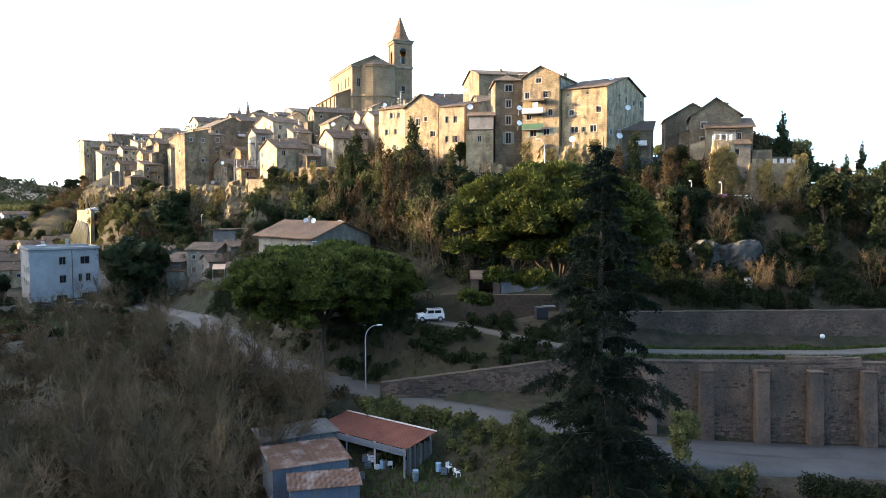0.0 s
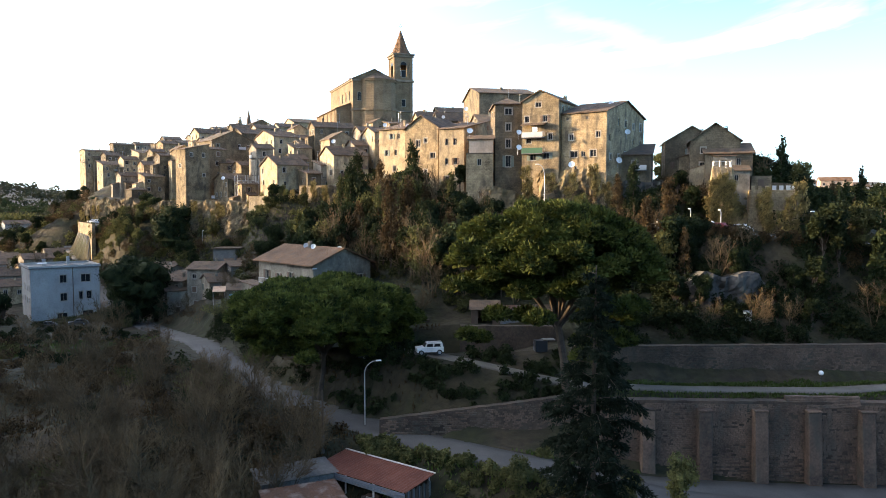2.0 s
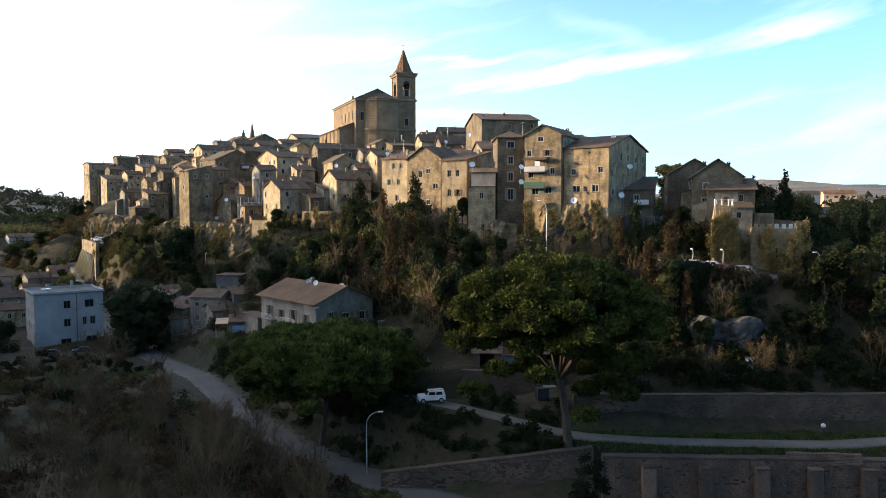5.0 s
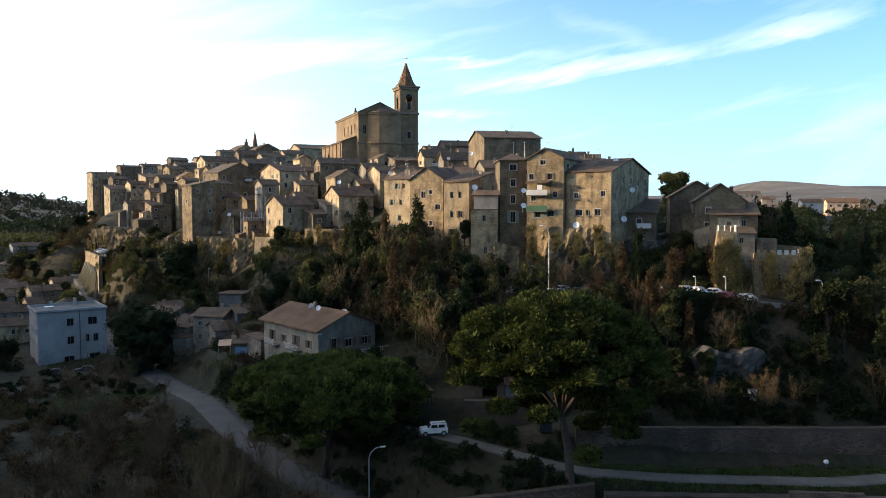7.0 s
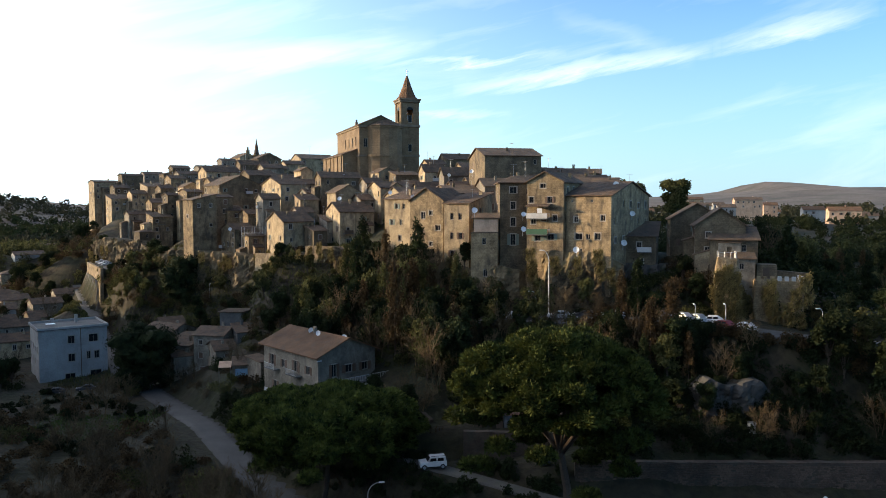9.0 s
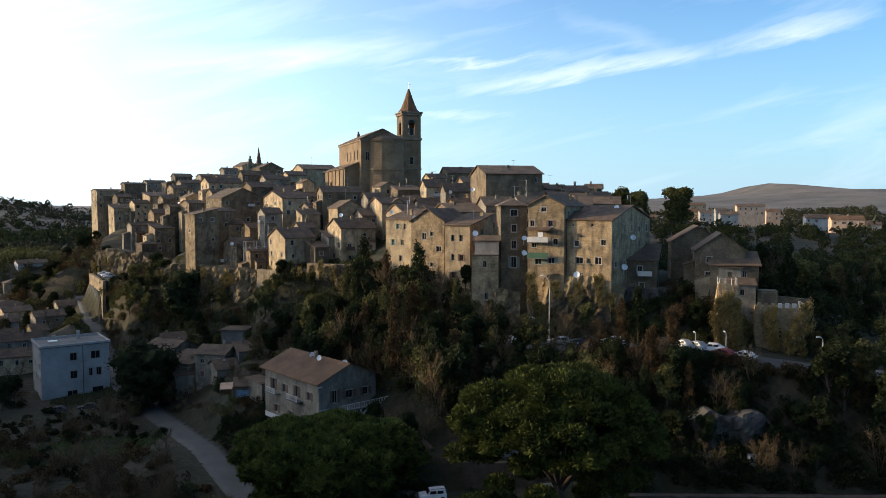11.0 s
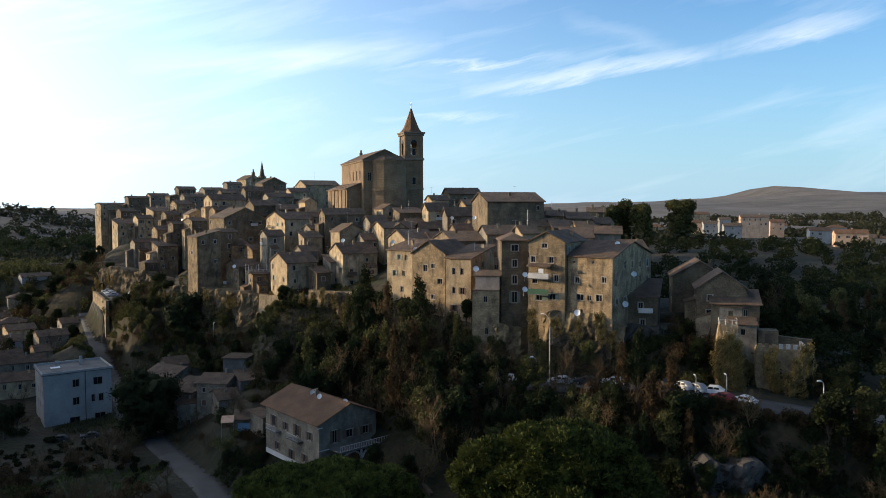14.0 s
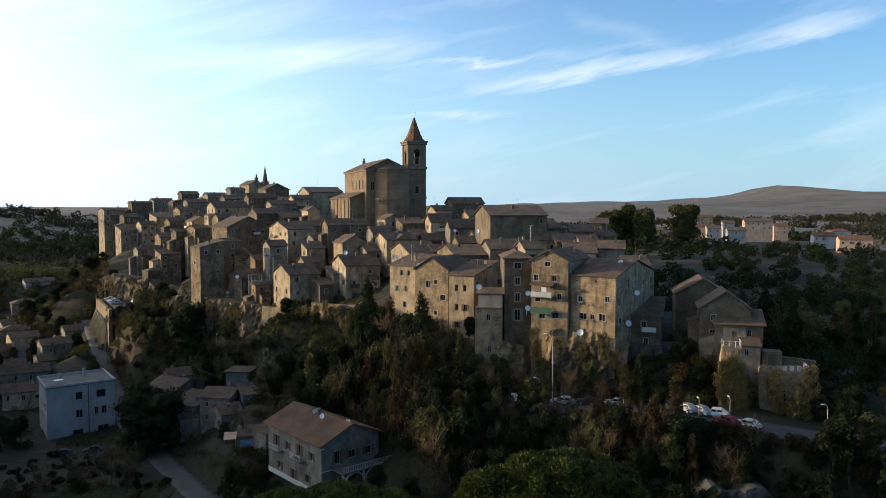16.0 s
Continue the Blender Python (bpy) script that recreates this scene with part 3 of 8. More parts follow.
def facade(bm, width, z0, z1, openings, m):
    """A wall face in the plane y = 0 of m with openings (u0, u1, v0, v1) that have reveals."""
    openings = [tuple(round(v, 2) for v in o) for o in openings]
    width, z0, z1 = round(width, 2), round(z0, 2), round(z1, 2)
    us = sorted({0.0, width, *(o[0] for o in openings), *(o[1] for o in openings)})
    zs = sorted({z0, z1, *(o[2] for o in openings), *(o[3] for o in openings)})
    grid = {}

    def vert(u, d, z):
        key = (round(u, 3), d, round(z, 3))
        if key not in grid:
            grid[key] = bm.verts.new(m @ Vector((u, d, z)))
        return grid[key]

    for a, b in zip(us, us[1:]):
        for c, e in zip(zs, zs[1:]):
            mu, mz = (a + b) / 2, (c + e) / 2
            if not any(o[0] < mu < o[1] and o[2] < mz < o[3] for o in openings):
                bm.faces.new((vert(a, 0, c), vert(b, 0, c), vert(b, 0, e), vert(a, 0, e)))
    for u0, u1, v0, v1 in openings:
        for (a, b), (c, e) in (((u0, v0), (u1, v0)), ((u1, v0), (u1, v1)), ((u1, v1), (u0, v1)), ((u0, v1), (u0, v0))):
            bm.faces.new((bm.verts.new(m @ Vector((a, 0, b))), bm.verts.new(m @ Vector((c, 0, e))), bm.verts.new(m @ Vector((c, 0.28, e))), bm.verts.new(m @ Vector((a, 0.28, b)))))


def slab(bm, corners, thick):
    """A roof slope: a quad or triangle with a thickness downwards."""
    top = [bm.verts.new(c) for c in corners]
    low = [bm.verts.new(Vector(c) - Vector((0, 0, thick))) for c in corners]
    bm.faces.new(top)
    bm.faces.new(low[::-1])
    for i in range(len(top)):
        j = (i + 1) % len(top)
        bm.faces.new((top[j], top[i], low[i], low[j]))


def roof_parts(home, w, d, h, roof, rise, mat, over=0.45, base=0.0):
    """The slopes of a roof, each a part."""
    z = h + base
    slopes = []
    if roof == "x":      # ridge along the front
        k = rise / (d / 2)
        e = z - over * k
        slopes = [[(-over, -over, e), (w + over, -over, e), (w + over, d / 2, z + rise), (-over, d / 2, z + rise)],
                  [(w + over, d + over, e), (-over, d + over, e), (-over, d / 2, z + rise), (w + over, d / 2, z + rise)]]
    elif roof == "y":    # gable in front
        k = rise / (w / 2)
        e = z - over * k
        slopes = [[(-over, d + over, e), (-over, -over, e), (w / 2, -over, z + rise), (w / 2, d + over, z + rise)],
                  [(w + over, -over, e), (w + over, d + over, e), (w / 2, d + over, z + rise), (w / 2, -over, z + rise)]]
    elif roof == "hip":
        r = min(w, d) / 2
        k = rise / r
        e = z - over * k
        if w >= d:
            a, b = (r, d / 2, z + rise), (w - r, d / 2, z + rise)
            slopes = [[(-over, -over, e), (w + over, -over, e), b, a], [(w + over, d + over, e), (-over, d + over, e), a, b],
                      [(-over, d + over, e), (-over, -over, e), a], [(w + over, -over, e), (w + over, d + over, e), b]]
        else:
            a, b = (w / 2, r, z + rise), (w / 2, d - r, z + rise)
            slopes = [[(-over, -over, e), (w + over, -over, e), a], [(w + over, d + over, e), (-over, d + over, e), b],
                      [(-over, d + over, e), (-over, -over, e), a, b], [(w + over, -over, e), (w + over, d + over, e), b, a]]
    elif roof == "front":   # one slope, falling to the front
        k = rise / d
        slopes = [[(-over, -over, z - over * k), (w + over, -over, z - over * k), (w + over, d + over, z + rise + over * k), (-over, d + over, z + rise + over * k)]]
    elif roof == "left":    # one slope, falling to the left
        k = rise / w
        slopes = [[(-over, d + over, z - over * k), (-over, -over, z - over * k), (w + over, -over, z + rise + over * k), (w + over, d + over, z + rise + over * k)]]
    elif roof == "right":
        k = rise / w
        slopes = [[(-over, d + over, z + rise + over * k), (-over, -over, z + rise + over * k), (w + over, -over, z - over * k), (w + over, d + over, z - over * k)]]
    else:
        slopes = [[(-over, -over, z + 0.1), (w + over, -over, z + 0.1), (w + over, d + over, z + 0.1), (-over, d + over, z + 0.1)]]
    for s in slopes:
        bm = bmesh.new()
        slab(bm, [Vector(c) + Vector((0, 0, 0.14)) for c in s], 0.18)
        part("roof", bm, mat, home)


def roof_height(w, d, roof, rise, u, v):
    if roof == "x":
        return rise * (1 - abs(v - d / 2) / (d / 2))
    if roof == "y":
        return rise * (1 - abs(u - w / 2) / (w / 2))
    if roof == "front":
        return rise * v / d
    if roof == "left":
        return rise * u / w
    if roof == "right":
        return rise * (1 - u / w)
    if roof == "hip":
        return rise * min(1, 2 * min(u, v, w - u, d - v) / min(w, d))
    return 0.1


def rows_of_windows(width, top, low, rng, gap=3.3, chance=0.72, storey=3.1):
    """Openings scattered as on old fronts: storey by storey, not quite in line, some left out."""
    out = []
    if width < 2.2:
        return out
    n = max(1, int(width / gap))
    z = top - 2.35
    while z > low + 0.4:
        for i in range(n):
            if rng.random() < chance:
                u = width * (i + 0.5) / n + rng.uniform(-0.35, 0.35)
                ww = rng.choice((0.8, 0.9, 1.0))
                hh = rng.choice((1.1, 1.3, 1.5))
                if ww / 2 + 0.3 < u < width - ww / 2 - 0.3:
                    out.append((round(u, 2), round(z + rng.uniform(-0.2, 0.2), 2), ww, hh))
        z -= storey
    return out


def add_ons(home, w, d, h, rng, wall, tile):
    """Lean-tos, balconies and outside stairs that have grown on an old house."""
    for side, width, m in (("front", w, pose(0, 0, 0)), ("left", d, pose(0, d, 0, 0, 0, -90))):
        pick = rng.random()
        if pick < 0.5:
            aw, ad = rng.uniform(0.35, 0.6) * width, rng.uniform(1.6, 2.8)
            u = rng.uniform(0, width - aw)
            z = h - rng.uniform(2.6, 4.2)
            bm = bmesh.new()
            facade(bm, aw, 0, z, [(aw / 2 - 0.4, aw / 2 + 0.4, z - 1.9, z - 0.8)] if z > 2.6 else [], m @ pose(u, -ad, 0))
            facade(bm, ad, 0, z, [], m @ pose(u, 0, 0, 0, 0, -90))
            facade(bm, ad, 0, z, [], m @ pose(u + aw, -ad, 0, 0, 0, 90))
            for e in (u, u + aw):
                bm.faces.new([bm.verts.new(m @ Vector(p)) for p in ((e, -ad, z), (e, 0, z), (e, 0, z + ad * 0.32))])
            part("annex", bm, rng.choice((wall, TUFF_DARK, PLASTER_GREY, PLASTER)), home)
            if z > 2.6:
                add_window(home, m @ pose(u + aw / 2, -ad, z - 1.9), 0.8, 1.1, rng.choice(STYLES))
            bm = bmesh.new()
            slab(bm, [m @ Vector(p) for p in ((u - 0.2, -ad - 0.3, z + 0.02), (u + aw + 0.2, -ad - 0.3, z + 0.02), (u + aw + 0.2, -0.02, z + ad * 0.32 + 0.12), (u - 0.2, -0.02, z + ad * 0.32 + 0.12))], 0.14)
            part("annex_roof", bm, tile, home)
        elif pick < 0.72 and width > 4:
            u, z = rng.uniform(0.4, width - 3.0), h - rng.choice((2.9, 6.0))
            bm = bmesh.new()
            add_box(bm, u, -1.2, z - 0.15, u + 2.6, -0.02, z, m=m)
            part("balcony_floor", bm, CONCRETE, home)
            bm = bmesh.new()
            add_box(bm, u, -1.2, z, u + 2.6, -1.13, z + 0.9, m=m)
            part("parapet", bm, rng.choice((METAL, FRAME_WHITE, TUFF_DARK, WOOD_DARK)), home)


STYLES = ("plain", "plain", "plain", "plain", "plain", "plain", "shutter", "shutter_brown", "closed")
HOUSES = []


def house(x, y, w, d, rot, eave, wall=None, roof="x", rise=1.2, tile=None, label="", foot=None, show=9.0, front=None, left=None, right=None, chance=0.72, chimneys=1, category="house", over=0.42, group="houses of the old town", style=None):
    """A house from its front left corner: walls with recessed windows, roof slopes, chimneys. eave: height of the eaves; foot: of its base."""
    rng = random.Random(int(x * 31 + y * 17 + w * 7))
    wall = wall or rng.choice((TUFF, TUFF, TUFF_DARK, PLASTER, PLASTER_GREY))
    tile = tile or TILE
    c, s = math.cos(radians(rot)), math.sin(radians(rot))
    corners = [(x, y), (x + c * w, y + s * w), (x - s * d, y + c * d), (x + c * w - s * d, y + s * w + c * d)]
    if foot is None:
        foot = min(min(ground(*p) for p in corners) - 0.6, eave - 4)
    home = thing("house", x, y, foot, rot, label or "old stone town house with a tiled roof", category, group)
    h = eave - foot
    bm = bmesh.new()
    sides = {"front": (w, pose(0, 0, 0), front), "left": (d, pose(0, d, 0, 0, 0, -90), left),
             "right": (d, pose(w, 0, 0, 0, 0, 90), right), "back": (w, pose(w, d, 0, 0, 0, 180), [])}
    for side, (width, m, given) in sides.items():
        wins = given if given is not None else rows_of_windows(width, h, max(0.5, h - show), rng, chance=chance) if side != "right" or rot < 0 else []
        width = round(width, 2)
        wins = [(u, v + h if v < 0 else v, ww, hh) for u, v, ww, hh in wins]
        wins = [o for o in wins if o[0] - o[2] / 2 > 0.1 and o[0] + o[2] / 2 < width - 0.1 and o[1] + o[3] < h - 0.1 and o[1] > 0.05]
        facade(bm, width, 0.0, h, [(u - ww / 2, u + ww / 2, v, v + hh) for u, v, ww, hh in wins], m)
        for u, v, ww, hh in wins:
            add_window(home, m @ pose(u, 0, v), ww, hh, style or rng.choice(STYLES))
    # gables
    up = {"x": (("left", 0.5), ("right", 0.5)), "y": (("front", 0.5), ("back", 0.5)), "front": (("left", 0), ("right", 1), ("back", None)),
          "left": (("front", 1), ("back", 0), ("right", None)), "right": (("front", 0), ("back", 1), ("left", None))}.get(roof, ())
    for side, at in up:
        width, m, _ = sides[side]
        pts = [(0, 0, h), (width, 0, h)] + ([(width * at, 0, h + rise)] if at is not None else [(width, 0, h + rise), (0, 0, h + rise)])
        bm.faces.new([bm.verts.new(m @ Vector(p)) for p in pts])
    part("wall", bm, wall, home)
    roof_parts(home, w, d, h, roof, rise, tile, over)
    for k in range(chimneys):
        u, v = rng.uniform(0.2, 0.8) * w, rng.uniform(0.3, 0.8) * d
        z = h + roof_height(w, d, roof, rise, u, v)
        bm = bmesh.new()
        t = rng.uniform(0.5, 1.1)
        add_box(bm, u - 0.28, v - 0.22, z - 0.6, u + 0.28, v + 0.22, z + t, bevel=0.02)
        add_box(bm, u - 0.36, v - 0.3, z + t, u + 0.36, v + 0.3, z + t + 0.1)
        add_box(bm, u - 0.3, v - 0.24, z + t + 0.25, u + 0.3, v + 0.24, z + t + 0.34)
        for du in (-0.25, 0.15):
            add_box(bm, u + du, v - 0.2, z + t + 0.1, u + du + 0.1, v + 0.2, z + t + 0.25)
        part("chimney", bm, wall, home)
    if group == "houses of the old town" and not label and w > 4.5:
        add_ons(home, w, d, h, rng, wall, tile)
    HOUSES.append((home, w, d, h, roof, rise))
    return home


# west end of the town
house(-185.5, 388.0, 13.3, 8.8, 44, 51.4, roof="x", rise=1.0)
house(-172.5, 392.0, 10.9, 6.3, 42, 55.0, roof="x", rise=1.0)
house(-159.2, 350.0, 9.0, 7.6, 44, 42.3, roof="front", rise=2.0, wall=PLASTER)
house(-144.5, 356.0, 9.0, 10.0, 42, 48.1, roof="front", rise=2.0, wall=PLASTER)
house(-168.2, 410.0, 10.4, 9.0, 37, 56.3, roof="x", rise=1.5)
house(-151.7, 395.0, 7.1, 9.0, 36, 55.6, roof="y", rise=1.2)
house(-129.1, 345.0, 7.1, 9.0, 39, 51.7, roof="x", rise=1.5)
house(-140.1, 385.0, 10.5, 9.0, 35, 55.5, roof="x", rise=1.6)
house(-113.5, 318.0, 8.0, 6.2, 42, 47.1, roof="y", rise=2.0, wall=PLASTER)
house(-134.6, 400.0, 10.3, 10.0, 34, 59.3, roof="x", rise=1.5)
house(-113.5, 300.0, 7.8, 5.3, 43, 43.3, roof="x", rise=1.0, wall=TUFF_DARK)
house(-104.4, 296.0, 6.3, 9.0, 41, 44.6, roof="x", rise=1.2)
house(-101.0, 310.0, 15.2, 8.0, 42, 53.3, roof="x", rise=2.2, wall=PLASTER)
house(-131.9, 306.0, 9.7, 5.0, 45, 35.6, roof="x", rise=1.4, wall=PLASTER_GREY)
house(-116.6, 292.0, 7.8, 7.6, 40, 34.7, roof="front", rise=1.6)
house(-115.5, 277.0, 5.7, 5.0, 47, 29.3, roof="hip", rise=0.8, wall=TUFF_DARK, chimneys=0, label="slim stone tower with a small hipped roof")
house(-79.1, 230.0, 8.1, 6.2, 47, 40.9, roof="left", rise=1.8, wall=TUFF, label="tall narrow stone tower house, bare walls", chance=0.35)
house(-76.5, 245.0, 5.6, 9.0, 39, 41.9, roof="x", rise=1.0, wall=TUFF_DARK)
house(-80.7, 262.0, 16.0, 13.5, 41, 46.3, roof="y", rise=3.6, wall=TUFF_DARK, show=12)
house(-116.1, 380.0, 7.6, 7.4, 35, 61.9, roof="x", rise=1.2)
house(-92.5, 330.0, 13.2, 5.7, 36, 57.3, roof="x", rise=2.0, wall=TUFF_DARK)
house(-92.8, 360.0, 11.8, 12.0, 32, 61.7, roof="y", rise=2.8, wall=TUFF_DARK)
house(-76.4, 285.0, 10.2, 10.0, 35, 50.8, roof="x", rise=2.0)
house(-66.2, 230.0, 6.8, 10.1, 41, 31.8, roof="x", rise=1.8, wall=TUFF)
house(-64.7, 240.0, 5.8, 8.0, 37, 36.4, roof="x", rise=1.4)
# middle terraces below the church
house(-65.8, 330.0, 15.5, 18.0, 26, 59.8, roof="x", rise=2.4, wall=PLASTER)
house(-66.6, 285.0, 10.1, 9.0, 31, 49.3, roof="x", rise=1.8)
house(-55.8, 280.0, 4.6, 8.0, 29, 52.2, roof="y", rise=1.4, wall=PLASTER)
house(-55.3, 245.0, 9.5, 15.6, 37, 46.1, roof="x", rise=2.4, wall=PLASTER)
house(-45.2, 238.0, 5.5, 8.0, 31, 43.1, roof="x", rise=1.4)
house(-45.0, 226.0, 5.8, 5.2, 31, 40.9, roof="front", rise=1.6, wall=PLASTER)
house(-45.2, 204.0, 8.9, 11.8, 36, 34.8, roof="x", rise=2.6, wall=PLASTER, label="ochre plastered house over a walled terrace")
house(-36.6, 202.0, 4.0, 6.0, 34, 32.3, roof="front", rise=1.2, wall=TUFF_DARK)
house(-39.7, 232.0, 12.8, 7.0, 25, 47.9, roof="x", rise=1.8, wall=TUFF_DARK)
house(-32.9, 218.0, 7.9, 7.2, 31, 43.0, roof="y", rise=2.2, wall=PLASTER)
house(-29.8, 204.0, 8.9, 10.7, 30, 37.5, roof="x", rise=2.6, wall=PLASTER)
house(-25.2, 214.0, 6.1, 8.0, 27, 40.8, roof="x", rise=1.6)
house(-22.2, 236.0, 5.8, 7.1, 27, 49.6, roof="y", rise=1.5, wall=PLASTER)
house(-19.3, 211.0, 9.2, 10.6, 25, 44.2, roof="x", rise=1.8, wall=PLASTER)
house(-16.2, 228.0, 7.7, 9.0, 19, 48.4, roof="front", rise=1.5, wall=TUFF_DARK)
house(-9.0, 215.0, 8.4, 5.5, 17, 44.0, roof="x", rise=1.8)
house(-11.6, 194.0, 8.3, 16.0, 23, 41.6, roof="x", rise=2.4, wall=PLASTER)
# row above the cliff
house(-14.3, 168.4, 7.4, 8.0, -36, 40.6, roof="front", rise=2.0, wall=PLASTER, show=11, right=[], label="ochre town house at the cliff edge", front=[(3.6, -2.2, 0.8, 1.2), (5.6, -2.2, 0.8, 1.2), (2.2, -5.8, 0.8, 1.3), (4.8, -5.8, 0.8, 1.3), (4.4, -9.3, 0.9, 1.3)])
house(-8.2, 162.7, 8.6, 10.0, -33, 40.3, roof="y", rise=2.6, wall=TUFF, show=11, right=[], label="gabled tuff house at the cliff edge", front=[(3.4, -4.0, 1.0, 1.5), (5.4, -3.2, 0.9, 1.0), (7.2, -6.5, 1.3, 1.2), (3.4, -7.2, 0.8, 1.0), (5.4, -9.8, 0.9, 1.0), (2.0, -10.6, 0.8, 1.4)])
house(-0.8, 155.7, 5.8, 11.0, -28, 39.6, roof="front", rise=2.2, wall=PLASTER, show=11, label="narrow ochre house at the cliff edge", front=[(1.8, -3.4, 0.8, 1.4), (3.7, -3.4, 0.8, 1.4), (1.8, -7.4, 0.8, 1.4), (3.8, -7.4, 0.8, 1.4), (1.8, -11.0, 0.9, 1.3)])
house(0.4, 178.0, 10.4, 18.0, 16, 42.1, roof="x", rise=2.0, wall=TUFF_DARK, chance=0.2)
house(5.1, 146.7, 4.7, 5.0, -8, 36.8, roof="x", rise=0.8, wall=PLASTER_PINK, label="small pink plastered house with a loggia", chimneys=0, foot=31.3, front=[(1.6, 0.4, 0.9, 2.0), (3.4, 1.1, 0.6, 0.6)])
house(4.5, 145.7, 5.2, 6.0, -8, 33.8, roof="flat", rise=0.2, wall=TUFF, chimneys=0, over=0.05, label="square tuff base block under a small house")
house(10.2, 147.0, 5.2, 11.0, 1, 43.7, roof="hip", rise=1.2, wall=TUFF_DARK, show=12, label="tall dark stone house with shuttered windows", front=[(2.6, -2.2, 1.4, 1.3), (2.6, -5.3, 1.0, 1.5), (2.6, -8.6, 1.0, 1.7), (2.6, -12.3, 1.1, 2.2)])
house(15.2, 143.9, 7.3, 12.0, -28, 43.6, roof="y", rise=1.9, wall=TUFF, show=13, label="tall tuff house with balconies above the cliff", front=[(0.9, -4.0, 0.9, 1.2), (4.6, -4.0, 0.9, 1.2), (1.3, -8.0, 1.0, 2.0), (3.4, -7.4, 1.0, 1.2), (5.6, -7.4, 0.9, 1.2), (4.8, -11.0, 1.3, 1.2), (2.2, -11.2, 1.2, 1.9), (3.2, -1.2, 1.1, 0.9)])
house(22.3, 141.3, 9.0, 18.0, -36, 41.0, roof="x", rise=2.6, wall=TUFF, show=9, label="large square tuff house at the cliff edge", front=[(2.0, -5.0, 0.9, 1.1), (7.4, -4.7, 0.9, 1.1), (2.6, -8.2, 1.5, 1.2), (4.5, -8.1, 0.8, 1.0), (6.4, -8.2, 1.2, 1.3), (3.0, -10.6, 0.6, 0.8), (1.2, -1.3, 0.5, 0.5), (5.2, -1.3, 0.5, 0.5)])
house(33.2, 141.8, 5.9, 9.0, -18, 33.4, roof="front", rise=2.4, wall=TUFF_DARK, chimneys=0)
# houses behind the cliff row
house(8.9, 186.0, 14.5, 18.0, 11, 51.5, roof="x", rise=2.4, wall=TUFF_DARK, chance=0.3)
house(-7.2, 222.0, 6.5, 6.2, 20, 49.2, roof="x", rise=2.2, wall=PLASTER)
house(-1.4, 212.0, 8.6, 5.0, 18, 47.8, roof="x", rise=2.2)
house(1.1, 200.0, 7.6, 6.9, 16, 44.0, roof="x", rise=1.6)
house(8.6, 178.0, 8.6, 9.9, 11, 43.7, roof="x", rise=2.0)
house(-1.4, 250.0, 10.9, 10.0, 14, 54.6, roof="x", rise=2.0, wall=TUFF_DARK)
house(25.5, 200.0, 5.2, 9.0, 1, 47.8, roof="x", rise=1.4)
house(30.0, 195.0, 5.8, 9.0, -1, 47.2, roof="x", rise=1.6)
house(18.9, 185.0, 6.9, 9.0, -1, 45.5, roof="x", rise=1.8)
house(24.9, 168.0, 6.8, 10.0, -3, 43.4, roof="x", rise=2.0)
house(33.6, 175.0, 5.7, 9.0, -11, 44.0, roof="x", rise=1.6)
house(40.2, 225.0, 4.9, 9.0, -10, 48.7, roof="x", rise=1.4)
# houses at the east end of the rock
house(44.4, 150.1, 10.1, 10.0, -12, 36.5, roof="y", rise=3.0, wall=TUFF_DARK, right=None)
house(44.8, 136.1, 8.5, 9.0, -14, 35.6, roof="y", rise=3.0, wall=TUFF_DARK)
house(46.6, 133.4, 7.9, 5.0, -14, 33.2, roof="front", rise=1.8, wall=TUFF_DARK, chimneys=0)
# houses in the valley
house(-101.8, 183.0, 15.9, 14.0, 37, 7.9, roof="flat", rise=0.3, wall=PLASTER_WHITE, tile=CONCRETE, chimneys=0, foot=-7.0, show=16, label="white three-storey block with a flat roof", group="houses in the valley", style="plain", front=[(7.4, 11.2, 1.6, 2.0), (12.6, 11.2, 2.2, 2.0), (7.4, 6.6, 1.6, 2.0), (11.4, 6.8, 0.9, 2.0), (13.3, 6.8, 1.2, 2.0), (7.0, 2.2, 2.4, 1.4), (13.0, 1.6, 2.6, 2.2)])
house(-80.9, 194.1, 9.8, 10.0, -25, 6.3, roof="x", rise=1.8, group="houses in the valley", wall=PLASTER_GREY)
house(-69.0, 178.6, 7.7, 8.0, -20, 5.8, roof="front", rise=1.6, group="houses in the valley", wall=PLASTER_GREY)
house(-59.6, 173.0, 7.4, 9.0, -8, 9.0, roof="x", rise=1.4, group="houses in the valley", wall=PLASTER_GREY)
house(-55.7, 180.5, 5.7, 6.0, -5, 13.2, roof="flat", rise=0.2, group="houses in the valley", wall=CONCRETE, chimneys=0, chance=0.2, label="ruined concrete wall block on the slope")
house(-21.4, 123.0, 11.8, 18.0, 43, 14.2, roof="y", rise=2.4, tile=TILE_WARM, wall=PLASTER_GREY, chimneys=1, foot=5.0, show=8, group="houses in the valley", label="two-storey grey house with an orange tiled roof", style="shutter_brown", over=0.8, front=[(3.2, 5.2, 1.0, 2.2), (6.2, 5.6, 1.4, 1.4), (9.6, 5.6, 1.2, 1.4), (3.4, 1.4, 1.2, 1.4)], left=[(3, 5.4, 1.2, 2.0), (7, 5.6, 1.1, 1.4), (11, 5.4, 1.2, 2.0), (15, 5.6, 1.1, 1.4), (4, 1.4, 1.1, 1.4), (9, 0.4, 1.2, 2.2), (13.5, 1.4, 1.1, 1.4)])
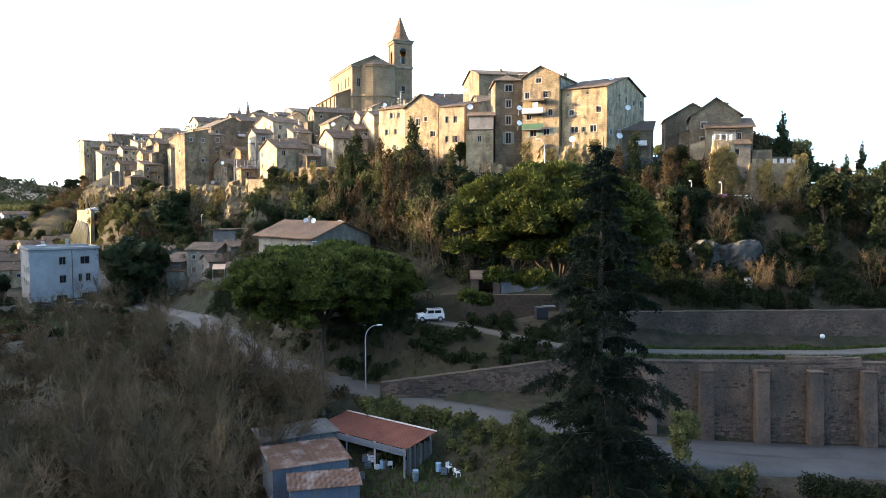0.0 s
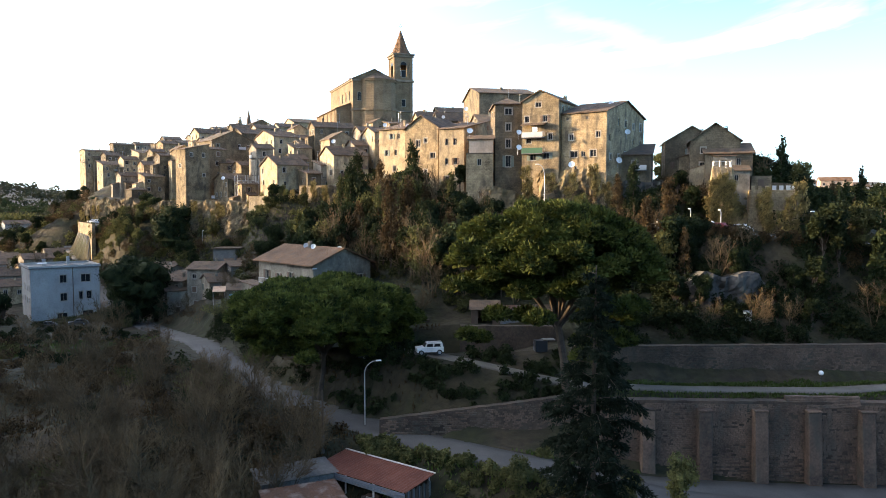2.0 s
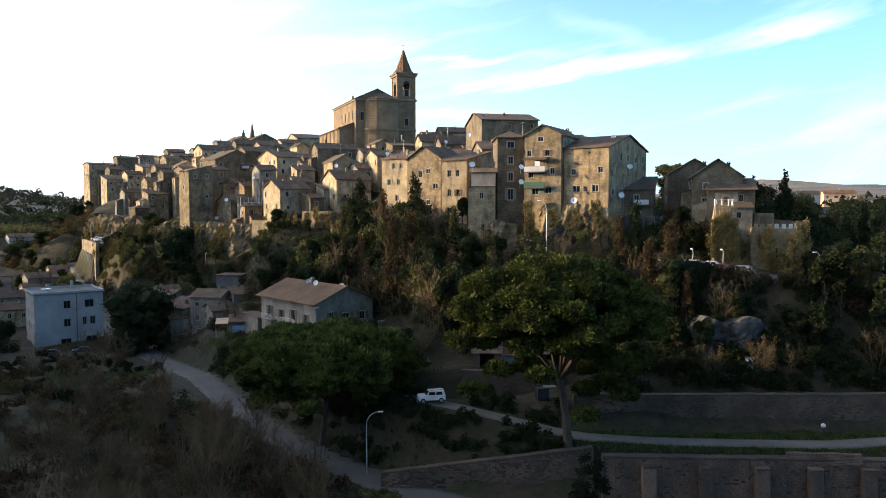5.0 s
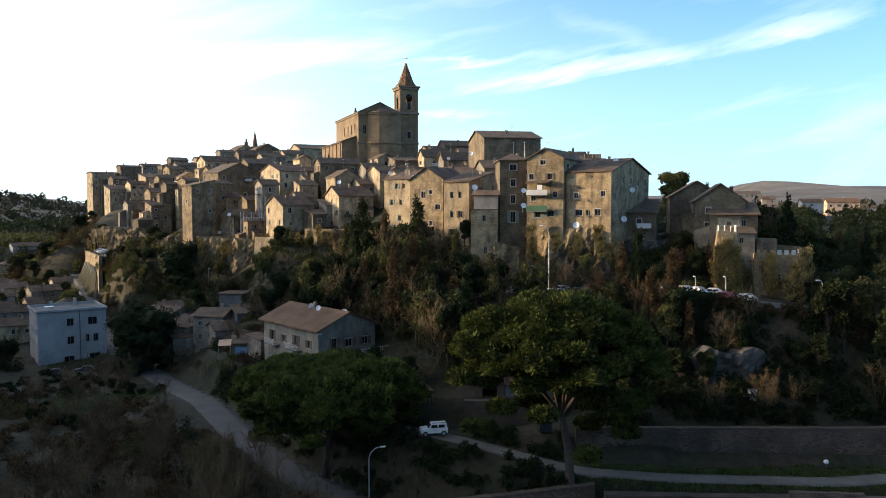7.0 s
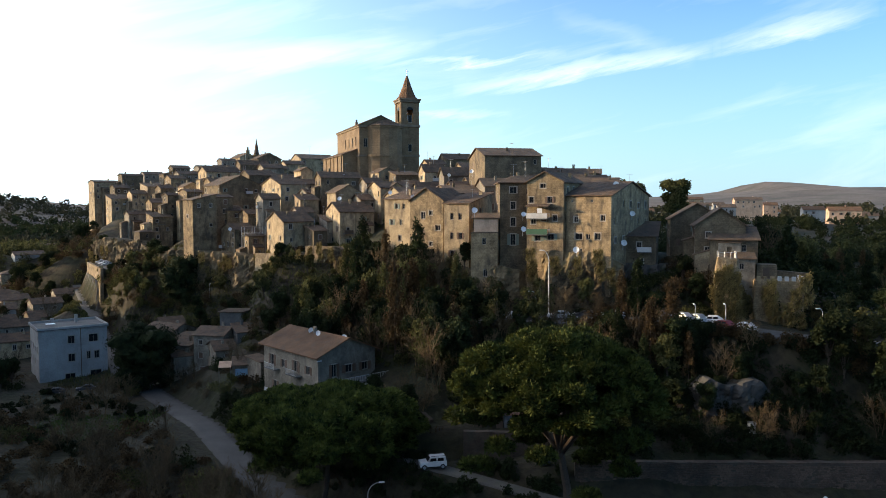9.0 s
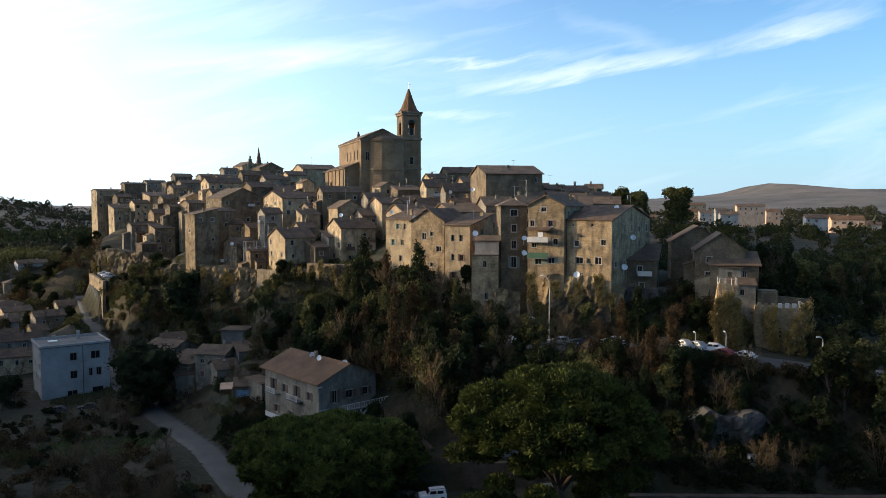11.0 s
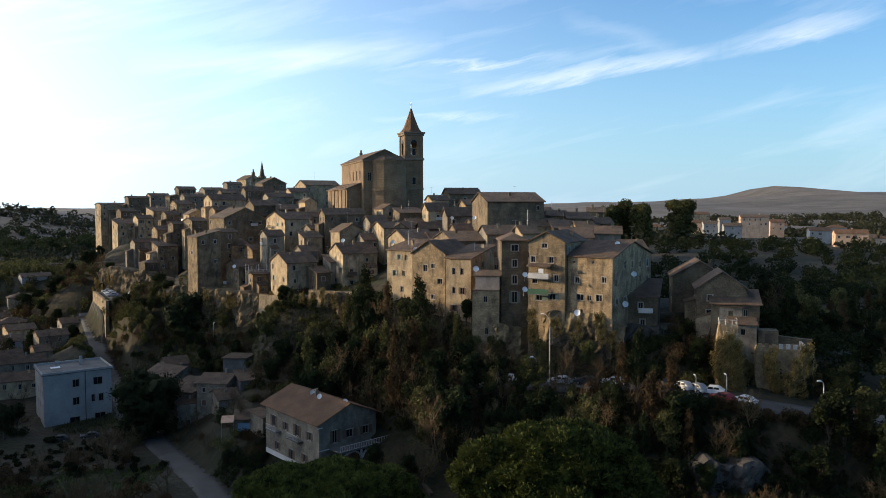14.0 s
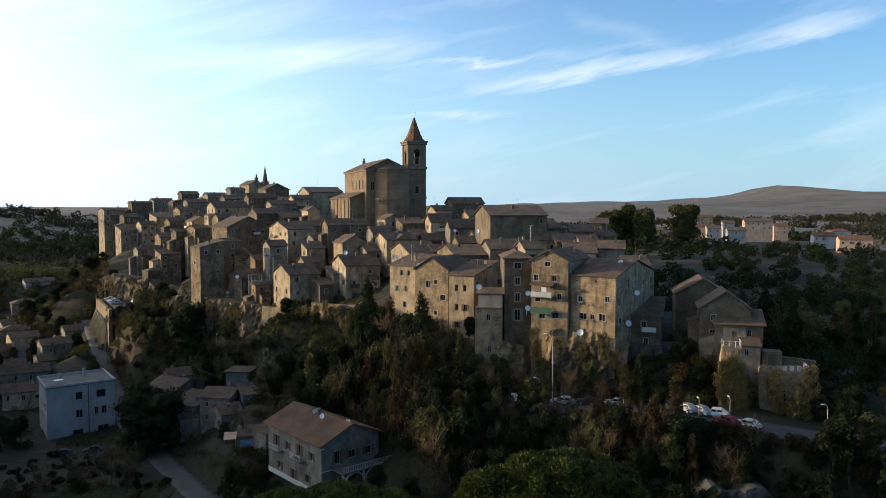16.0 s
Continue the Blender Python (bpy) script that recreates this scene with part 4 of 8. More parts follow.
house(-37.4, 148.0, 2.6, 5.0, 47, 7.9, roof="front", rise=0.5, tile=TILE, wall=PLASTER_GREY, chimneys=0, foot=3.5, front=[], left=[], group="houses in the valley", label="low lean-to store beside the grey house")
# suburb at the foot of the hill
house(-167.1, 275.0, 9.6, 9.0, 43, 3.8, roof="x", rise=1.6, group="houses in the valley", wall=PLASTER, label="low plastered house of the valley suburb")
house(-143.9, 255.0, 9.5, 9.0, 41, 5.1, roof="x", rise=1.6, group="houses in the valley", wall=PLASTER_GREY, label="low plastered house of the valley suburb")
house(-144.5, 235.0, 6.2, 9.0, 44, 1.9, roof="x", rise=1.6, group="houses in the valley", wall=PLASTER, label="low plastered house of the valley suburb")
house(-136.3, 240.0, 5.0, 9.0, 42, 2.8, roof="x", rise=1.6, group="houses in the valley", wall=PLASTER, label="low plastered house of the valley suburb")
house(-163.7, 300.0, 8.5, 9.0, 41, 2.8, roof="x", rise=1.6, group="houses in the valley", wall=PLASTER, label="low plastered house of the valley suburb")
house(-195.7, 330.0, 11.6, 9.0, 43, 1.4, roof="x", rise=1.6, group="houses in the valley", wall=PLASTER, label="low plastered house of the valley suburb")
house(-192.2, 310.0, 5.3, 9.0, 44, 3.4, roof="x", rise=1.6, group="houses in the valley", wall=PLASTER_GREY, label="low plastered house of the valley suburb")
for sx, sy, sw, sd, srot, eave, sroof, swall in ((-226, 384, 14, 10, 40, 13.5, "x", PLASTER_WHITE), (-214, 352, 12, 9, 35, 6.5, "hip", PLASTER), (-176, 318, 11, 9, 38, 7.0, "x", PLASTER_WHITE), (-182, 292, 10, 8, 30, 3.8, "hip", PLASTER_GREY),
                                               (-163, 252, 13, 9, 36, 3.0, "x", PLASTER_WHITE), (-150, 270, 8, 8, 38, 3.2, "hip", PLASTER), (-139, 222, 14, 9, 33, 2.2, "x", PLASTER_GREY), (-127, 205, 10, 9, 30, 1.0, "x", PLASTER),
                                               (-175, 345, 10, 9, 40, 9.0, "hip", PLASTER_PINK), (-152, 285, 9, 8, 40, 5.0, "x", PLASTER_GREY), (-198, 372, 11, 9, 35, 12.0, "x", PLASTER), (-244, 430, 13, 10, 35, 15.0, "x", PLASTER_WHITE)):
    house(sx, sy, sw, sd, srot, eave, roof=sroof, rise=1.7, group="houses in the valley", wall=swall, label="plastered house of the valley suburb with a tiled roof", chance=0.45, style="plain")
# white houses on the far eastern ridge
house(201.0, 400.0, 15.5, 10.0, -17, 36.2, roof="x", rise=2.0, tile=TILE_WARM, group="villas on the ridge", wall=PLASTER_PINK, show=7, label="pale villa with a tiled roof among trees")
house(206.1, 440.0, 11.3, 10.0, -15, 36.4, roof="x", rise=2.0, tile=TILE_WARM, group="villas on the ridge", wall=PLASTER_WHITE, show=7, label="pale villa with a tiled roof among trees")
house(203.7, 540.0, 18.8, 10.0, -11, 42.8, roof="x", rise=2.0, tile=TILE, group="villas on the ridge", wall=PLASTER_PINK, show=7, label="pale villa with a tiled roof among trees")
house(157.7, 520.0, 12.0, 10.0, -7, 39.3, roof="x", rise=2.0, tile=TILE_WARM, group="villas on the ridge", wall=PLASTER_PINK, show=7, label="pale villa with a tiled roof among trees")
house(167.6, 510.0, 8.7, 10.0, -8, 38.8, roof="x", rise=2.0, tile=TILE, group="villas on the ridge", wall=PLASTER_WHITE, show=7, label="pale villa with a tiled roof among trees")
house(177.7, 500.0, 11.3, 10.0, -10, 37.7, roof="x", rise=2.0, tile=TILE, group="villas on the ridge", wall=PLASTER_WHITE, show=7, label="pale villa with a tiled roof among trees")
house(197.0, 640.0, 17.0, 10.0, -7, 44.1, roof="x", rise=2.0, tile=TILE_WARM, group="villas on the ridge", wall=PLASTER, show=7, label="pale villa with a tiled roof among trees")
house(232.8, 560.0, 9.6, 10.0, -13, 39.1, roof="x", rise=2.0, tile=TILE_WARM, group="villas on the ridge", wall=PLASTER_PINK, show=7, label="pale villa with a tiled roof among trees")
house(222.4, 410.0, 9.4, 10.0, -18, 33.4, roof="x", rise=2.0, tile=TILE, group="villas on the ridge", wall=PLASTER_WHITE, show=7, label="pale villa with a tiled roof among trees")
house(216.3, 620.0, 8.8, 10.0, -9, 39.8, roof="x", rise=2.0, tile=TILE, group="villas on the ridge", wall=PLASTER_WHITE, show=7, label="pale villa with a tiled roof among trees")
for vx, vy, vw, vrot, vroof, vwall in ((186, 575, 13, -8, "hip", PLASTER_WHITE), (216, 590, 12, -10, "hip", PLASTER_WHITE), (240, 640, 14, -12, "x", PLASTER_WHITE), (262, 690, 16, -12, "hip", PLASTER_WHITE), (300, 720, 14, -14, "x", PLASTER_WHITE), (320, 660, 15, -14, "hip", PLASTER_WHITE), (150, 600, 12, -6, "x", PLASTER), (128, 560, 11, -4, "hip", PLASTER_WHITE), (275, 560, 13, -14, "hip", PLASTER_WHITE)):
    house(vx, vy, vw, 10, vrot, ground(vx, vy) + 7.5, roof=vroof, rise=2.0, tile=TILE_WARM, group="villas on the ridge", wall=vwall, show=7, label="pale villa with a tiled roof among trees", chance=0.45, style="plain")
# roofs that fill the old town
house(-74.7, 300.0, 8.4, 8.5, 30, 54.3, roof="x", rise=1.7)
house(-69.7, 318.0, 7.9, 8.5, 28, 56.7, roof="x", rise=1.7)
house(-51.5, 262.0, 5.5, 8.5, 27, 46.7, roof="x", rise=1.7)
house(-57.8, 232.0, 5.4, 8.5, 30, 41.2, roof="x", rise=1.7)
house(-73.1, 246.0, 5.7, 8.5, 33, 37.4, roof="front", rise=1.7)
house(-126.1, 315.0, 5.2, 8.5, 38, 40.4, roof="x", rise=1.7)
house(-149.4, 350.0, 6.7, 8.5, 39, 44.7, roof="x", rise=1.7)
house(-156.2, 420.0, 9.5, 8.5, 36, 60.2, roof="x", rise=1.7)
house(-141.8, 410.0, 7.5, 8.5, 35, 57.5, roof="y", rise=1.7)
house(-113.3, 362.0, 7.5, 8.5, 33, 57.1, roof="x", rise=1.7)
house(-100.6, 340.0, 7.8, 8.5, 32, 54.3, roof="x", rise=1.7)
house(-25.7, 206.0, 5.2, 8.5, 23, 37.4, roof="x", rise=1.7)
house(-24.7, 224.0, 5.3, 8.5, 22, 45.8, roof="x", rise=1.7)
house(-12.7, 222.0, 5.2, 8.5, 19, 44.9, roof="x", rise=1.7)
house(-5.4, 196.0, 4.9, 8.5, 18, 41.8, roof="x", rise=1.7)
house(4.0, 232.0, 7.3, 8.5, 15, 50.8, roof="x", rise=1.7)
house(14.6, 205.0, 7.2, 8.5, 12, 49.6, roof="x", rise=1.7)
house(24.7, 182.0, 4.9, 8.5, 8, 45.2, roof="x", rise=1.7)
house(30.2, 178.0, 4.3, 8.5, 6, 44.9, roof="x", rise=1.7)
house(24.0, 215.0, 5.0, 8.5, 10, 48.4, roof="x", rise=1.7)
house(36.9, 160.0, 4.8, 8.5, 3, 41.3, roof="x", rise=1.7)
house(16.2, 170.0, 4.0, 8.5, 11, 44.2, roof="x", rise=1.7)
house(-79.4, 205.0, 6.2, 8.0, 35, 6.1, roof="x", rise=1.6, group="houses in the valley", wall=PLASTER_GREY, label="plastered valley house with a brown tiled roof")
house(-52.2, 166.0, 4.6, 8.0, 31, 6.7, roof="x", rise=1.5, group="houses in the valley", wall=PLASTER_GREY, label="plastered valley house with a brown tiled roof")
house(-64.0, 172.0, 4.4, 6.0, 32, 3.9, roof="front", rise=1.0, group="houses in the valley", wall=PLASTER_GREY, label="low lean-to house beside the valley road")
house(-49.0, 172.0, 4.2, 6.0, 28, 9.7, roof="front", rise=1.2, group="houses in the valley", wall=CONCRETE, label="grey outbuilding with a sloping roof")
# more old houses between the terraces
house(-60.3, 224.0, 4.9, 7.5, 33, 29.9, roof="front", rise=1.5)
house(-33.9, 208.0, 3.6, 7.5, 27, 34.8, roof="front", rise=1.5)
house(-43.9, 218.0, 4.5, 7.5, 29, 37.2, roof="x", rise=1.5)
house(-30.9, 222.0, 5.3, 7.5, 26, 41.5, roof="x", rise=1.5)
house(-16.9, 212.0, 4.4, 7.5, 23, 44.1, roof="y", rise=1.5)
house(-128.0, 330.0, 5.5, 7.5, 39, 46.8, roof="x", rise=1.5)
house(-167.5, 372.0, 7.2, 7.5, 42, 48.1, roof="x", rise=1.5)
house(-128.3, 350.0, 6.4, 7.5, 38, 51.7, roof="y", rise=1.5)
house(-96.3, 300.0, 5.6, 7.5, 36, 49.0, roof="x", rise=1.5)
house(-72.6, 310.0, 5.8, 7.5, 31, 54.3, roof="x", rise=1.5)
house(-6.7, 240.0, 5.7, 7.5, 20, 52.4, roof="x", rise=1.5)
house(5.7, 205.0, 4.2, 7.5, 16, 45.3, roof="x", rise=1.5)
house(14.4, 190.0, 4.5, 7.5, 14, 46.2, roof="x", rise=1.5)
house(22.4, 192.0, 3.7, 7.5, 11, 46.6, roof="y", rise=1.5)
house(38.5, 200.0, 4.3, 7.5, 7, 45.8, roof="x", rise=1.5)


def thing_church():
    """The collegiate church: nave with a lower aisle, a polygonal apse, and the bell tower with its spire."""
    base = thing("church", -30.6, 254.8, 44.0, 22, "large brown brick church with a polygonal apse and bell tower", "church")
    w, d, h = 15.0, 32.0, 22.4
    bm = bmesh.new()
    left = [(d - 4.5, 15.5, 1.3, 3.2), (d - 9, 15.5, 1.3, 3.2), (d - 14, 15.5, 1.3, 3.2), (d - 19, 15.5, 1.3, 3.2)]
    facade(bm, w, 0, h, [(1.6, 2.9, 15.0, 18.0)], pose(0, 0, 0))
    facade(bm, d, 0, h, [(u - ww / 2, u + ww / 2, v, v + hh) for u, v, ww, hh in left], pose(0, d, 0, 0, 0, -90))
    facade(bm, d, 0, h, [], pose(w, 0, 0, 0, 0, 90))
    facade(bm, w, 0, h, [], pose(w, d, 0, 0, 0, 180))
    for y in (0.0, d):
        bm.faces.new([bm.verts.new(p) for p in ((0, y, h), (w, y, h), (w / 2, y, h + 3.4))])
    part("nave", bm, BRICK_CHURCH, base)
    roof_parts(base, w, d, h, "y", 3.4, TILE, 0.6)
    for u, v, ww, hh in left:
        add_window(base, pose(0, d, 0, 0, 0, -90) @ pose(u, 0, v), ww, hh, "plain")
    add_window(base, pose(2.25, 0, 15.0), 1.3, 3.0, "plain")
    # aisle with its lean-to roof and tall arched bays
    bm = bmesh.new()
    ends = [[bm.verts.new((x, y, z)) for x, z in ((-5.0, 0), (-0.02, 0), (-0.02, 14.35), (-5.0, 12.4))] for y in (3.0, d + 2)]
    for i in range(4):
        bm.faces.new((ends[0][i], ends[0][(i + 1) % 4], ends[1][(i + 1) % 4], ends[1][i]))
    bm.faces.new(ends[0])
    bm.faces.new(ends[1][::-1])
    for k in range(5):
        y0 = 5.0 + k * 5.8
        add_box(bm, -5.25, y0 - 0.5, 0, -5.0, y0 + 0.5, 11.9)
    part("aisle", bm, BRICK_CHURCH, base)
    bm = bmesh.new()
    slab(bm, [(-5.6, d + 2.5, 12.4), (-5.6, 2.5, 12.4), (-0.01, 2.5, 14.6), (-0.01, d + 2.5, 14.6)], 0.25)
    part("roof", bm, TILE, base)
    for k in range(4):
        put("window", window_mesh("frame", 1.5, 4.0), base, pose(-5.02, 8.6 + k * 5.8, 5.2, 0, 0, -90))
        put("pane", window_mesh("pane", 1.5, 4.0), base, pose(-5.15, 8.6 + k * 5.8, 5.2, 0, 0, -90))
    # apse: five sides of an octagon against the front
    bm = bmesh.new()
    cx, r = w / 2 + 1.6, 6.0
    ring = [(cx + r * math.cos(a), 0.0 + 0.78 * r * math.sin(a)) for a in [math.pi + math.pi * k / 6 for k in range(7)]]
    for z0, z1, grow in ((0, 11.6, 1.03), (11.6, 12.4, 1.1), (12.4, 21.4, 1.0), (21.4, 22.1, 1.07)):
        lo = [bm.verts.new((cx + (x - cx) * grow, y * grow, z0)) for x, y in ring]
        hi = [bm.verts.new((cx + (x - cx) * grow, y * grow, z1)) for x, y in ring]
        for i in range(6):
            bm.faces.new((lo[i], lo[i + 1], hi[i + 1], hi[i]))
        bm.faces.new(hi)
        bm.faces.new(lo[::-1])
    part("apse", bm, BRICK_CHURCH, base)
    bm = bmesh.new()
    tip = bm.verts.new((cx, 0.6, 25.2))
    rim = [bm.verts.new((cx + (x - cx) * 1.12, y * 1.12, 22.05)) for x, y in ring]
    for i in range(6):
        bm.faces.new((rim[i], rim[i + 1], tip))
    part("apse_roof", bm, TILE, base)
    for z0, z1, g in ((11.7, 12.4, 0.28), (21.6, 22.3, 0.35)):
        box_part("cornice", (-g, -g, z0, w + g, d + g, z1), CORNICE, base, bevel=0.05)
    # bell tower
    tw = 6.4
    tx, ty = w + 1.0, 3.2
    bm = bmesh.new()
    add_box(bm, tx, ty, 0, tx + tw, ty + tw, 23.0)
    for a, b in ((0, 0), (tw - 0.9, 0), (0, tw - 0.9), (tw - 0.9, tw - 0.9)):
        add_box(bm, tx + a - 0.15, ty + b - 0.15, 0, tx + a + 1.05, ty + b + 1.05, 23.0)
    part("tower_shaft", bm, BRICK_CHURCH, base)
    for z0, z1, g in ((12.2, 12.8, 0.35), (22.6, 23.4, 0.5), (31.2, 32.0, 0.5), (32.0, 32.5, 0.8)):
        box_part("tower_cornice", (tx - g, ty - g, z0, tx + tw + g, ty + tw + g, z1), CORNICE, base, bevel=0.08)
    bm = bmesh.new()   # belfry with an arched opening on every side
    for k in range(4):
        m = Matrix.Translation((tx + tw / 2, ty + tw / 2, 0)) @ pose(0, 0, 0, 0, 0, 90 * k) @ Matrix.Translation((-tw / 2, -tw / 2, 0))
        facade(bm, tw, 23.4, 31.2, [(tw / 2 - 1.1, tw / 2 + 1.1, 24.6, 28.6)], m)
        for a in (0.0, tw - 1.0):
            box_part("pilaster", (a, -0.2, 23.4, a + 1.0, -0.004, 31.2), BRICK_CHURCH, base, m=m)
    bmesh.ops.remove_doubles(bm, verts=bm.verts[:], dist=0.005)
    part("belfry", bm, BRICK_CHURCH, base)
    for k in range(4):
        m = Matrix.Translation((tx + tw / 2, ty + tw / 2, 0)) @ pose(0, 0, 0, 0, 0, 90 * k) @ Matrix.Translation((-tw / 2, -tw / 2, 0))
        v = [m @ Vector((tw / 2 + r_ * math.cos(math.pi * i / 10), -0.03, 28.6 + r_ * math.sin(math.pi * i / 10))) for i in range(11) for r_ in (1.12, 1.5)]
        put("arch", mesh_of("arch", v, [(2 * i, 2 * i + 1, 2 * i + 3, 2 * i + 2) for i in range(10)], CORNICE), base)
        # near-black face on the solid wall, painted as the shade inside the arch
        bm = bmesh.new()
        bm.faces.new([bm.verts.new(m @ Vector((tw / 2 + 1.1 * math.cos(math.pi * i / 10), -0.02, 28.6 + 1.1 * math.sin(math.pi * i / 10)))) for i in range(11)])
        part("louvre", bm, GLASS, base, "dark arched louvre")
    bell_v, bell_f = [], []
    prof = [(0.15, 1.5), (0.5, 1.45), (0.6, 1.0), (0.72, 0.5), (0.95, 0.0)]
    for r_, z in prof:
        bell_v += [(tx + tw / 2 + r_ * math.cos(2 * math.pi * i / 12), ty + tw / 2 + r_ * math.sin(2 * math.pi * i / 12), 25.6 + z) for i in range(12)]
    for j in range(4):
        bell_f += [(j * 12 + i, j * 12 + (i + 1) % 12, (j + 1) * 12 + (i + 1) % 12, (j + 1) * 12 + i) for i in range(12)]
    put("bell", mesh_of("bell", bell_v, bell_f, METAL, True), base)
    bm = bmesh.new()   # octagonal spire with concave foot
    rings = [(4.1, 32.5), (3.0, 33.7), (2.3, 35.2), (1.2, 38.2), (0.25, 41.0)]
    last = None
    for r_, z in rings:
        cur = [bm.verts.new((tx + tw / 2 + r_ * math.cos(math.pi / 4 * i + math.pi / 8), ty + tw / 2 + r_ * math.sin(math.pi / 4 * i + math.pi / 8), z)) for i in range(8)]
        if last:
            for i in range(8):
                bm.faces.new((last[i], last[(i + 1) % 8], cur[(i + 1) % 8], cur[i]))
        last = cur
    bm.faces.new(last)
    part("spire", bm, TILE_WARM, base)
    c = (tx + tw / 2, ty + tw / 2)
    put("cross", tube_mesh("cross", [((c[0], c[1], 40.8), (c[0], c[1], 43.4), 0.09, 0.07), ((c[0] - 0.6, c[1], 42.6), (c[0] + 0.6, c[1], 42.6), 0.07, 0.07)], METAL), base)
    bm = bmesh.new()
    add_box(bm, w / 2 - 0.5, d - 0.5, h + 3.2, w / 2 + 0.5, d + 0.5, h + 4.4, bevel=0.05)
    add_box(bm, w / 2 - 0.3, d - 0.3, h + 4.4, w / 2 + 0.3, d + 0.3, h + 5.4, bevel=0.1)
    part("finial", bm, CORNICE, base)
    for k, z in ((3, 24.6), (0, 14.5)):
        put("window", window_mesh("frame", 1.4, 2.6), base, pose(tx + tw / 2, ty - 0.16, z - 0.4))
        put("pane", window_mesh("pane", 1.4, 2.6), base, pose(tx + tw / 2, ty - 0.18, z - 0.4))
    return base


thing_church()


def far_spire():
    base = thing("chapel", -113.0, 402.0, 50.0, 40, "small distant church with a thin pointed spire", "church")
    bm = bmesh.new()
    facade(bm, 9, 0, 15, [], pose(0, 0, 0))
    facade(bm, 12, 0, 15, [], pose(0, 12, 0, 0, 0, -90))
    facade(bm, 12, 0, 15, [], pose(9, 0, 0, 0, 0, 90))
    facade(bm, 9, 0, 15, [], pose(9, 12, 0, 0, 0, 180))
    for y in (0, 12):
        bm.faces.new([bm.verts.new(p) for p in ((0, y, 15), (9, y, 15), (4.5, y, 17.5))])
    part("wall", bm, TUFF, base)
    roof_parts(base, 9, 12, 15, "y", 2.5, TILE, 0.4)
    bm = bmesh.new()
    add_box(bm, 9.2, 1, 0, 12.2, 4, 16.5)
    add_box(bm, 9.0, 0.8, 16.5, 12.4, 4.2, 17.0)
    part("tower_shaft", bm, TUFF, base)
    bm = bmesh.new()
    foot = [bm.verts.new((10.7 + 1.5 * math.cos(math.pi / 4 * i), 2.5 + 1.5 * math.sin(math.pi / 4 * i), 17)) for i in range(8)]
    tip = bm.verts.new((10.7, 2.5, 26.0))
    for i in range(8):
        bm.faces.new((foot[i], foot[(i + 1) % 8], tip))
    part("spire", bm, TILE, base)
    bm = bmesh.new()
    add_box(bm, 3.6, -0.3, 14.0, 5.4, 0.5, 19.0, bevel=0.05)
    add_box(bm, 4.1, -0.1, 19.0, 4.9, 0.3, 20.6, bevel=0.1)
    part("bell_gable", bm, TUFF, base)


far_spire()


# ---- rock faces, terrace walls ----
def cliff(name, x0, y0, x1, y1, z0, z1, mat, seed, label, bulge=1.6, depth=5.0, step=0.55):
    """A rough rock face from (x0, y0) to (x1, y1) that leans back a little, with a top and returns into the hill."""
    a, b = Vector((x0, y0, 0)), Vector((x1, y1, 0))
    run = (b - a).length
    side = (b - a).normalized()
    out = Vector((side.y, -side.x, 0))
    nu, nz = max(3, int(run / step)), max(3, int((z1 - z0) / step))
    v, f = [], []
    for j in range(nz + 2):
        k = min(1.0, j / nz)
        for i in range(nu + 1):
            p = a.lerp(b, i / nu) - out * (k * 1.2)
            edge = min(1.0, 4 * min(i / nu, 1 - i / nu) + 0.15)
            top = z1 - (1 - edge) * 3 + 1.2 * noise.noise((i * step / 3, seed, 0.5))
            z = z0 + (top - z0) * k
            q = Vector((p.x * 0.28, p.y * 0.28, z * 0.16 + seed))
            n = noise.fractal(q, 0.9, 2.1, 4) * bulge + 0.8 * noise.noise((i * step * 0.7, z * 0.22, seed * 3)) + 0.5 * noise.noise((i * step * 1.5, z * 0.7, seed)) + 0.3 * noise.noise((i * step * 3.1, z * 2.2, seed))
            if j == nz + 1:
                p = p - out * depth
                n = 0
                z -= 0.4
            p = p + out * n - out * ((1 - edge) * 2.5)
            v.append((p.x, p.y, z))
    s = nu + 1
    for j in range(nz + 1):
        for i in range(nu):
            f.append((j * s + i, j * s + i + 1, (j + 1) * s + i + 1, (j + 1) * s + i))
    return tagged(put(name, mesh_of(name, v, f, mat, False)), label, "cliff", kind="structure")


cliff("cliff", -15.5, 167.5, 4.5, 149.0, 15, 27.5, ROCK, 1.3, "brown tuff cliff overgrown with dry creepers")
cliff("cliff", 4.0, 145.0, 16.0, 143.5, 15, 27.5, ROCK, 2.1, "brown tuff cliff under the tall houses")
cliff("cliff", 15.5, 141.2, 31.0, 134.2, 17, 30.6, ROCK, 3.7, "rugged tuff cliff streaked with ochre", 2.2)
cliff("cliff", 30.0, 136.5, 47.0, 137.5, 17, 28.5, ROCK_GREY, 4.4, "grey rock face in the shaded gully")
cliff("cliff", 46.0, 129.5, 62.0, 126.5, 17, 25.0, ROCK, 5.2, "tuff rock face below the walled terrace")
cliff("cliff", -36.0, 191.0, -17.0, 178.0, 17, 28.6, ROCK, 6.2, "tuff cliff under the garden terraces")
cliff("cliff", -52.0, 207.0, -35.0, 192.0, 18, 26.5, ROCK, 7.7, "tuff cliff under the terraced houses")
cliff("cliff", -100.0, 243.0, -52.0, 213.0, 14, 25.0, ROCK, 8.1, "low tuff cliff with creepers below the town")
cliff("cliff", -150.0, 305.0, -108.0, 268.0, 10, 26.0, ROCK, 9.4, "shaded tuff cliff at the town's west end")
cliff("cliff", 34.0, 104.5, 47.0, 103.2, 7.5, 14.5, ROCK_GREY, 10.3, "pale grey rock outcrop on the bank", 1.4)


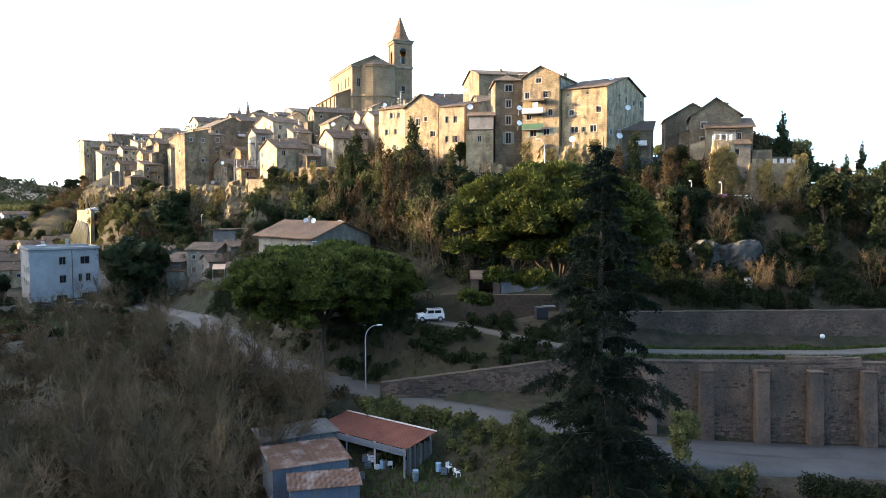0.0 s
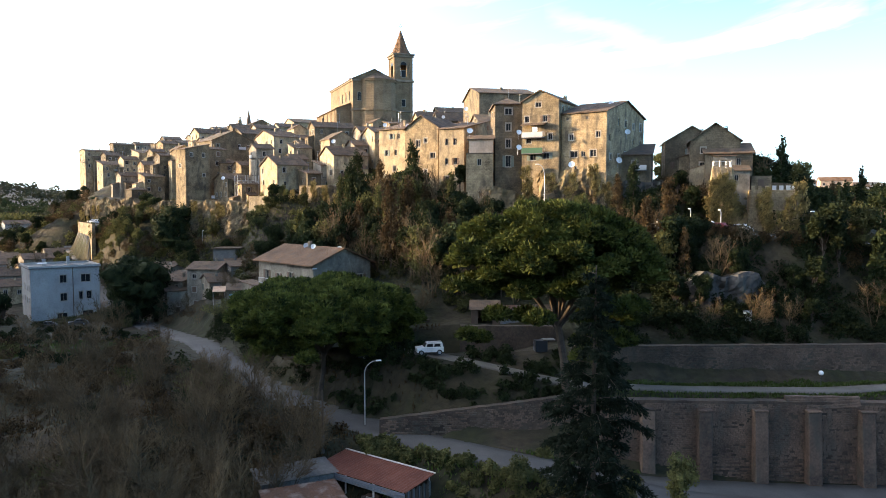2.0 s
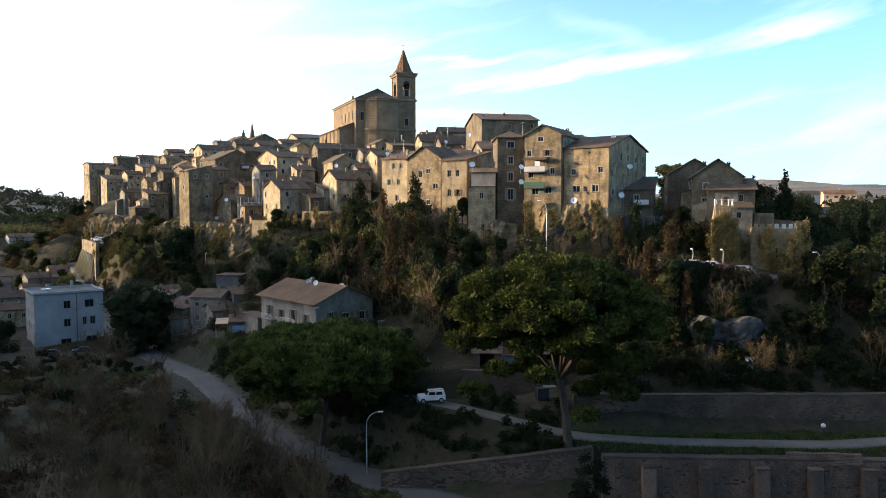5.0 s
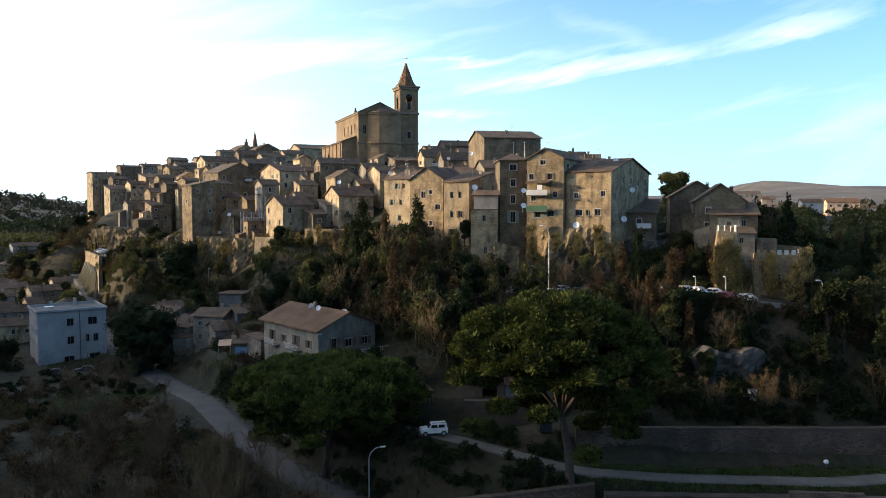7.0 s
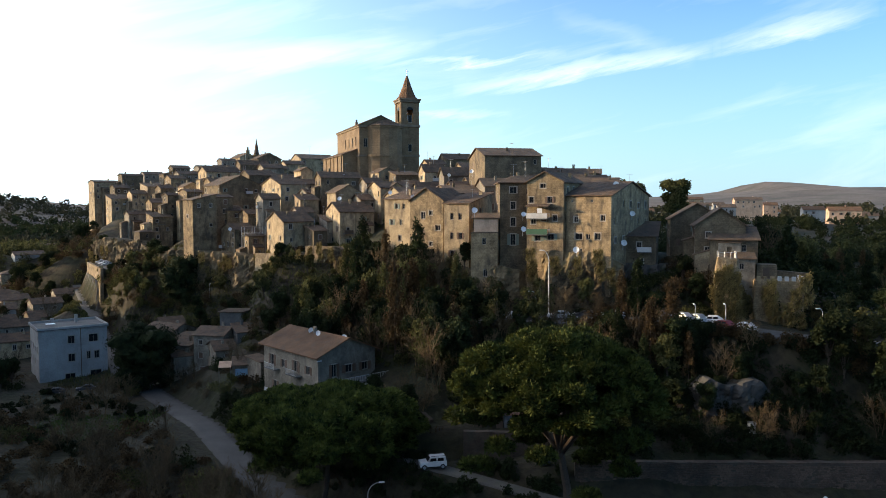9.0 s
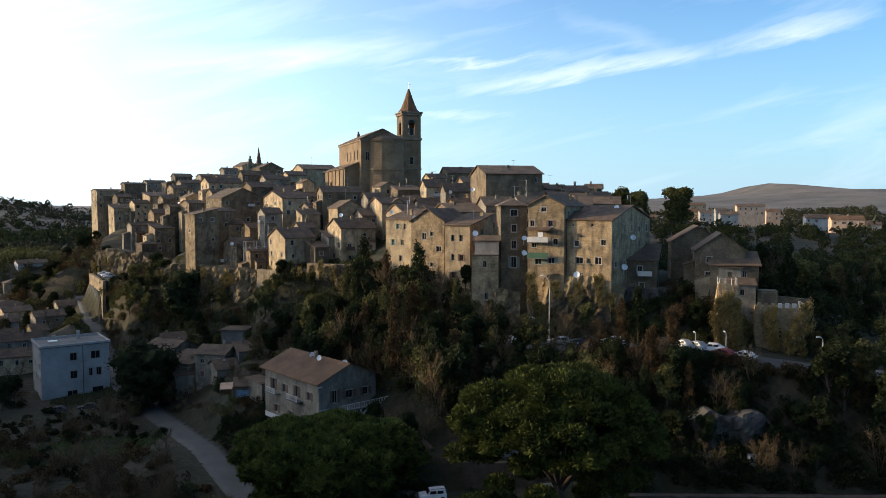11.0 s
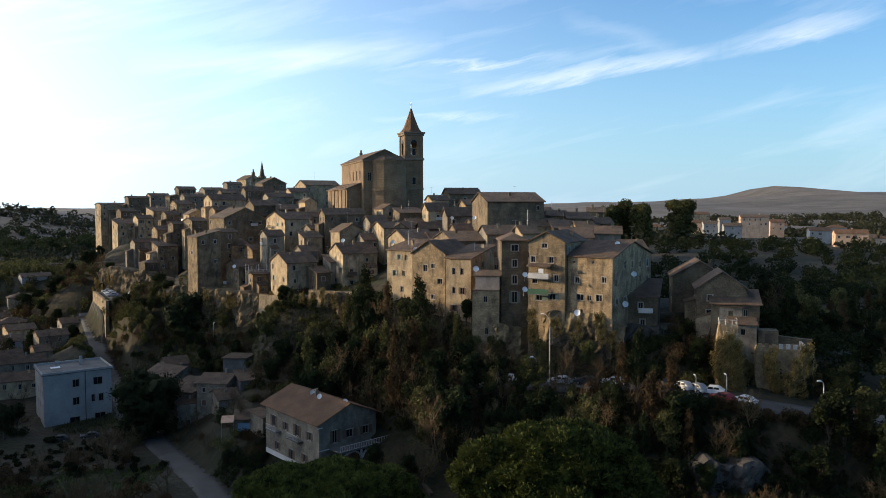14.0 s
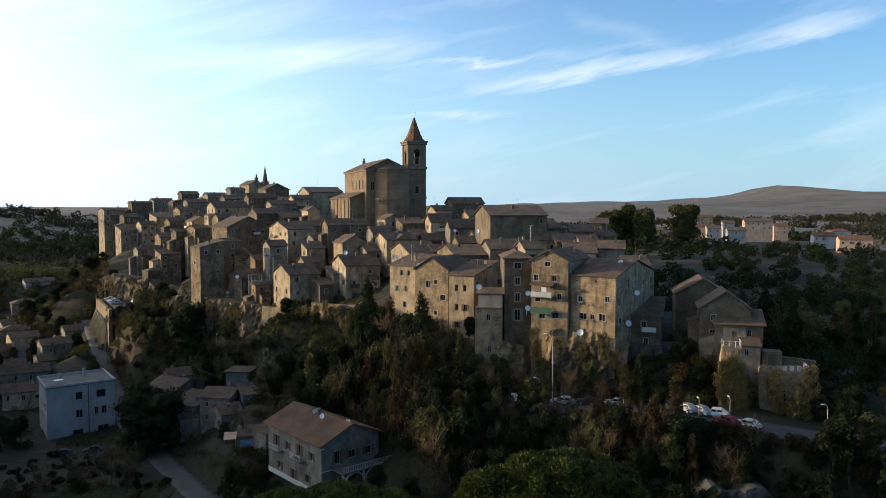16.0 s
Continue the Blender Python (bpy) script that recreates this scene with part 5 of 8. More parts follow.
def rubble_wall(name, x0, y0, x1, y1, z0, z1, thick, label, z1b=None, mat=MORTAR, cap=True):
    """A retaining wall with a rough face, slightly battered, its top falling from z1 to z1b."""
    z1b = z1 if z1b is None else z1b
    a, b = Vector((x0, y0, 0)), Vector((x1, y1, 0))
    run = (b - a).length
    side = (b - a).normalized()
    out = Vector((side.y, -side.x, 0))
    nu = max(2, int(run / 0.7))
    v, f = [], []
    nz = 8
    for i in range(nu + 1):
        p = a.lerp(b, i / nu)
        top = z1 + (z1b - z1) * i / nu + 0.1 * noise.noise((i * 0.5, z1, 2))
        for j in range(nz + 1):
            z = z0 + (top - z0) * j / nz
            q = p + out * (0.4 * (1 - j / nz) + 0.1 * noise.noise((i * 0.8, j * 0.9, z1)))
            v.append((q.x, q.y, z))
        q = p - out * thick
        v.append((q.x, q.y, top))
        v.append((q.x, q.y, z0))
    s = nz + 3
    for i in range(nu):
        for j in range(s - 1):
            f.append((i * s + j, (i + 1) * s + j, (i + 1) * s + j + 1, i * s + j + 1))
    f.append(tuple(range(s)))
    f.append(tuple(nu * s + k for k in range(s))[::-1])
    return tagged(put(name, mesh_of(name, v, f, mat)), label, "wall", kind="structure")


WALL_LOW = rubble_wall("retaining_wall", 18, 83.0, 78, 80.6, -9.5, 2.2, 1.2, "tall stone retaining wall with buttresses")
WALL_UP = rubble_wall("upper_retaining_wall", 17, 97.0, 80, 94.6, 0.0, 5.6, 1.0, "weathered stone retaining wall above the gravel path", 6.4)
WALL_MID = rubble_wall("lower_terrace_wall", -7.5, 88.0, 17.5, 86.5, -5.5, -1.6, 1.0, "overgrown stone terrace wall along the road", 2.0)
WALL_GAR = rubble_wall("garden_wall", 2.5, 106.0, 17.0, 105.4, 1.5, 6.8, 1.0, "reddish stone wall under the garden sheds")
rubble_wall("garden_wall", -9.0, 127.0, -2.5, 112.5, 0.0, 8.4, 0.6, "dark stone garden wall running down the slope", 6.6)
rubble_wall("lit_road_wall", -143.0, 292.0, -123.0, 261.0, 0.0, 17.0, 1.0, "tall ochre tuff wall along the west road", mat=TUFF)
rubble_wall("terrace_wall", -37.0, 192.5, -24.0, 186.5, 22, 28.8, 0.6, "tuff garden terrace wall", mat=TUFF)
rubble_wall("terrace_wall", -53.0, 204.0, -38.0, 196.5, 20, 26.2, 0.6, "pale terrace wall in front of the ochre house", mat=PLASTER)
rubble_wall("terrace_wall", -112.0, 262.0, -98.0, 252.0, 6, 12.6, 0.8, "stepped ochre tuff wall", 9.5, mat=TUFF)
rubble_wall("terrace_wall", -88.0, 232.0, -80.0, 226.0, 14, 20.4, 0.8, "ochre tuff wall below the tower house", mat=TUFF)
rubble_wall("terrace_wall", -102.0, 246.0, -92.0, 238.0, 9, 16.0, 0.8, "ochre tuff terrace wall", mat=TUFF)
rubble_wall("ruined_town_wall", 43.5, 134.8, 62.0, 128.6, 15, 29.0, 1.0, "old dark tuff town wall on the rock", 27.5, mat=TUFF_DARK)
for bx in (23.0, 29.3, 35.4, 41.2, 47.0, 53.0, 59.0):
    b = thing("buttress", bx, 82.9 - (bx - 18) * 0.04, -9.2, 0, "battered stone buttress of the retaining wall", "buttress", "buttresses of the retaining wall")
    bm = bmesh.new()
    made = add_box(bm, -0.75, -1.7, 0, 0.75, 0.3, 10.4, bevel=0.08)
    for vv in bm.verts:
        if vv.co.z > 5:
            vv.co.y += 0.9 * (1 if vv.co.y < -0.5 else 0)
    part("shaft", bm, WALL_STONE, b)
    bm = bmesh.new()
    add_box(bm, -0.8, -0.9, 10.4, 0.8, 0.3, 10.6, bevel=0.05)
    part("cap", bm, WALL_STONE, b)

# ivy-grown pillar and battlemented terrace at the east end
pil = thing("ruined_pillar", 45.4, 126.2, 18.0, -14, "tall ruined tuff pillar with a railed top", "ruin")
bm = bmesh.new()
add_box(bm, 0, 0, 0, 3.2, 3.0, 12.4, bevel=0.25)
bmesh.ops.subdivide_edges(bm, edges=bm.edges[:], cuts=5, use_grid_fill=True)
for vv in bm.verts:
    nz_ = noise.noise_vector(vv.co * 0.6 + Vector((5, 2, 1)))
    vv.co += nz_ * 0.45
    vv.co.x += 0.4 * (1 - vv.co.z / 12.4) * (1 if vv.co.x > 1.6 else -1)
part("shaft", bm, TUFF, pil)
put("railing", tube_mesh("railing", [((u, v_, 12.2), (u, v_, 13.4), 0.05, 0.05) for u, v_ in ((0.2, 0.2), (1.1, 0.1), (2.1, 0.1), (3.0, 0.2), (3.0, 1.5), (3.0, 2.8), (0.2, 2.8))] + [((0.2, 0.2, 13.3), (3, 0.2, 13.3), 0.05, 0.05), ((3, 0.2, 13.3), (3, 2.8, 13.3), 0.05, 0.05)], METAL, 5), pil)
bas = thing("battlemented_terrace", 52.0, 126.6, 17.0, -14, "ivy-grown tuff terrace wall with white battlements", "terrace")
bm = bmesh.new()
add_box(bm, 0, 0, 0, 7.6, 6.0, 9.6, bevel=0.2)
bmesh.ops.subdivide_edges(bm, edges=bm.edges[:], cuts=6, use_grid_fill=True)
for vv in bm.verts:
    if vv.co.z < 9.3:
        vv.co += noise.noise_vector(vv.co * 0.5 + Vector((1, 7, 4))) * 0.45
part("wall", bm, TUFF, bas)
for k in range(7):
    box_part("merlon", (0.15 + k * 1.1, 0.0, 9.5, 0.75 + k * 1.1, 0.4, 10.25), FRAME_WHITE if k > 2 else TUFF, bas, "whitewashed battlement" if k > 2 else "")
for k in range(4):
    box_part("merlon", (7.2, 0.9 + k * 1.3, 9.5, 7.6, 1.5 + k * 1.3, 10.25), FRAME_WHITE, bas, "whitewashed battlement")
box_part("hut", (0.6, 3.2, 9.4, 3.8, 5.8, 12.0), TUFF_DARK, bas)
box_part("hut_door", (1.6, 3.12, 9.5, 2.6, 3.2, 11.4), WOOD_DARK, bas, "dark wooden door")


# ---- trees ----
def leaf_quads(blobs, count, size, rng, shell=0.6, flat=1.0, slim=1.0):
    """Many small leaf clumps, each a bent pair of quads, through a set of blobs (x, y, z, rx, ry, rz)."""
    total = sum(b[3] * b[4] + b[4] * b[5] for b in blobs)
    v, f = [], []
    for bx, by, bz, rx, ry, rz in blobs:
        n = int(count * (rx * ry + ry * rz) / total)
        d = rng.normal(size=(n, 3))
        d /= np.linalg.norm(d, axis=1)[:, None]
        r = shell + (1 - shell) * rng.random(n) ** 0.7
        r *= 1 + 0.14 * rng.normal(size=n)
        c = np.stack([bx + d[:, 0] * r * rx, by + d[:, 1] * r * ry, bz + d[:, 2] * r * rz], 1)
        a = rng.normal(size=(n, 3)) * [1, 1, flat]
        a /= np.linalg.norm(a, axis=1)[:, None]
        b2 = np.cross(a, rng.normal(size=(n, 3)))
        b2 *= slim / np.linalg.norm(b2, axis=1)[:, None]
        s = size * (0.6 + 0.8 * rng.random(n))[:, None]
        up = np.cross(a, b2) * s * 0.35
        base = len(v)
        pts = np.stack([c - a * s * 0.5 - b2 * s * 0.32, c - a * s * 0.05 - b2 * s * 0.42 + up, c + a * s * 0.5, c - a * s * 0.05 + b2 * s * 0.42 + up], 1).reshape(-1, 3)
        v += pts.tolist()
        f += (np.arange(n * 4).reshape(-1, 4) + base).tolist()
    return v, f


BALL = bmesh.new()
bmesh.ops.create_icosphere(BALL, subdivisions=2, radius=1.0)
BALL.verts.ensure_lookup_table()
BALL_V = np.array([tuple(q.co) for q in BALL.verts])
BALL_F = [tuple(q.index for q in face.verts) for face in BALL.faces]
BALL.free()


def add_cores(lv, blobs, rng, share=0.72):
    """The dense twiggy inside of each clump: an uneven mass that the leaves hide."""
    v, f = lv
    for bx, by, bz, rx, ry, rz in blobs:
        k = share * (1 + 0.22 * rng.normal(size=(len(BALL_V), 1)).clip(-1.5, 1.5))
        b = len(v)
        v += (BALL_V * k * [rx, ry, rz] + [bx, by, bz]).tolist()
        f += [(i + b, j + b, m + b) for i, j, m in BALL_F]
    return v, f


def tufts(blobs, density, size, rng, low=-0.45, slim=0.2):
    """Needle tufts that stand out from rounded clumps, thickest on their upper sides."""
    v, f = [], []
    for bx, by, bz, rx, ry, rz in blobs:
        n = int(density * (rx * ry + 2 * rx * rz))
        d = rng.normal(size=(n * 2, 3))
        d /= np.linalg.norm(d, axis=1)[:, None]
        d = d[d[:, 2] > low][:n]
        n = len(d)
        r = (0.72 + 0.36 * rng.random(n))[:, None]
        c = d * r * [rx, ry, rz] + [bx, by, bz]
        a = d + 0.55 * rng.normal(size=(n, 3)) + [0, 0, 0.25]
        a /= np.linalg.norm(a, axis=1)[:, None]
        w = np.cross(a, rng.normal(size=(n, 3)))
        w *= slim / np.linalg.norm(w, axis=1)[:, None]
        s = size * (0.6 + 0.8 * rng.random(n))[:, None]
        base = len(v)
        v += np.stack([c - a * s * 0.3, c - w * s + a * s * 0.15, c + a * s * 0.75, c + w * s + a * s * 0.15], 1).reshape(-1, 3).tolist()
        f += (np.arange(n * 4).reshape(-1, 4) + base).tolist()
    return v, f


def branches(rng, height, spread, levels=4, kids=4, r0=0.22, lean=0.25, up=0.55, start=0.3):
    """Runs of tapered limbs from a trunk."""
    runs = []

    def grow(p, d, length, r, level):
        n = 3 if level < 2 else 2 if level < 3 else 1
        q = p
        for k in range(n):
            d2 = (d + Vector(rng.normal(size=3)) * lean * (0.5 + 0.5 * level / levels)).normalized()
            e = q + d2 * (length / n)
            runs.append((q, e, r * (1 - 0.22 * k), r * (1 - 0.22 * (k + 1))))
            if level < levels and (level > 0 or k >= 1 or start < 0.3):
                for _ in range(kids if k else max(1, kids - 1)):
                    t = rng.random()
                    side = Vector(rng.normal(size=3))
                    side = (side - d2 * side.dot(d2)).normalized()
                    nd = (d2 * up + side * spread + Vector((0, 0, 0.25))).normalized()
                    grow(q.lerp(e, t), nd, length * (0.5 + 0.2 * rng.random()), r * 0.5, level + 1)
            q, d = e, d2

    grow(Vector((0, 0, -0.4)), Vector((0, 0, 1)), height, r0, 0)
    return runs


def tree(name, label, trunk_runs, leaves=None, leaf_mat=None, bark=BARK, sides=5, group="", thin=3, single=False):
    v, f = [], []
    for p, q, a, b in trunk_runs:
        tube(v, f, p, q, a, b, sides if a > 0.05 else thin)
    if single:   # low plants: stems and leaves are one mesh
        n, k = len(v), len(f)
        me = mesh_of(name, v + leaves[0], f + [tuple(i + n for i in q) for q in leaves[1]], bark)
        me.materials.append(leaf_mat)
        me.polygons.foreach_set("material_index", [0] * k + [1] * len(leaves[1]))
        return tagged(put(name, me), label, "plant", group)
    base = tagged(new(name), label, "tree", group)
    put("trunk", mesh_of("trunk", v, f, bark), base)
    if leaves:
        put("crown", mesh_of("crown", leaves[0], leaves[1], leaf_mat), base)
    return base


def limb_tree(rng, h, r, blobs_n, leaf, size, count, low=0.35, squash=0.75, core=0.0):
    """A broadleaf: trunk, limbs that reach to the blobs of its crown, and leaves."""
    blobs, runs = [], [((0, 0, -0.5), (0.1, 0, h * low), 0.028 * h, 0.02 * h)]
    for k in range(blobs_n):
        a = 2 * math.pi * k / blobs_n + rng.random()
        rr = r * (0.15 + 0.6 * rng.random())
        z = h * (low + 0.12 + (0.78 - low) * rng.random())
        s = r * (0.28 + 0.26 * rng.random())
        blobs.append((rr * math.cos(a), rr * math.sin(a), z, s, s, s * squash))
        mid = Vector((rr * 0.4 * math.cos(a), rr * 0.4 * math.sin(a), h * low + (z - h * low) * 0.45))
        runs += [((0.1, 0, h * low * 0.8), mid, 0.012 * h, 0.008 * h), (mid, (blobs[-1][0], blobs[-1][1], z), 0.008 * h, 0.003 * h)]
    return runs, add_cores(leaf_quads(blobs, count, size, rng, 0.6), blobs, rng, core) if core else leaf_quads(blobs, count, size, rng, 0.35)


def bare_tree(seed, h, stems=3, fan=0.3):
    """A leafless tree: a few upright stems, limbs that climb, and a haze of fine twigs."""
    rng = np.random.default_rng(seed)
    runs = []

    def shoot(p, d, length, r, level):
        q, n = p, (5, 3, 2, 1)[level]
        for k in range(n):
            d = (d + Vector(rng.normal(size=3)) * 0.13 + Vector((0, 0, 0.10))).normalized()
            e = q + d * (length / n)
            runs.append((q, e, r * (1 - k / n * 0.75), r * (1 - (k + 1) / n * 0.75)))
            if level < 3 and (level or k):
                for _ in range((3, 3, 2)[level]):
                    side = Vector(rng.normal(size=3))
                    side = (side - d * side.dot(d)).normalized()
                    shoot(q.lerp(e, rng.random()), (d * 0.85 + side * (0.75 - 0.1 * level)).normalized(), length * (0.34 + 0.2 * rng.random()) * (1.15 - 0.5 * k / n), max(0.015, r * 0.45), level + 1)
            q = e

    for k in range(stems):
        a = 2 * math.pi * k / stems + rng.random()
        d = Vector((fan * math.cos(a), fan * math.sin(a), 1)).normalized()
        shoot(Vector((0.25 * math.cos(a), 0.25 * math.sin(a), -0.4)), d, h * (0.75 + 0.3 * rng.random()), 0.11, 0)
    return tree("bare_tree", "leafless brown tree with upright stems and fine twigs", runs, bark=TWIG, sides=5)


TREES = {}
for i, s in enumerate((11, 12, 13, 14)):
    TREES["bare", i] = bare_tree(s, 7.6, 2 + i % 3, 0.22 + 0.08 * i)
for i, s in enumerate((21, 22, 23)):
    g = np.random.default_rng(s)
    runs, lv = limb_tree(g, 8.6, 2.9, 15, None, 0.42, 2200, 0.2, 0.85, 0.6)
    TREES["oak", i] = tree("evergreen_oak", "dark evergreen oak on the slope", runs, lv, L_DARK)
for i, s in enumerate((31, 32, 33)):
    g = np.random.default_rng(s)
    runs, lv = limb_tree(g, 8, 2.5, 13, None, 0.36, 1700, 0.22, 0.95, 0.45)
    TREES["olive", i] = tree("olive_green_tree", "olive green tree with a loose crown", runs, lv, L_OLIVE)
for i, s in enumerate((41, 42, 43)):
    g = np.random.default_rng(s)
    runs = branches(g, 4.6, 0.8, 2, 4, 0.1)
    _, lv = limb_tree(g, 6, 2.6, 12, None, 0.27, 520, 0.15)
    TREES["brown", i] = tree("brown_tree", "tree with dry brown leaves still on its twigs", runs, lv, L_BROWN, TWIG)
for i, s in enumerate((51, 52, 53)):
    g = np.random.default_rng(s)
    blobs = [(g.normal() * 0.9, g.normal() * 0.9, 0.5 + 0.8 * g.random(), 0.7 + 0.5 * g.random(), 0.7 + 0.5 * g.random(), 0.6 + 0.4 * g.random()) for _ in range(8)]
    runs = [((0, 0, -0.3), (b[0], b[1], b[2]), 0.05, 0.015) for b in blobs]
    TREES["bush", i] = tree("bush", "low tangled bush on the bank", runs, leaf_quads(blobs, 600, 0.25, g, 0.3), (L_DARK, L_OLIVE, L_BROWN)[i], TWIG, single=True)
for i, s in enumerate((61, 62)):
    g = np.random.default_rng(s)
    blobs = [(0.25 * g.normal(), 0.25 * g.normal(), 1.2 + k * 0.75, 1.5 * (1 - k / 12.5) + 0.2, 1.5 * (1 - k / 12.5) + 0.2, 0.8) for k in range(12)]
    TREES["fir", i] = tree("conifer", "dark pointed conifer on the slope", [((0, 0, -0.5), (0, 0, 10.5), 0.2, 0.03)], leaf_quads(blobs, 1500, 0.44, g, 0.3), L_DARK)
# slender trees with a few dull leaves left on upright twigs
for i, s in enumerate((81, 82, 83)):
    g = np.random.default_rng(s)
    blobs = [((0.3 + 0.9 * (1 - k / 17)) * math.cos(2.4 * k), (0.3 + 0.9 * (1 - k / 17)) * math.sin(2.4 * k), 2.0 + k * 0.5 + 0.3 * g.random(), 0.75, 0.75, 1.1) for k in range(17)]
    runs = [((0, 0, -0.5), (0.1, 0, 5.0), 0.15, 0.1), ((0.1, 0, 5.0), (0, 0.1, 11.2), 0.1, 0.012)] + [((0.05, 0, b[2] - 1.6), b[:3], 0.045, 0.008) for b in blobs]
    TREES["slim", i] = tree("slender_tree", "slender tree with thin olive-brown foliage", runs, leaf_quads(blobs, 1500, 0.33, g, 0.15), (L_OLIVE, L_BROWN, L_DARK)[i])
# dry creepers that hang on the rock and on walls
g = np.random.default_rng(71)
blobs = [(g.normal() * 1.1, 0.15 * g.normal(), 0.8 + 3.6 * g.random(), 0.5 + 0.4 * g.random(), 0.35, 0.7 + 0.5 * g.random()) for _ in range(14)]
TREES["ivy", 0] = tree("creeper", "dry ochre creeper hanging on the rock", [((b[0], 0.4, 0), (b[0], b[1], b[2]), 0.04, 0.01) for b in blobs], leaf_quads(blobs, 900, 0.3, g, 0.2), L_IVY, TWIG, single=True)


PLANTED = set()


def plant(kind, i, x, y, scale, turn, dz=-0.15, z=None, stretch=1.0):
    src = TREES[kind, i]
    zz = ground(x, y) if z is None else z
    m = pose(x, y, zz + dz, 0, 0, turn)
    if (kind, i) in PLANTED:
        o = copy_thing(src, m)
    else:
        PLANTED.add((kind, i))
        o = src
        o.matrix_basis = m
    o.scale = (scale, scale, scale * stretch)
    return o


def umbrella_pine(x, y, z, h, rx, ry, seed, label, thick=0.42, count=50, lean=0.0, size=0.52):
    """A stone pine: bare forked trunk, limbs that fan out below, and a domed crown of many tufted clumps."""
    g = np.random.default_rng(seed)
    base = thing("umbrella_pine", x, y, z, 0, label, "tree")
    fork = h * 0.36
    runs = [((0, 0, -0.6), (0.2 + lean * 0.5, 0, fork * 0.5), 0.024 * h, 0.021 * h), ((0.2 + lean * 0.5, 0, fork * 0.5), (lean, 0.1, fork), 0.021 * h, 0.018 * h)]
    blobs, n = [], 128
    for k in range(n):
        a = 2.39996 * k + 0.4 * g.random()
        q = math.sqrt((k + 0.5) / n)
        edge = 1 + 0.1 * math.sin(3 * a + seed) + 0.07 * math.sin(5 * a + 2 * seed)
        px_, py_ = rx * q * edge * math.cos(a), ry * q * edge * math.sin(a)
        dome = math.sqrt(max(0.0, 1 - q * q))
        pz = h * (1 - thick) + h * thick * (0.2 + 0.66 * dome) - 1.3 * g.random()
        s = (0.15 + 0.07 * g.random()) * min(rx, ry)
        blobs.append((px_ + lean, py_, pz, s * 1.1, s * 1.1, s * 0.75))
        if k % 9 == 4:
            mid = Vector((lean + px_ * 0.45, py_ * 0.45, fork + (pz - fork) * 0.6))
            runs += [((lean, 0.1, fork * (0.92 + 0.08 * g.random())), mid, 0.011 * h, 0.007 * h), (mid, (px_ + lean, py_, pz - 0.2), 0.007 * h, 0.002 * h)]
        if q > 0.45 and k % 2:
            low_ = h * thick * (0.15 + (0.8 if k % 4 == 1 else 0.4) * g.random())
            blobs.append((px_ * 0.88 + lean, py_ * 0.88, pz - low_, s, s, s * 0.6))
    v, f = [], []
    for p, q2, a, b in runs:
        tube(v, f, p, q2, a, b, 7)
    put("trunk", mesh_of("trunk", v, f, BARK), base)
    lv = add_cores(tufts(blobs, count, size, g), blobs, g, 0.74)
    put("crown", mesh_of("crown", lv[0], lv[1], L_PINE), base)
    return base


umbrella_pine(15.0, 88.5, 1.2, 24.0, 11.4, 9.0, 5, "tall sunlit umbrella pine beside the gravel path", 0.5, 120, -1.2, 0.5)
umbrella_pine(-17.2, 102.5, -2.6, 17.0, 11.4, 9.4, 6, "broad dark umbrella pine over the road", 0.46, 120, 0.8, 0.5)


def cedar(x, y, z, h, r, seed):
    """The near conifer: tiers of drooping boughs with hanging needle sprays."""
    g = np.random.default_rng(seed)
    base = thing("cedar", x, y, z, 0, "tall dark green conifer with drooping boughs", "tree")
    runs = [((0, 0, -0.5), (0, 0.1, h * 0.5), 0.26, 0.16), ((0, 0.1, h * 0.5), (0.05, 0, h), 0.16, 0.015)]
    v, f = [], []
    for k in range(104):
        q = (k + 0.5) / 104
        zz = h * (0.05 + 0.94 * q)
        reach = r * (1 - q) ** 0.95 * (0.6 + 0.55 * g.random()) + 0.15
        a = 2.39996 * k + g.random()
        d = Vector((math.cos(a), math.sin(a), 0))
        across = Vector((-d.y, d.x, 0))
        mid = d * (reach * 0.55) + Vector((0, 0, zz + 0.10 * reach))
        tip = d * reach + Vector((0, 0, zz - 0.12 * reach))
        runs += [((0, 0, zz), mid, 0.02, 0.012), (mid, tip, 0.012, 0.004)]
        for j in range(int(9 + 11 * reach)):
            t = 0.1 + 0.9 * g.random()
            p = Vector((0, 0, zz)).lerp(mid, t / 0.55) if t < 0.55 else mid.lerp(tip, (t - 0.55) / 0.45)
            long_ = (0.25 + 0.42 * reach * (1.05 - t)) * (0.6 + 0.6 * g.random())
            out = (d * 0.75 + across * (0.9 if j % 2 else -0.9) + Vector((0, 0, -0.25 - 0.3 * g.random()))).normalized()
            for _ in range(int(12 + 40 * long_)):
                u = g.random()
                c = p + out * (long_ * u) + Vector((0, 0, -0.22 * long_ * u * u)) + Vector(g.normal(size=3)) * 0.035
                hang = (out * 0.6 + Vector((0, 0, -0.35)) + Vector(g.normal(size=3)) * 0.5).normalized()
                wide = hang.cross(Vector(g.normal(size=3))).normalized()
                s = 0.11 + 0.13 * g.random()
                b = len(v)
                v += [c - wide * 0.01, c + hang * s * 0.5 - wide * 0.024, c + hang * s, c + hang * s * 0.5 + wide * 0.024]
                f.append((b, b + 1, b + 2, b + 3))
    tv, tf = [], []
    for p, q2, a, b in runs:
        tube(tv, tf, p, q2, a, b, 5)
    put("trunk", mesh_of("trunk", tv, tf, BARK), base)
    put("needles", mesh_of("needles", v, f, L_CEDAR), base)
    return base


cedar(5.4, 25.5, 3.0, 19.2, 5.4, 4)


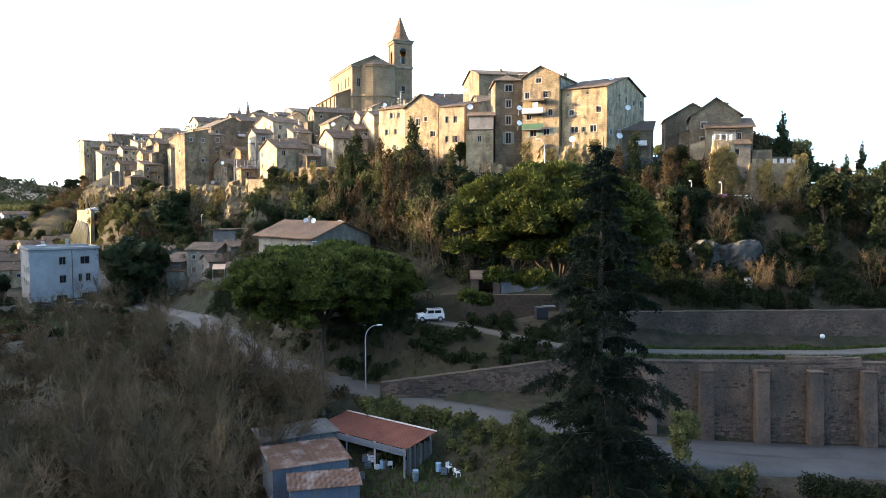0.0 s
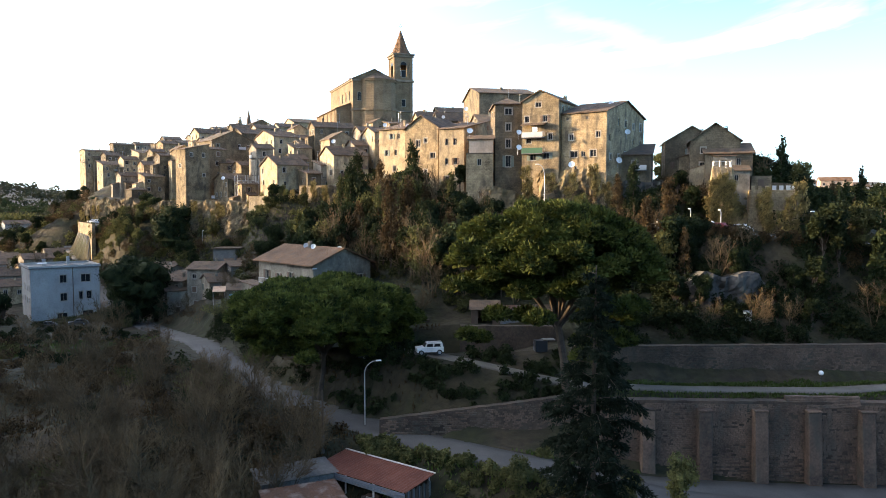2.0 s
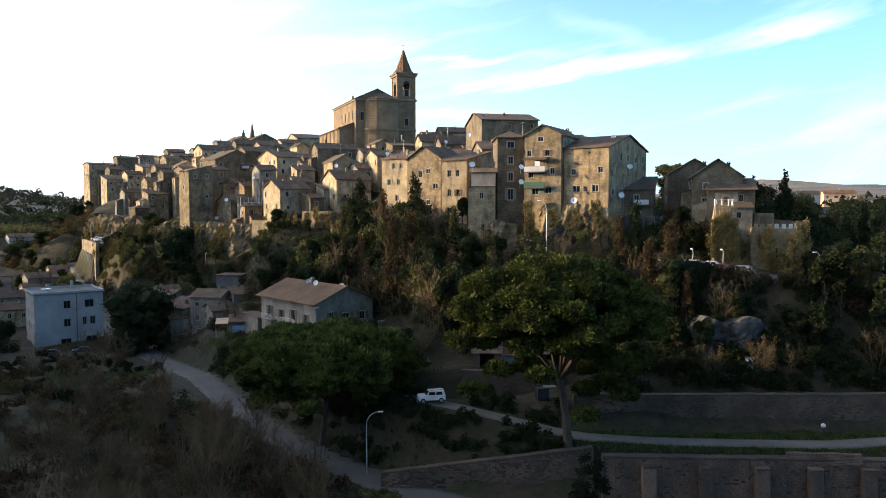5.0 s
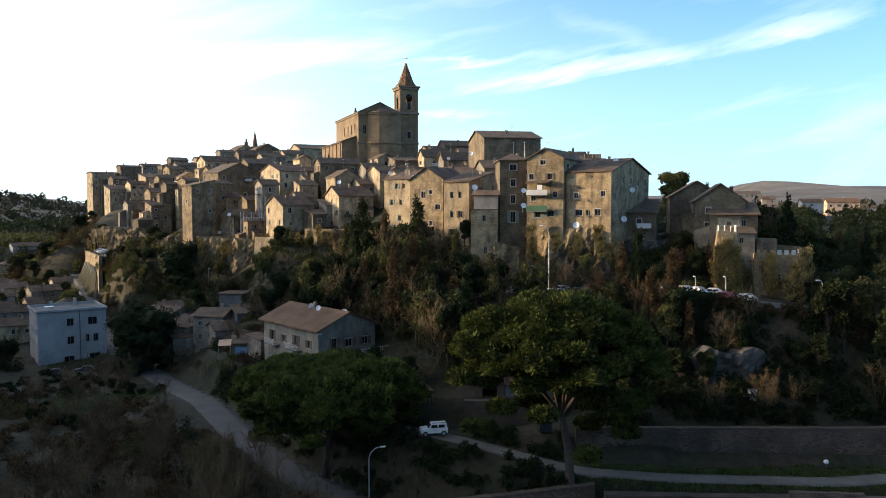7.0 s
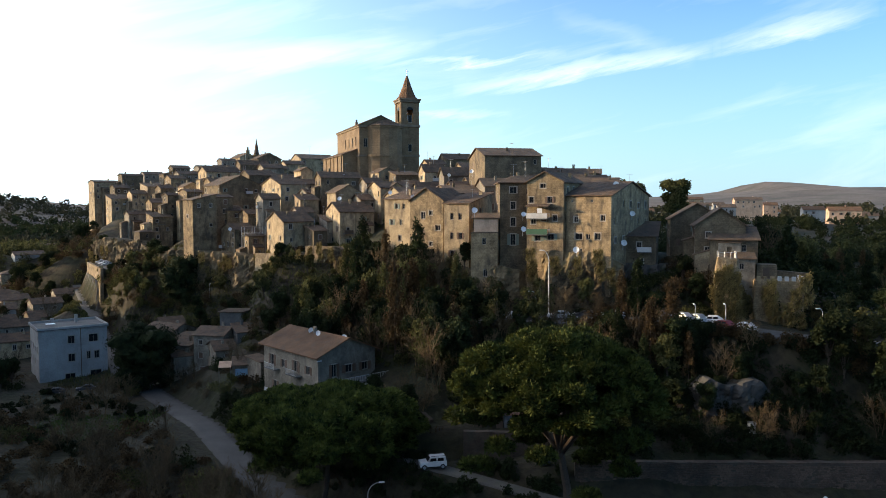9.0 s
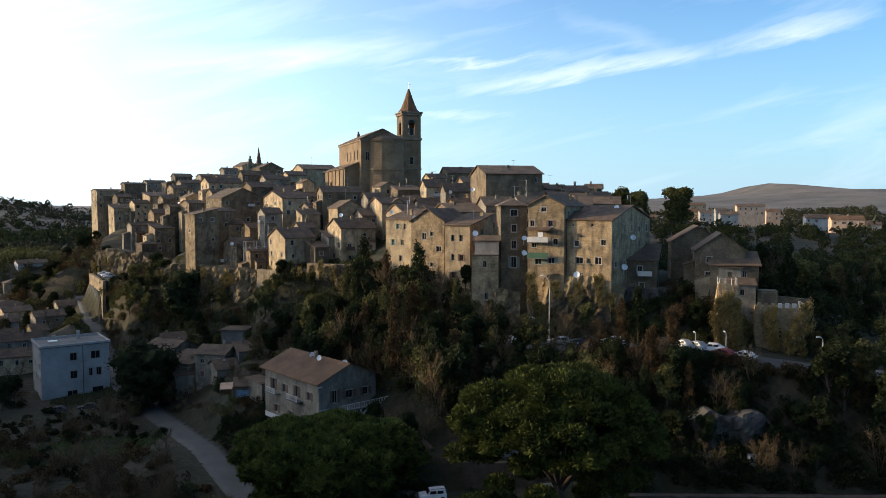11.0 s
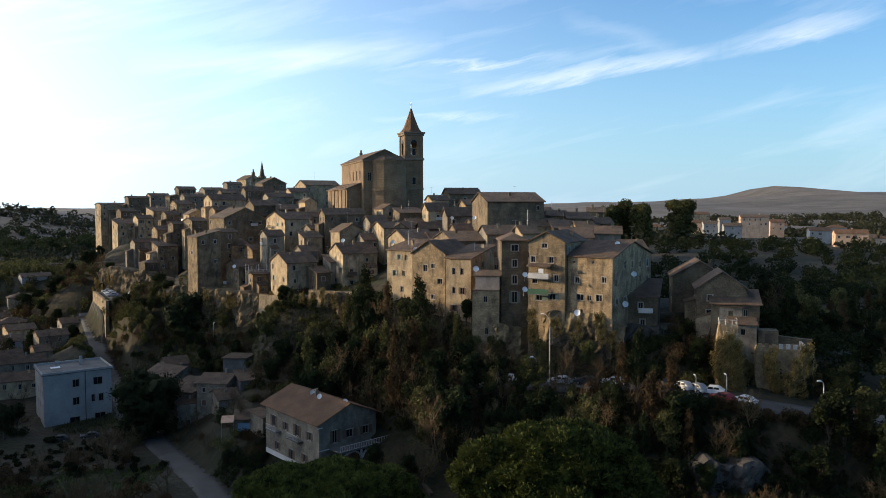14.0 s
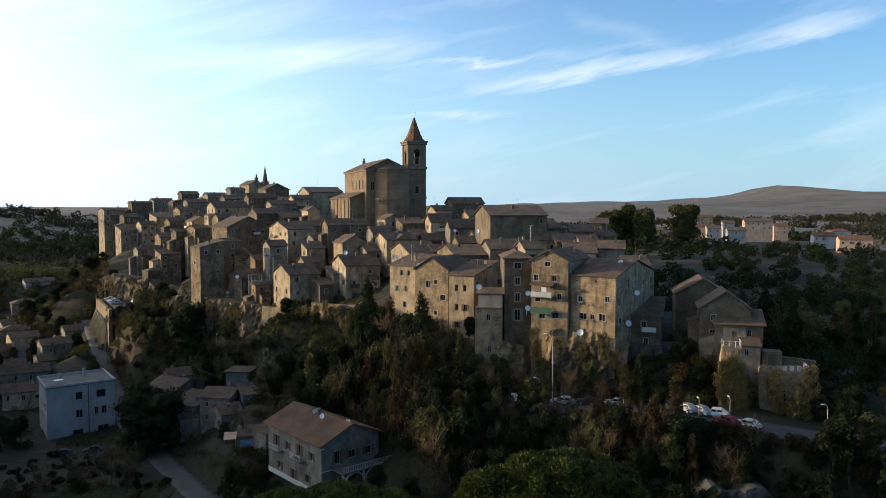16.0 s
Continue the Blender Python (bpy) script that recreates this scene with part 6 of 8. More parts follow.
def round_oak(x, y, h, r, seed, label, leaf=0.4, leaves=L_DARK):
    g = np.random.default_rng(seed)
    runs, lv = limb_tree(g, h, r, 46, None, leaf, 12000, 0.03, 0.85, 0.72)
    o = tree("holm_oak", label, runs, lv, leaves, BARK, 7)
    o.matrix_basis = pose(x, y, ground(x, y) - 0.2)


round_oak(-70.5, 170.5, 15.5, 7.2, 15, "large round dark holm oak by the white block")
for ox, oy, oh, orad, oseed in ((90, 452, 25, 7, 31), (100, 458, 27, 8, 32), (111, 450, 25, 7, 33), (137, 456, 27, 8, 34)):
    round_oak(ox, oy, oh, orad, oseed, "broad evergreen tree on the skyline", 1.1, L_OLIVE)
round_oak(-83.0, 228.0, 12.0, 6.4, 16, "round dark holm oak below the tower house")


# ---- planting ----
BLOCKED = []
for home, w, d, h, roof, rise in HOUSES:
    BLOCKED.append((home.matrix_basis.inverted(), w, d))


def free(x, y, gap):
    """Whether (x, y) lies clear of houses and roads."""
    for inv, w, d in BLOCKED:
        p = inv @ Vector((x, y, 0))
        if -gap < p.x < w + gap and -gap < p.y < d + gap:
            return False
    if -160 < x < 115 and 60 < y < 310:
        for pts, half in ROADS:
            if to_line(pts, x, y)[0] < half + gap * 0.7:
                return False
    return True


CLEAR = []   # places kept open: (x, y, radius)
CLEAR += [(-5, 74, 8), (-13, 68, 7), (0, 99, 5), (9, 110, 6), (-10, 126, 5), (-68, 140, 9), (4, 105, 4), (12, 100, 4), (30, 78, 7), (38, 78, 7), (24, 76, 5), (46, 78, 7), (-2, 69, 4), (8, 81, 4), (14, 78, 4), (-140, 280, 8), (-133, 268, 8), (-127, 256, 8), (-147, 291, 8), (-120, 250, 6)]


def scatter(seed, count, corners, kinds, size, gap=1.2, spacing=1.6, stretch=(0.9, 1.2)):
    """Plants over a four-sided stretch of the plan."""
    rng = random.Random(seed)
    a, b, c, d = [Vector((*p, 0)) for p in corners]
    placed = []
    tries = 0
    while len(placed) < count and tries < count * 12:
        tries += 1
        u, v = rng.random(), rng.random()
        p = (a.lerp(b, u)).lerp(d.lerp(c, u), v)
        if not free(p.x, p.y, gap) or any((p.x - q[0]) ** 2 + (p.y - q[1]) ** 2 < spacing * spacing for q in placed):
            continue
        if any((p.x - q[0]) ** 2 + (p.y - q[1]) ** 2 < q[2] ** 2 for q in CLEAR):
            continue
        kind = rng.choice(kinds)
        n = sum(1 for key in TREES if key[0] == kind)
        k = rng.uniform(*size) * (1.9 if kind == "bush" else 1.0)
        plant(kind, rng.randrange(n), p.x, p.y, k, rng.uniform(0, 360), -0.2, None, rng.uniform(*stretch))
        placed.append((p.x, p.y))


MIX_SLOPE = ("oak", "olive", "slim", "bare", "brown", "slim", "oak", "bare")
MIX_BARE = ("bare", "bare", "bare", "brown", "brown", "bush")
# steep wooded slope under the cliff row
scatter(1, 120, ((-34, 150), (2, 116), (2, 142), (-20, 176)), MIX_SLOPE, (0.75, 1.25), 1.5, 2.2, (1.0, 1.4))
scatter(2, 80, ((0, 118), (36, 108), (34, 118), (2, 132)), MIX_SLOPE, (0.6, 1.0), 1.5, 2.0)
scatter(3, 30, ((2, 137), (30, 130), (30, 133), (0, 147)), ("brown", "bush", "bare", "olive"), (0.5, 0.8), 1.0, 1.8)
scatter(4, 36, ((22, 99), (80, 98), (80, 110), (24, 113)), ("oak", "bare", "oak"), (0.45, 0.75), 1.0, 1.8)
# below the middle terraces
scatter(5, 80, ((-100, 218), (-36, 158), (-26, 182), (-92, 240)), ("bush", "olive", "brown", "oak", "bush"), (0.5, 0.85), 1.5, 2.2)
scatter(6, 70, ((-150, 275), (-98, 228), (-92, 246), (-146, 304)), ("bush", "oak", "olive", "brown"), (0.5, 0.9), 1.5, 2.4)
# scrub of the valley floor
scatter(7, 110, ((-58, 60), (-22, 48), (-12, 92), (-34, 112)), MIX_BARE, (0.65, 1.05), 6.0, 2.2)
scatter(8, 95, ((-110, 95), (-56, 70), (-36, 122), (-74, 168)), MIX_BARE, (0.5, 0.9), 6.0, 2.6)
scatter(9, 22, ((-40, 30), (-8, 26), (-10, 56), (-44, 62)), ("bush", "bare", "brown", "oak"), (0.6, 0.9), 1.5, 2.2)
scatter(11, 70, ((2, 60), (26, 48), (30, 68), (8, 74)), ("bush", "bush", "oak", "olive"), (0.4, 0.7), 1.0, 1.6)
scatter(13, 30, ((-30, 112), (-10, 106), (-2, 118), (-14, 120)), ("bush", "bare", "oak"), (0.4, 0.7), 1.0, 1.6)
# wooded east side
scatter(14, 110, ((62, 100), (130, 130), (190, 300), (66, 170)), ("oak", "oak", "slim", "olive", "bare", "fir"), (0.7, 1.1), 2.0, 3.2)
scatter(17, 20, ((-75, 205), (-40, 186), (-36, 200), (-60, 226)), ("bush", "olive"), (0.35, 0.6), 1.0, 1.8)
scatter(18, 60, ((-200, 330), (-150, 260), (-120, 270), (-180, 370)), ("oak", "bush", "brown"), (0.7, 1.1), 2.0, 3.0)
scatter(19, 36, ((-150, 180), (-100, 160), (-112, 225), (-170, 270)), ("bare", "oak", "bush"), (0.6, 1.0), 2.0, 3.4)
scatter(20, 24, ((30, 131), (47, 127), (60, 148), (34, 140)), ("bush", "oak", "brown", "bush"), (0.4, 0.7), 0.6, 1.8)
scatter(21, 30, ((-75, 165), (-36, 140), (-30, 160), (-66, 190)), ("bush", "bare", "brown", "bush"), (0.4, 0.7), 1.0, 2.0)
scatter(22, 34, ((-210, 300), (-150, 215), (-120, 250), (-190, 345)), ("oak", "brown", "bare"), (0.7, 1.1), 2.0, 3.6)
# single trees: the round dark oak by the white block, firs beside the battlements, the shrub over the cliff
for k, (x, y, s) in enumerate(((64, 142, 1.15), (61, 104, 1.3), (66, 106, 1.2))):
    plant("fir", k % 2, x, y, s, 50 * k)
for k, (x, y, z, s) in enumerate(((-18.5, 172, 24, 0.7), (-15.5, 168, 22, 1.1), (-13, 166, 20, 1.1), (3.4, 148.4, 27, 0.6), (-20, 176, 24, 0.9))):
    plant("oak", k % 3, x, y, s, 64 * k, z=z)
for k, (x, y, s) in enumerate(((14, 122, 0.9), (8, 127, 1.0), (55, 107.5, 1.0), (60, 107, 1.0))):
    plant(("oak", "olive")[k % 2], k % 3, x, y, s, 45 * k)
# larger bare trees on the near valley side
for k, (x, y, s) in enumerate(((-19, 60, 1.25), (-27, 66, 1.35), (-34, 75, 1.35), (-41, 86, 1.3), (-25, 80, 1.15), (-33, 58, 1.2), (-47, 72, 1.25), (-52, 98, 1.2), (-40, 104, 1.1), (-58, 84, 1.2), (-30, 93, 1.1), (-22, 71, 1.1))):
    plant("bare", k % 4, x, y, s, 77 * k)
# creepers on the rock faces, the pillar and the terrace wall
for k in range(130):
    rng_ = random.Random(900 + k)
    x0, y0, x1, y1, z0, z1 = rng_.choice(((-15.5, 167.2, 4.5, 148.7, 20, 25), (15.5, 140.6, 31, 133.6, 21, 27), (46, 129, 62, 126, 18, 22), (-36, 190.6, -17, 177.6, 20, 25), (-100, 242, -52, 212.5, 15, 21), (-100, 242, -52, 212.5, 16, 22), (-150, 304.5, -108, 267.5, 12, 21), (-52, 206.5, -35, 191.5, 20, 24), (45.2, 125.8, 48.6, 125, 18, 26), (52, 126, 59.5, 124, 18, 23)))
    q = rng_.random()
    plant("ivy", 0, x0 + (x1 - x0) * q, y0 + (y1 - y0) * q - 0.9, rng_.uniform(0.5, 0.85), math.degrees(math.atan2(y1 - y0, x1 - x0)), 0, rng_.uniform(z0, z1), rng_.uniform(0.9, 1.5))


def thicket(name, seed, count, corners, size, mat, label, leaf=0.3, per=150, gap=0.4):
    """A mass of low shrubs that nobody could count."""
    rng = random.Random(seed)
    a, b, c, d = [Vector((*p, 0)) for p in corners]
    blobs, tries = [], 0
    while len(blobs) < count and tries < count * 12:
        tries += 1
        u, v = rng.random(), rng.random()
        p = (a.lerp(b, u)).lerp(d.lerp(c, u), v)
        if not free(p.x, p.y, gap) or any((p.x - q[0]) ** 2 + (p.y - q[1]) ** 2 < (q[2] * 0.8) ** 2 for q in CLEAR):
            continue
        s = rng.uniform(*size)
        blobs.append((p.x, p.y, ground(p.x, p.y) + s * 0.55, s, s, s * rng.uniform(0.7, 1.1)))
    lv = leaf_quads(blobs, int(per * 0.75) * len(blobs), leaf * 1.12, np.random.default_rng(seed), 0.4)
    tagged(put(name, mesh_of(name, lv[0], lv[1], mat)), label, "undergrowth", kind="stuff")


thicket("undergrowth", 101, 170, ((-10, 86), (18, 79), (18, 66), (-6, 78)), (0.4, 0.9), L_OLIVE, "green and brown undergrowth below the road")
thicket("undergrowth", 102, 150, ((-14, 90), (16, 88), (16, 98), (-16, 106)), (0.4, 1.0), L_DARK, "dark undergrowth on the terraces")
thicket("undergrowth", 103, 320, ((-62, 50), (-10, 40), (-12, 88), (-40, 122)), (0.5, 1.3), L_BROWN, "dry brown bramble over the valley side", 0.28, 170, 1.2)
thicket("undergrowth", 104, 240, ((-110, 100), (-58, 80), (-44, 122), (-80, 165)), (0.6, 1.4), L_BROWN, "dry brown bramble over the valley side", 0.34, 130, 1.2)
thicket("undergrowth", 105, 200, ((-30, 148), (4, 114), (4, 140), (-18, 172)), (0.6, 1.4), L_OLIVE, "bramble between the trees of the slope", 0.32, 140)
thicket("undergrowth", 106, 120, ((6, 128), (60, 106), (60, 111), (10, 132)), (0.5, 1.1), L_BROWN, "scrub along the edge of the parking road", 0.28, 140, 0.5)
thicket("undergrowth", 107, 220, ((-110, 232), (-40, 160), (-26, 184), (-96, 252)), (0.5, 1.2), L_OLIVE, "scrub on the terraces below the town", 0.32, 120)
thicket("undergrowth", 108, 110, ((20, 99), (82, 97), (82, 108), (22, 112)), (0.6, 1.3), L_DARK, "dark scrub on the bank above the wall", 0.3, 150)
thicket("wooded_slope", 109, 380, ((56, 118), (120, 150), (200, 330), (52, 250)), (1.6, 3.4), L_DARK, "dark evergreen wood on the eastern slope", 0.55, 200, 1.0)
thicket("wooded_slope", 110, 460, ((40, 225), (200, 270), (300, 460), (50, 440)), (1.8, 3.6), L_DARK, "dark evergreen wood behind the town", 0.8, 140, 1.0)
thicket("wooded_slope", 111, 160, ((-230, 330), (-150, 240), (-120, 262), (-185, 372)), (1.2, 2.8), L_OLIVE, "scrubby wood at the west end of the hill", 0.55, 200, 1.0)
thicket("undergrowth", 117, 150, ((-46, 140), (-20, 104), (-8, 108), (-34, 150)), (0.6, 1.4), L_DARK, "dark brush between the road and the grey house", 0.3, 160, 0.8)
thicket("undergrowth", 118, 120, ((-100, 215), (-60, 172), (-44, 178), (-84, 226)), (0.6, 1.3), L_OLIVE, "scrub around the valley houses", 0.32, 140, 0.6)
thicket("undergrowth", 113, 330, ((20, 99), (84, 97), (84, 110), (20, 114)), (0.8, 1.6), L_DARK, "dark brush on the bank above the wall", 0.3, 200, 0.3)
thicket("garden_shrubs", 114, 240, ((-100, 252), (-20, 192), (30, 215), (-90, 330)), (0.5, 1.3), L_OLIVE, "shrubs in the gardens between the houses", 0.3, 110, 0.3)
thicket("wooded_slope", 119, 200, ((-270, 350), (-185, 318), (-178, 400), (-260, 470)), (1.6, 3.4), L_OLIVE, "scrubby wood on the western spur", 0.6, 180, 1.0)
thicket("undergrowth", 120, 200, ((-150, 270), (-112, 225), (-92, 244), (-128, 268)), (0.6, 1.5), L_OLIVE, "scrub around the west terrace", 0.34, 140, 0.6)
thicket("wooded_slope", 115, 160, ((-470, 560), (-330, 520), (-330, 760), (-480, 800)), (4, 8), L_DARK, "dark wood on the western ridge", 1.6, 160, 1.0)
thicket("wooded_slope", 116, 130, ((-300, 430), (-215, 380), (-200, 460), (-290, 520)), (2, 4.5), L_OLIVE, "wood behind the west end of the town", 1.0, 160, 1.0)
thicket("undergrowth", 121, 130, ((-104, 152), (-62, 122), (-56, 148), (-92, 172)), (0.4, 1.0), L_DARK, "dark shrubs round the lawn by the white block", 0.3, 150, 0.6)
thicket("wooded_slope", 112, 120, ((30, 131), (48, 128), (62, 150), (33, 142)), (0.6, 1.5), L_DARK, "dark scrub in the shaded gully", 0.34, 150, 0.2)

# far woods: one mass of crowns over the plain and its ridges
def far_woods():
    g = np.random.default_rng(77)
    blobs = []
    while len(blobs) < 2000:
        a = g.uniform(-0.72, 0.62)
        r = g.uniform(430, 1500)
        x, y = r * math.sin(a), r * math.cos(a)
        if noise.noise((x / 110, y / 110, 2.2)) < 0.0 or (-190 < x < 40 and y < 520) or not free(x, y - 14, 12):
            continue
        s = g.uniform(2.4, 4.6) * (1 + r / 1600)
        blobs.append((x, y, ground(x, y) + s * 0.5, s * 1.1, s * 1.1, s * 0.8))
    v, f = leaf_quads(blobs, 70000, 2.8, g, 0.6)
    tagged(put("far_woods", mesh_of("far_woods", v, f, FAR_WOOD)), "distant mixed woods on the plain", "woods", kind="stuff")


far_woods()


def grass_tufts(name, seed, count, x0, y0, x1, y1, mat, size, label):
    g = np.random.default_rng(seed)
    v, f = [], []
    while len(f) < count:
        x, y = g.uniform(x0, x1), g.uniform(y0, y1)
        if not free(x, y, 0.2):
            continue
        z = ground(x, y)
        a = g.uniform(0, 2 * math.pi)
        s = size * g.uniform(0.5, 1.3)
        b = len(v)
        dx, dy = math.cos(a) * 0.1, math.sin(a) * 0.1
        v += [(x - dx, y - dy, z - 0.05), (x + dx, y + dy, z - 0.05), (x + dx + g.normal() * 0.1, y + dy + g.normal() * 0.1, z + s)]
        f.append((b, b + 1, b + 2))
    tagged(put(name, mesh_of(name, v, f, mat)), label, "grass", kind="stuff")


L_GRASS = leaf_material("grass_blades", (0.03, 0.05, 0.01), (0.08, 0.12, 0.03))
grass_tufts("lawn_grass", 3, 5000, -80, 132, -56, 150, L_GRASS, 0.35, "green lawn by the white block")
grass_tufts("verge_grass", 4, 7000, -8, 60, 22, 82, L_GRASS, 0.4, "rough green grass below the road")
grass_tufts("terrace_grass", 5, 9000, 16, 84, 70, 94, L_GRASS, 0.3, "green grass beside the gravel path")
grass_tufts("slope_grass", 7, 16000, -98, 178, -22, 232, L_OLIVE, 0.7, "rough olive grass on the terraces below the town")
grass_tufts("dry_grass", 6, 12000, -60, 45, 0, 110, L_BROWN, 0.5, "dry brown grass between the shrubs")


# ---- things of the valley ----
def house_called(words):
    return next(item for item in HOUSES if words in item[0].get("label", ""))


def railing(parent, x0, y0, x1, y1, z, h=1.0, mat=METAL, gap=0.35):
    """A rail with its bars, as one part."""
    n = max(2, int(math.hypot(x1 - x0, y1 - y0) / gap))
    runs = [((x0 + (x1 - x0) * k / n, y0 + (y1 - y0) * k / n, z), (x0 + (x1 - x0) * k / n, y0 + (y1 - y0) * k / n, z + h), 0.03, 0.03) for k in range(n + 1)]
    runs += [((x0, y0, z + h), (x1, y1, z + h), 0.045, 0.045), ((x0, y0, z + 0.12), (x1, y1, z + 0.12), 0.03, 0.03)]
    put("railing", tube_mesh("railing", runs, mat, 4), parent)


# the grey house: raised terrace on posts, balconies on its long side
g_house, gw, gd, gh, _, _ = house_called("two-storey grey house")
box_part("balcony_floor", (2.0, -3.4, 4.3, gw + 1.6, -0.02, 4.55), CONCRETE, g_house)
for u in (2.3, 6.4, gw + 1.2):
    box_part("post", (u - 0.16, -3.25, -2.5, u + 0.16, -2.93, 4.3), FRAME_WHITE, g_house, "white plastered post")
for u in (2.5, 6.6):
    v = [(u + 2.0 + r_ * math.cos(math.pi * i / 10), y_, 2.6 + 0.85 * r_ * math.sin(math.pi * i / 10)) for i in range(11) for r_, y_ in ((1.75, -3.2), (2.05, -3.2), (2.05, -2.95), (1.75, -2.95))]
    f = [(4 * i + a, 4 * i + b, 4 * i + 4 + b, 4 * i + 4 + a) for i in range(10) for a, b in ((0, 1), (1, 2), (2, 3), (3, 0))]
    put("arch", mesh_of("arch", v, f, FRAME_WHITE), g_house)
railing(g_house, 2.1, -3.3, gw + 1.5, -3.3, 4.55, 0.95, FRAME_WHITE)
railing(g_house, gw + 1.5, -3.3, gw + 1.5, -0.1, 4.55, 0.95, FRAME_WHITE)
for u0 in (2.0, 9.5):
    box_part("balcony_floor", (-1.25, gd - u0 - 3.6, 4.9, -0.02, gd - u0, 5.08), CONCRETE, g_house)
    railing(g_house, -1.2, gd - u0 - 3.5, -1.2, gd - u0 - 0.1, 5.08, 0.95, FRAME_WHITE)
box_part("stringcourse", (-0.06, -0.06, 4.3, 2.0, 0.0, 4.5), FRAME_WHITE, g_house)
box_part("fascia", (-0.75, -0.86, gh - 0.75, 0.2, -0.8, gh - 0.55), FRAME_WHITE, g_house)
box_part("plinth", (-0.09, 0.0, 0.0, -0.002, gd, 0.9), FRAME_WHITE, g_house)

# balconies of the tall house above the cliff
t_house, tw_, td_, th_, _, _ = house_called("tall tuff house with balconies")
for z, h_, mat, lab in ((th_ - 9.9, 1.0, GREEN_CLOTH, "green cloth hung on the rail"), (th_ - 6.9, 0.95, FRAME_WHITE, "whitewashed parapet")):
    box_part("balcony_floor", (0.4, -1.4, z - 0.18, 4.6, -0.02, z), CONCRETE, t_house)
    box_part("parapet", (0.4, -1.4, z, 4.6, -1.32, z + h_), mat, t_house, lab)
    railing(t_house, 0.42, -1.35, 0.42, -0.1, z, h_)
    railing(t_house, 4.58, -1.35, 4.58, -0.1, z, h_)
bm = bmesh.new()
slab(bm, [(0.2, -1.7, th_ - 4.6), (4.9, -1.7, th_ - 4.6), (4.9, -0.02, th_ - 4.1), (0.2, -0.02, th_ - 4.1)], 0.12)
part("balcony_roof", bm, TILE, t_house)
box_part("laundry", (2.6, -1.43, th_ - 5.9, 3.6, -1.41, th_ - 5.0), WHITE, t_house, "white washing on the line")

# the white block: parapet, roof clutter, downpipe
w_house, ww_, wd_, wh_, _, _ = house_called("white three-storey block")
for b in ((-0.3, -0.3, ww_ + 0.3, -0.05), (-0.3, wd_ + 0.05, ww_ + 0.3, wd_ + 0.3), (-0.3, -0.05, -0.05, wd_ + 0.05), (ww_ + 0.05, -0.05, ww_ + 0.3, wd_ + 0.05)):
    box_part("parapet", (b[0], b[1], wh_ + 0.2, b[2], b[3], wh_ + 0.75), PLASTER_WHITE, w_house)
box_part("chimney", (4, 8, wh_ + 0.2, 4.8, 8.8, wh_ + 2.0), PLASTER_WHITE, w_house)
box_part("chimney", (10, 9.5, wh_ + 0.2, 10.7, 10.2, wh_ + 2.4), PLASTER_WHITE, w_house)
box_part("roof_panel", (2.2, 4.2, wh_ + 0.9, 4.4, 5.4, wh_ + 1.0), WHITE, w_house, "pale tilted roof panel", m=pose(0, 0, 0, 4, 0, 0))
put("downpipe", tube_mesh("downpipe", [((9.6, -0.12, 1.0), (9.6, -0.12, wh_), 0.09, 0.09)], SHUTTER_BROWN), w_house, None, "dark downpipe")


def antenna(x, y, z, h, turn):
    a = thing("tv_antenna", x, y, z, turn, "thin rooftop television aerial", "antenna", "aerials on the roofs")
    put("mast", tube_mesh("mast", [((0, 0, -0.6), (0, 0, h), 0.035, 0.025)], METAL, 4), a)
    runs = [((-0.7, 0, h - 0.15), (0.7, 0, h - 0.15), 0.02, 0.02)]
    runs += [((u, -0.35, h - 0.15), (u, 0.35, h - 0.15), 0.015, 0.015) for u in (-0.65, -0.35, 0.0, 0.3, 0.65)]
    put("crossbars", tube_mesh("crossbars", runs, METAL, 3), a)
    return a


ra = random.Random(21)
for k, (home, w, d, h, roof, rise) in enumerate(HOUSES):
    if home["group"] != "houses of the old town" or ra.random() > 0.6:
        continue
    u, v = ra.uniform(0.15, 0.85) * w, ra.uniform(0.4, 0.8) * d
    p = home.matrix_basis @ Vector((u, v, h + roof_height(w, d, roof, rise, u, v)))
    antenna(p.x, p.y, p.z, ra.uniform(1.8, 4.0), ra.uniform(0, 180))


def dish(x, y, z, turn=20, size=0.5):
    o = thing("satellite_dish", x, y, z, turn, "white satellite dish fixed to a house", "dish", "satellite dishes")
    v, f = [], []
    for j in range(5):
        r_ = size * j / 4
        for i in range(14):
            a = 2 * math.pi * i / 14
            v.append((r_ * math.cos(a), -0.28 * (r_ / size) ** 2 * size, r_ * math.sin(a)))
    for j in range(4):
        for i in range(14):
            f.append((j * 14 + i, j * 14 + (i + 1) % 14, (j + 1) * 14 + (i + 1) % 14, (j + 1) * 14 + i))
    me = mesh_of("bowl", v, f, WHITE, True)
    put("bowl", me, o, pose(0, 0, 0, -20))
    put("arm", tube_mesh("arm", [((0, 0, -size * 0.9), (0, -size * 0.9, 0.0), 0.025, 0.02), ((0, 0.03, 0), (0, 0.5, -0.3), 0.04, 0.04), ((0, 0.5, -0.3), (0, 0.5, -1.3), 0.04, 0.04)], METAL, 5), o)
    return o


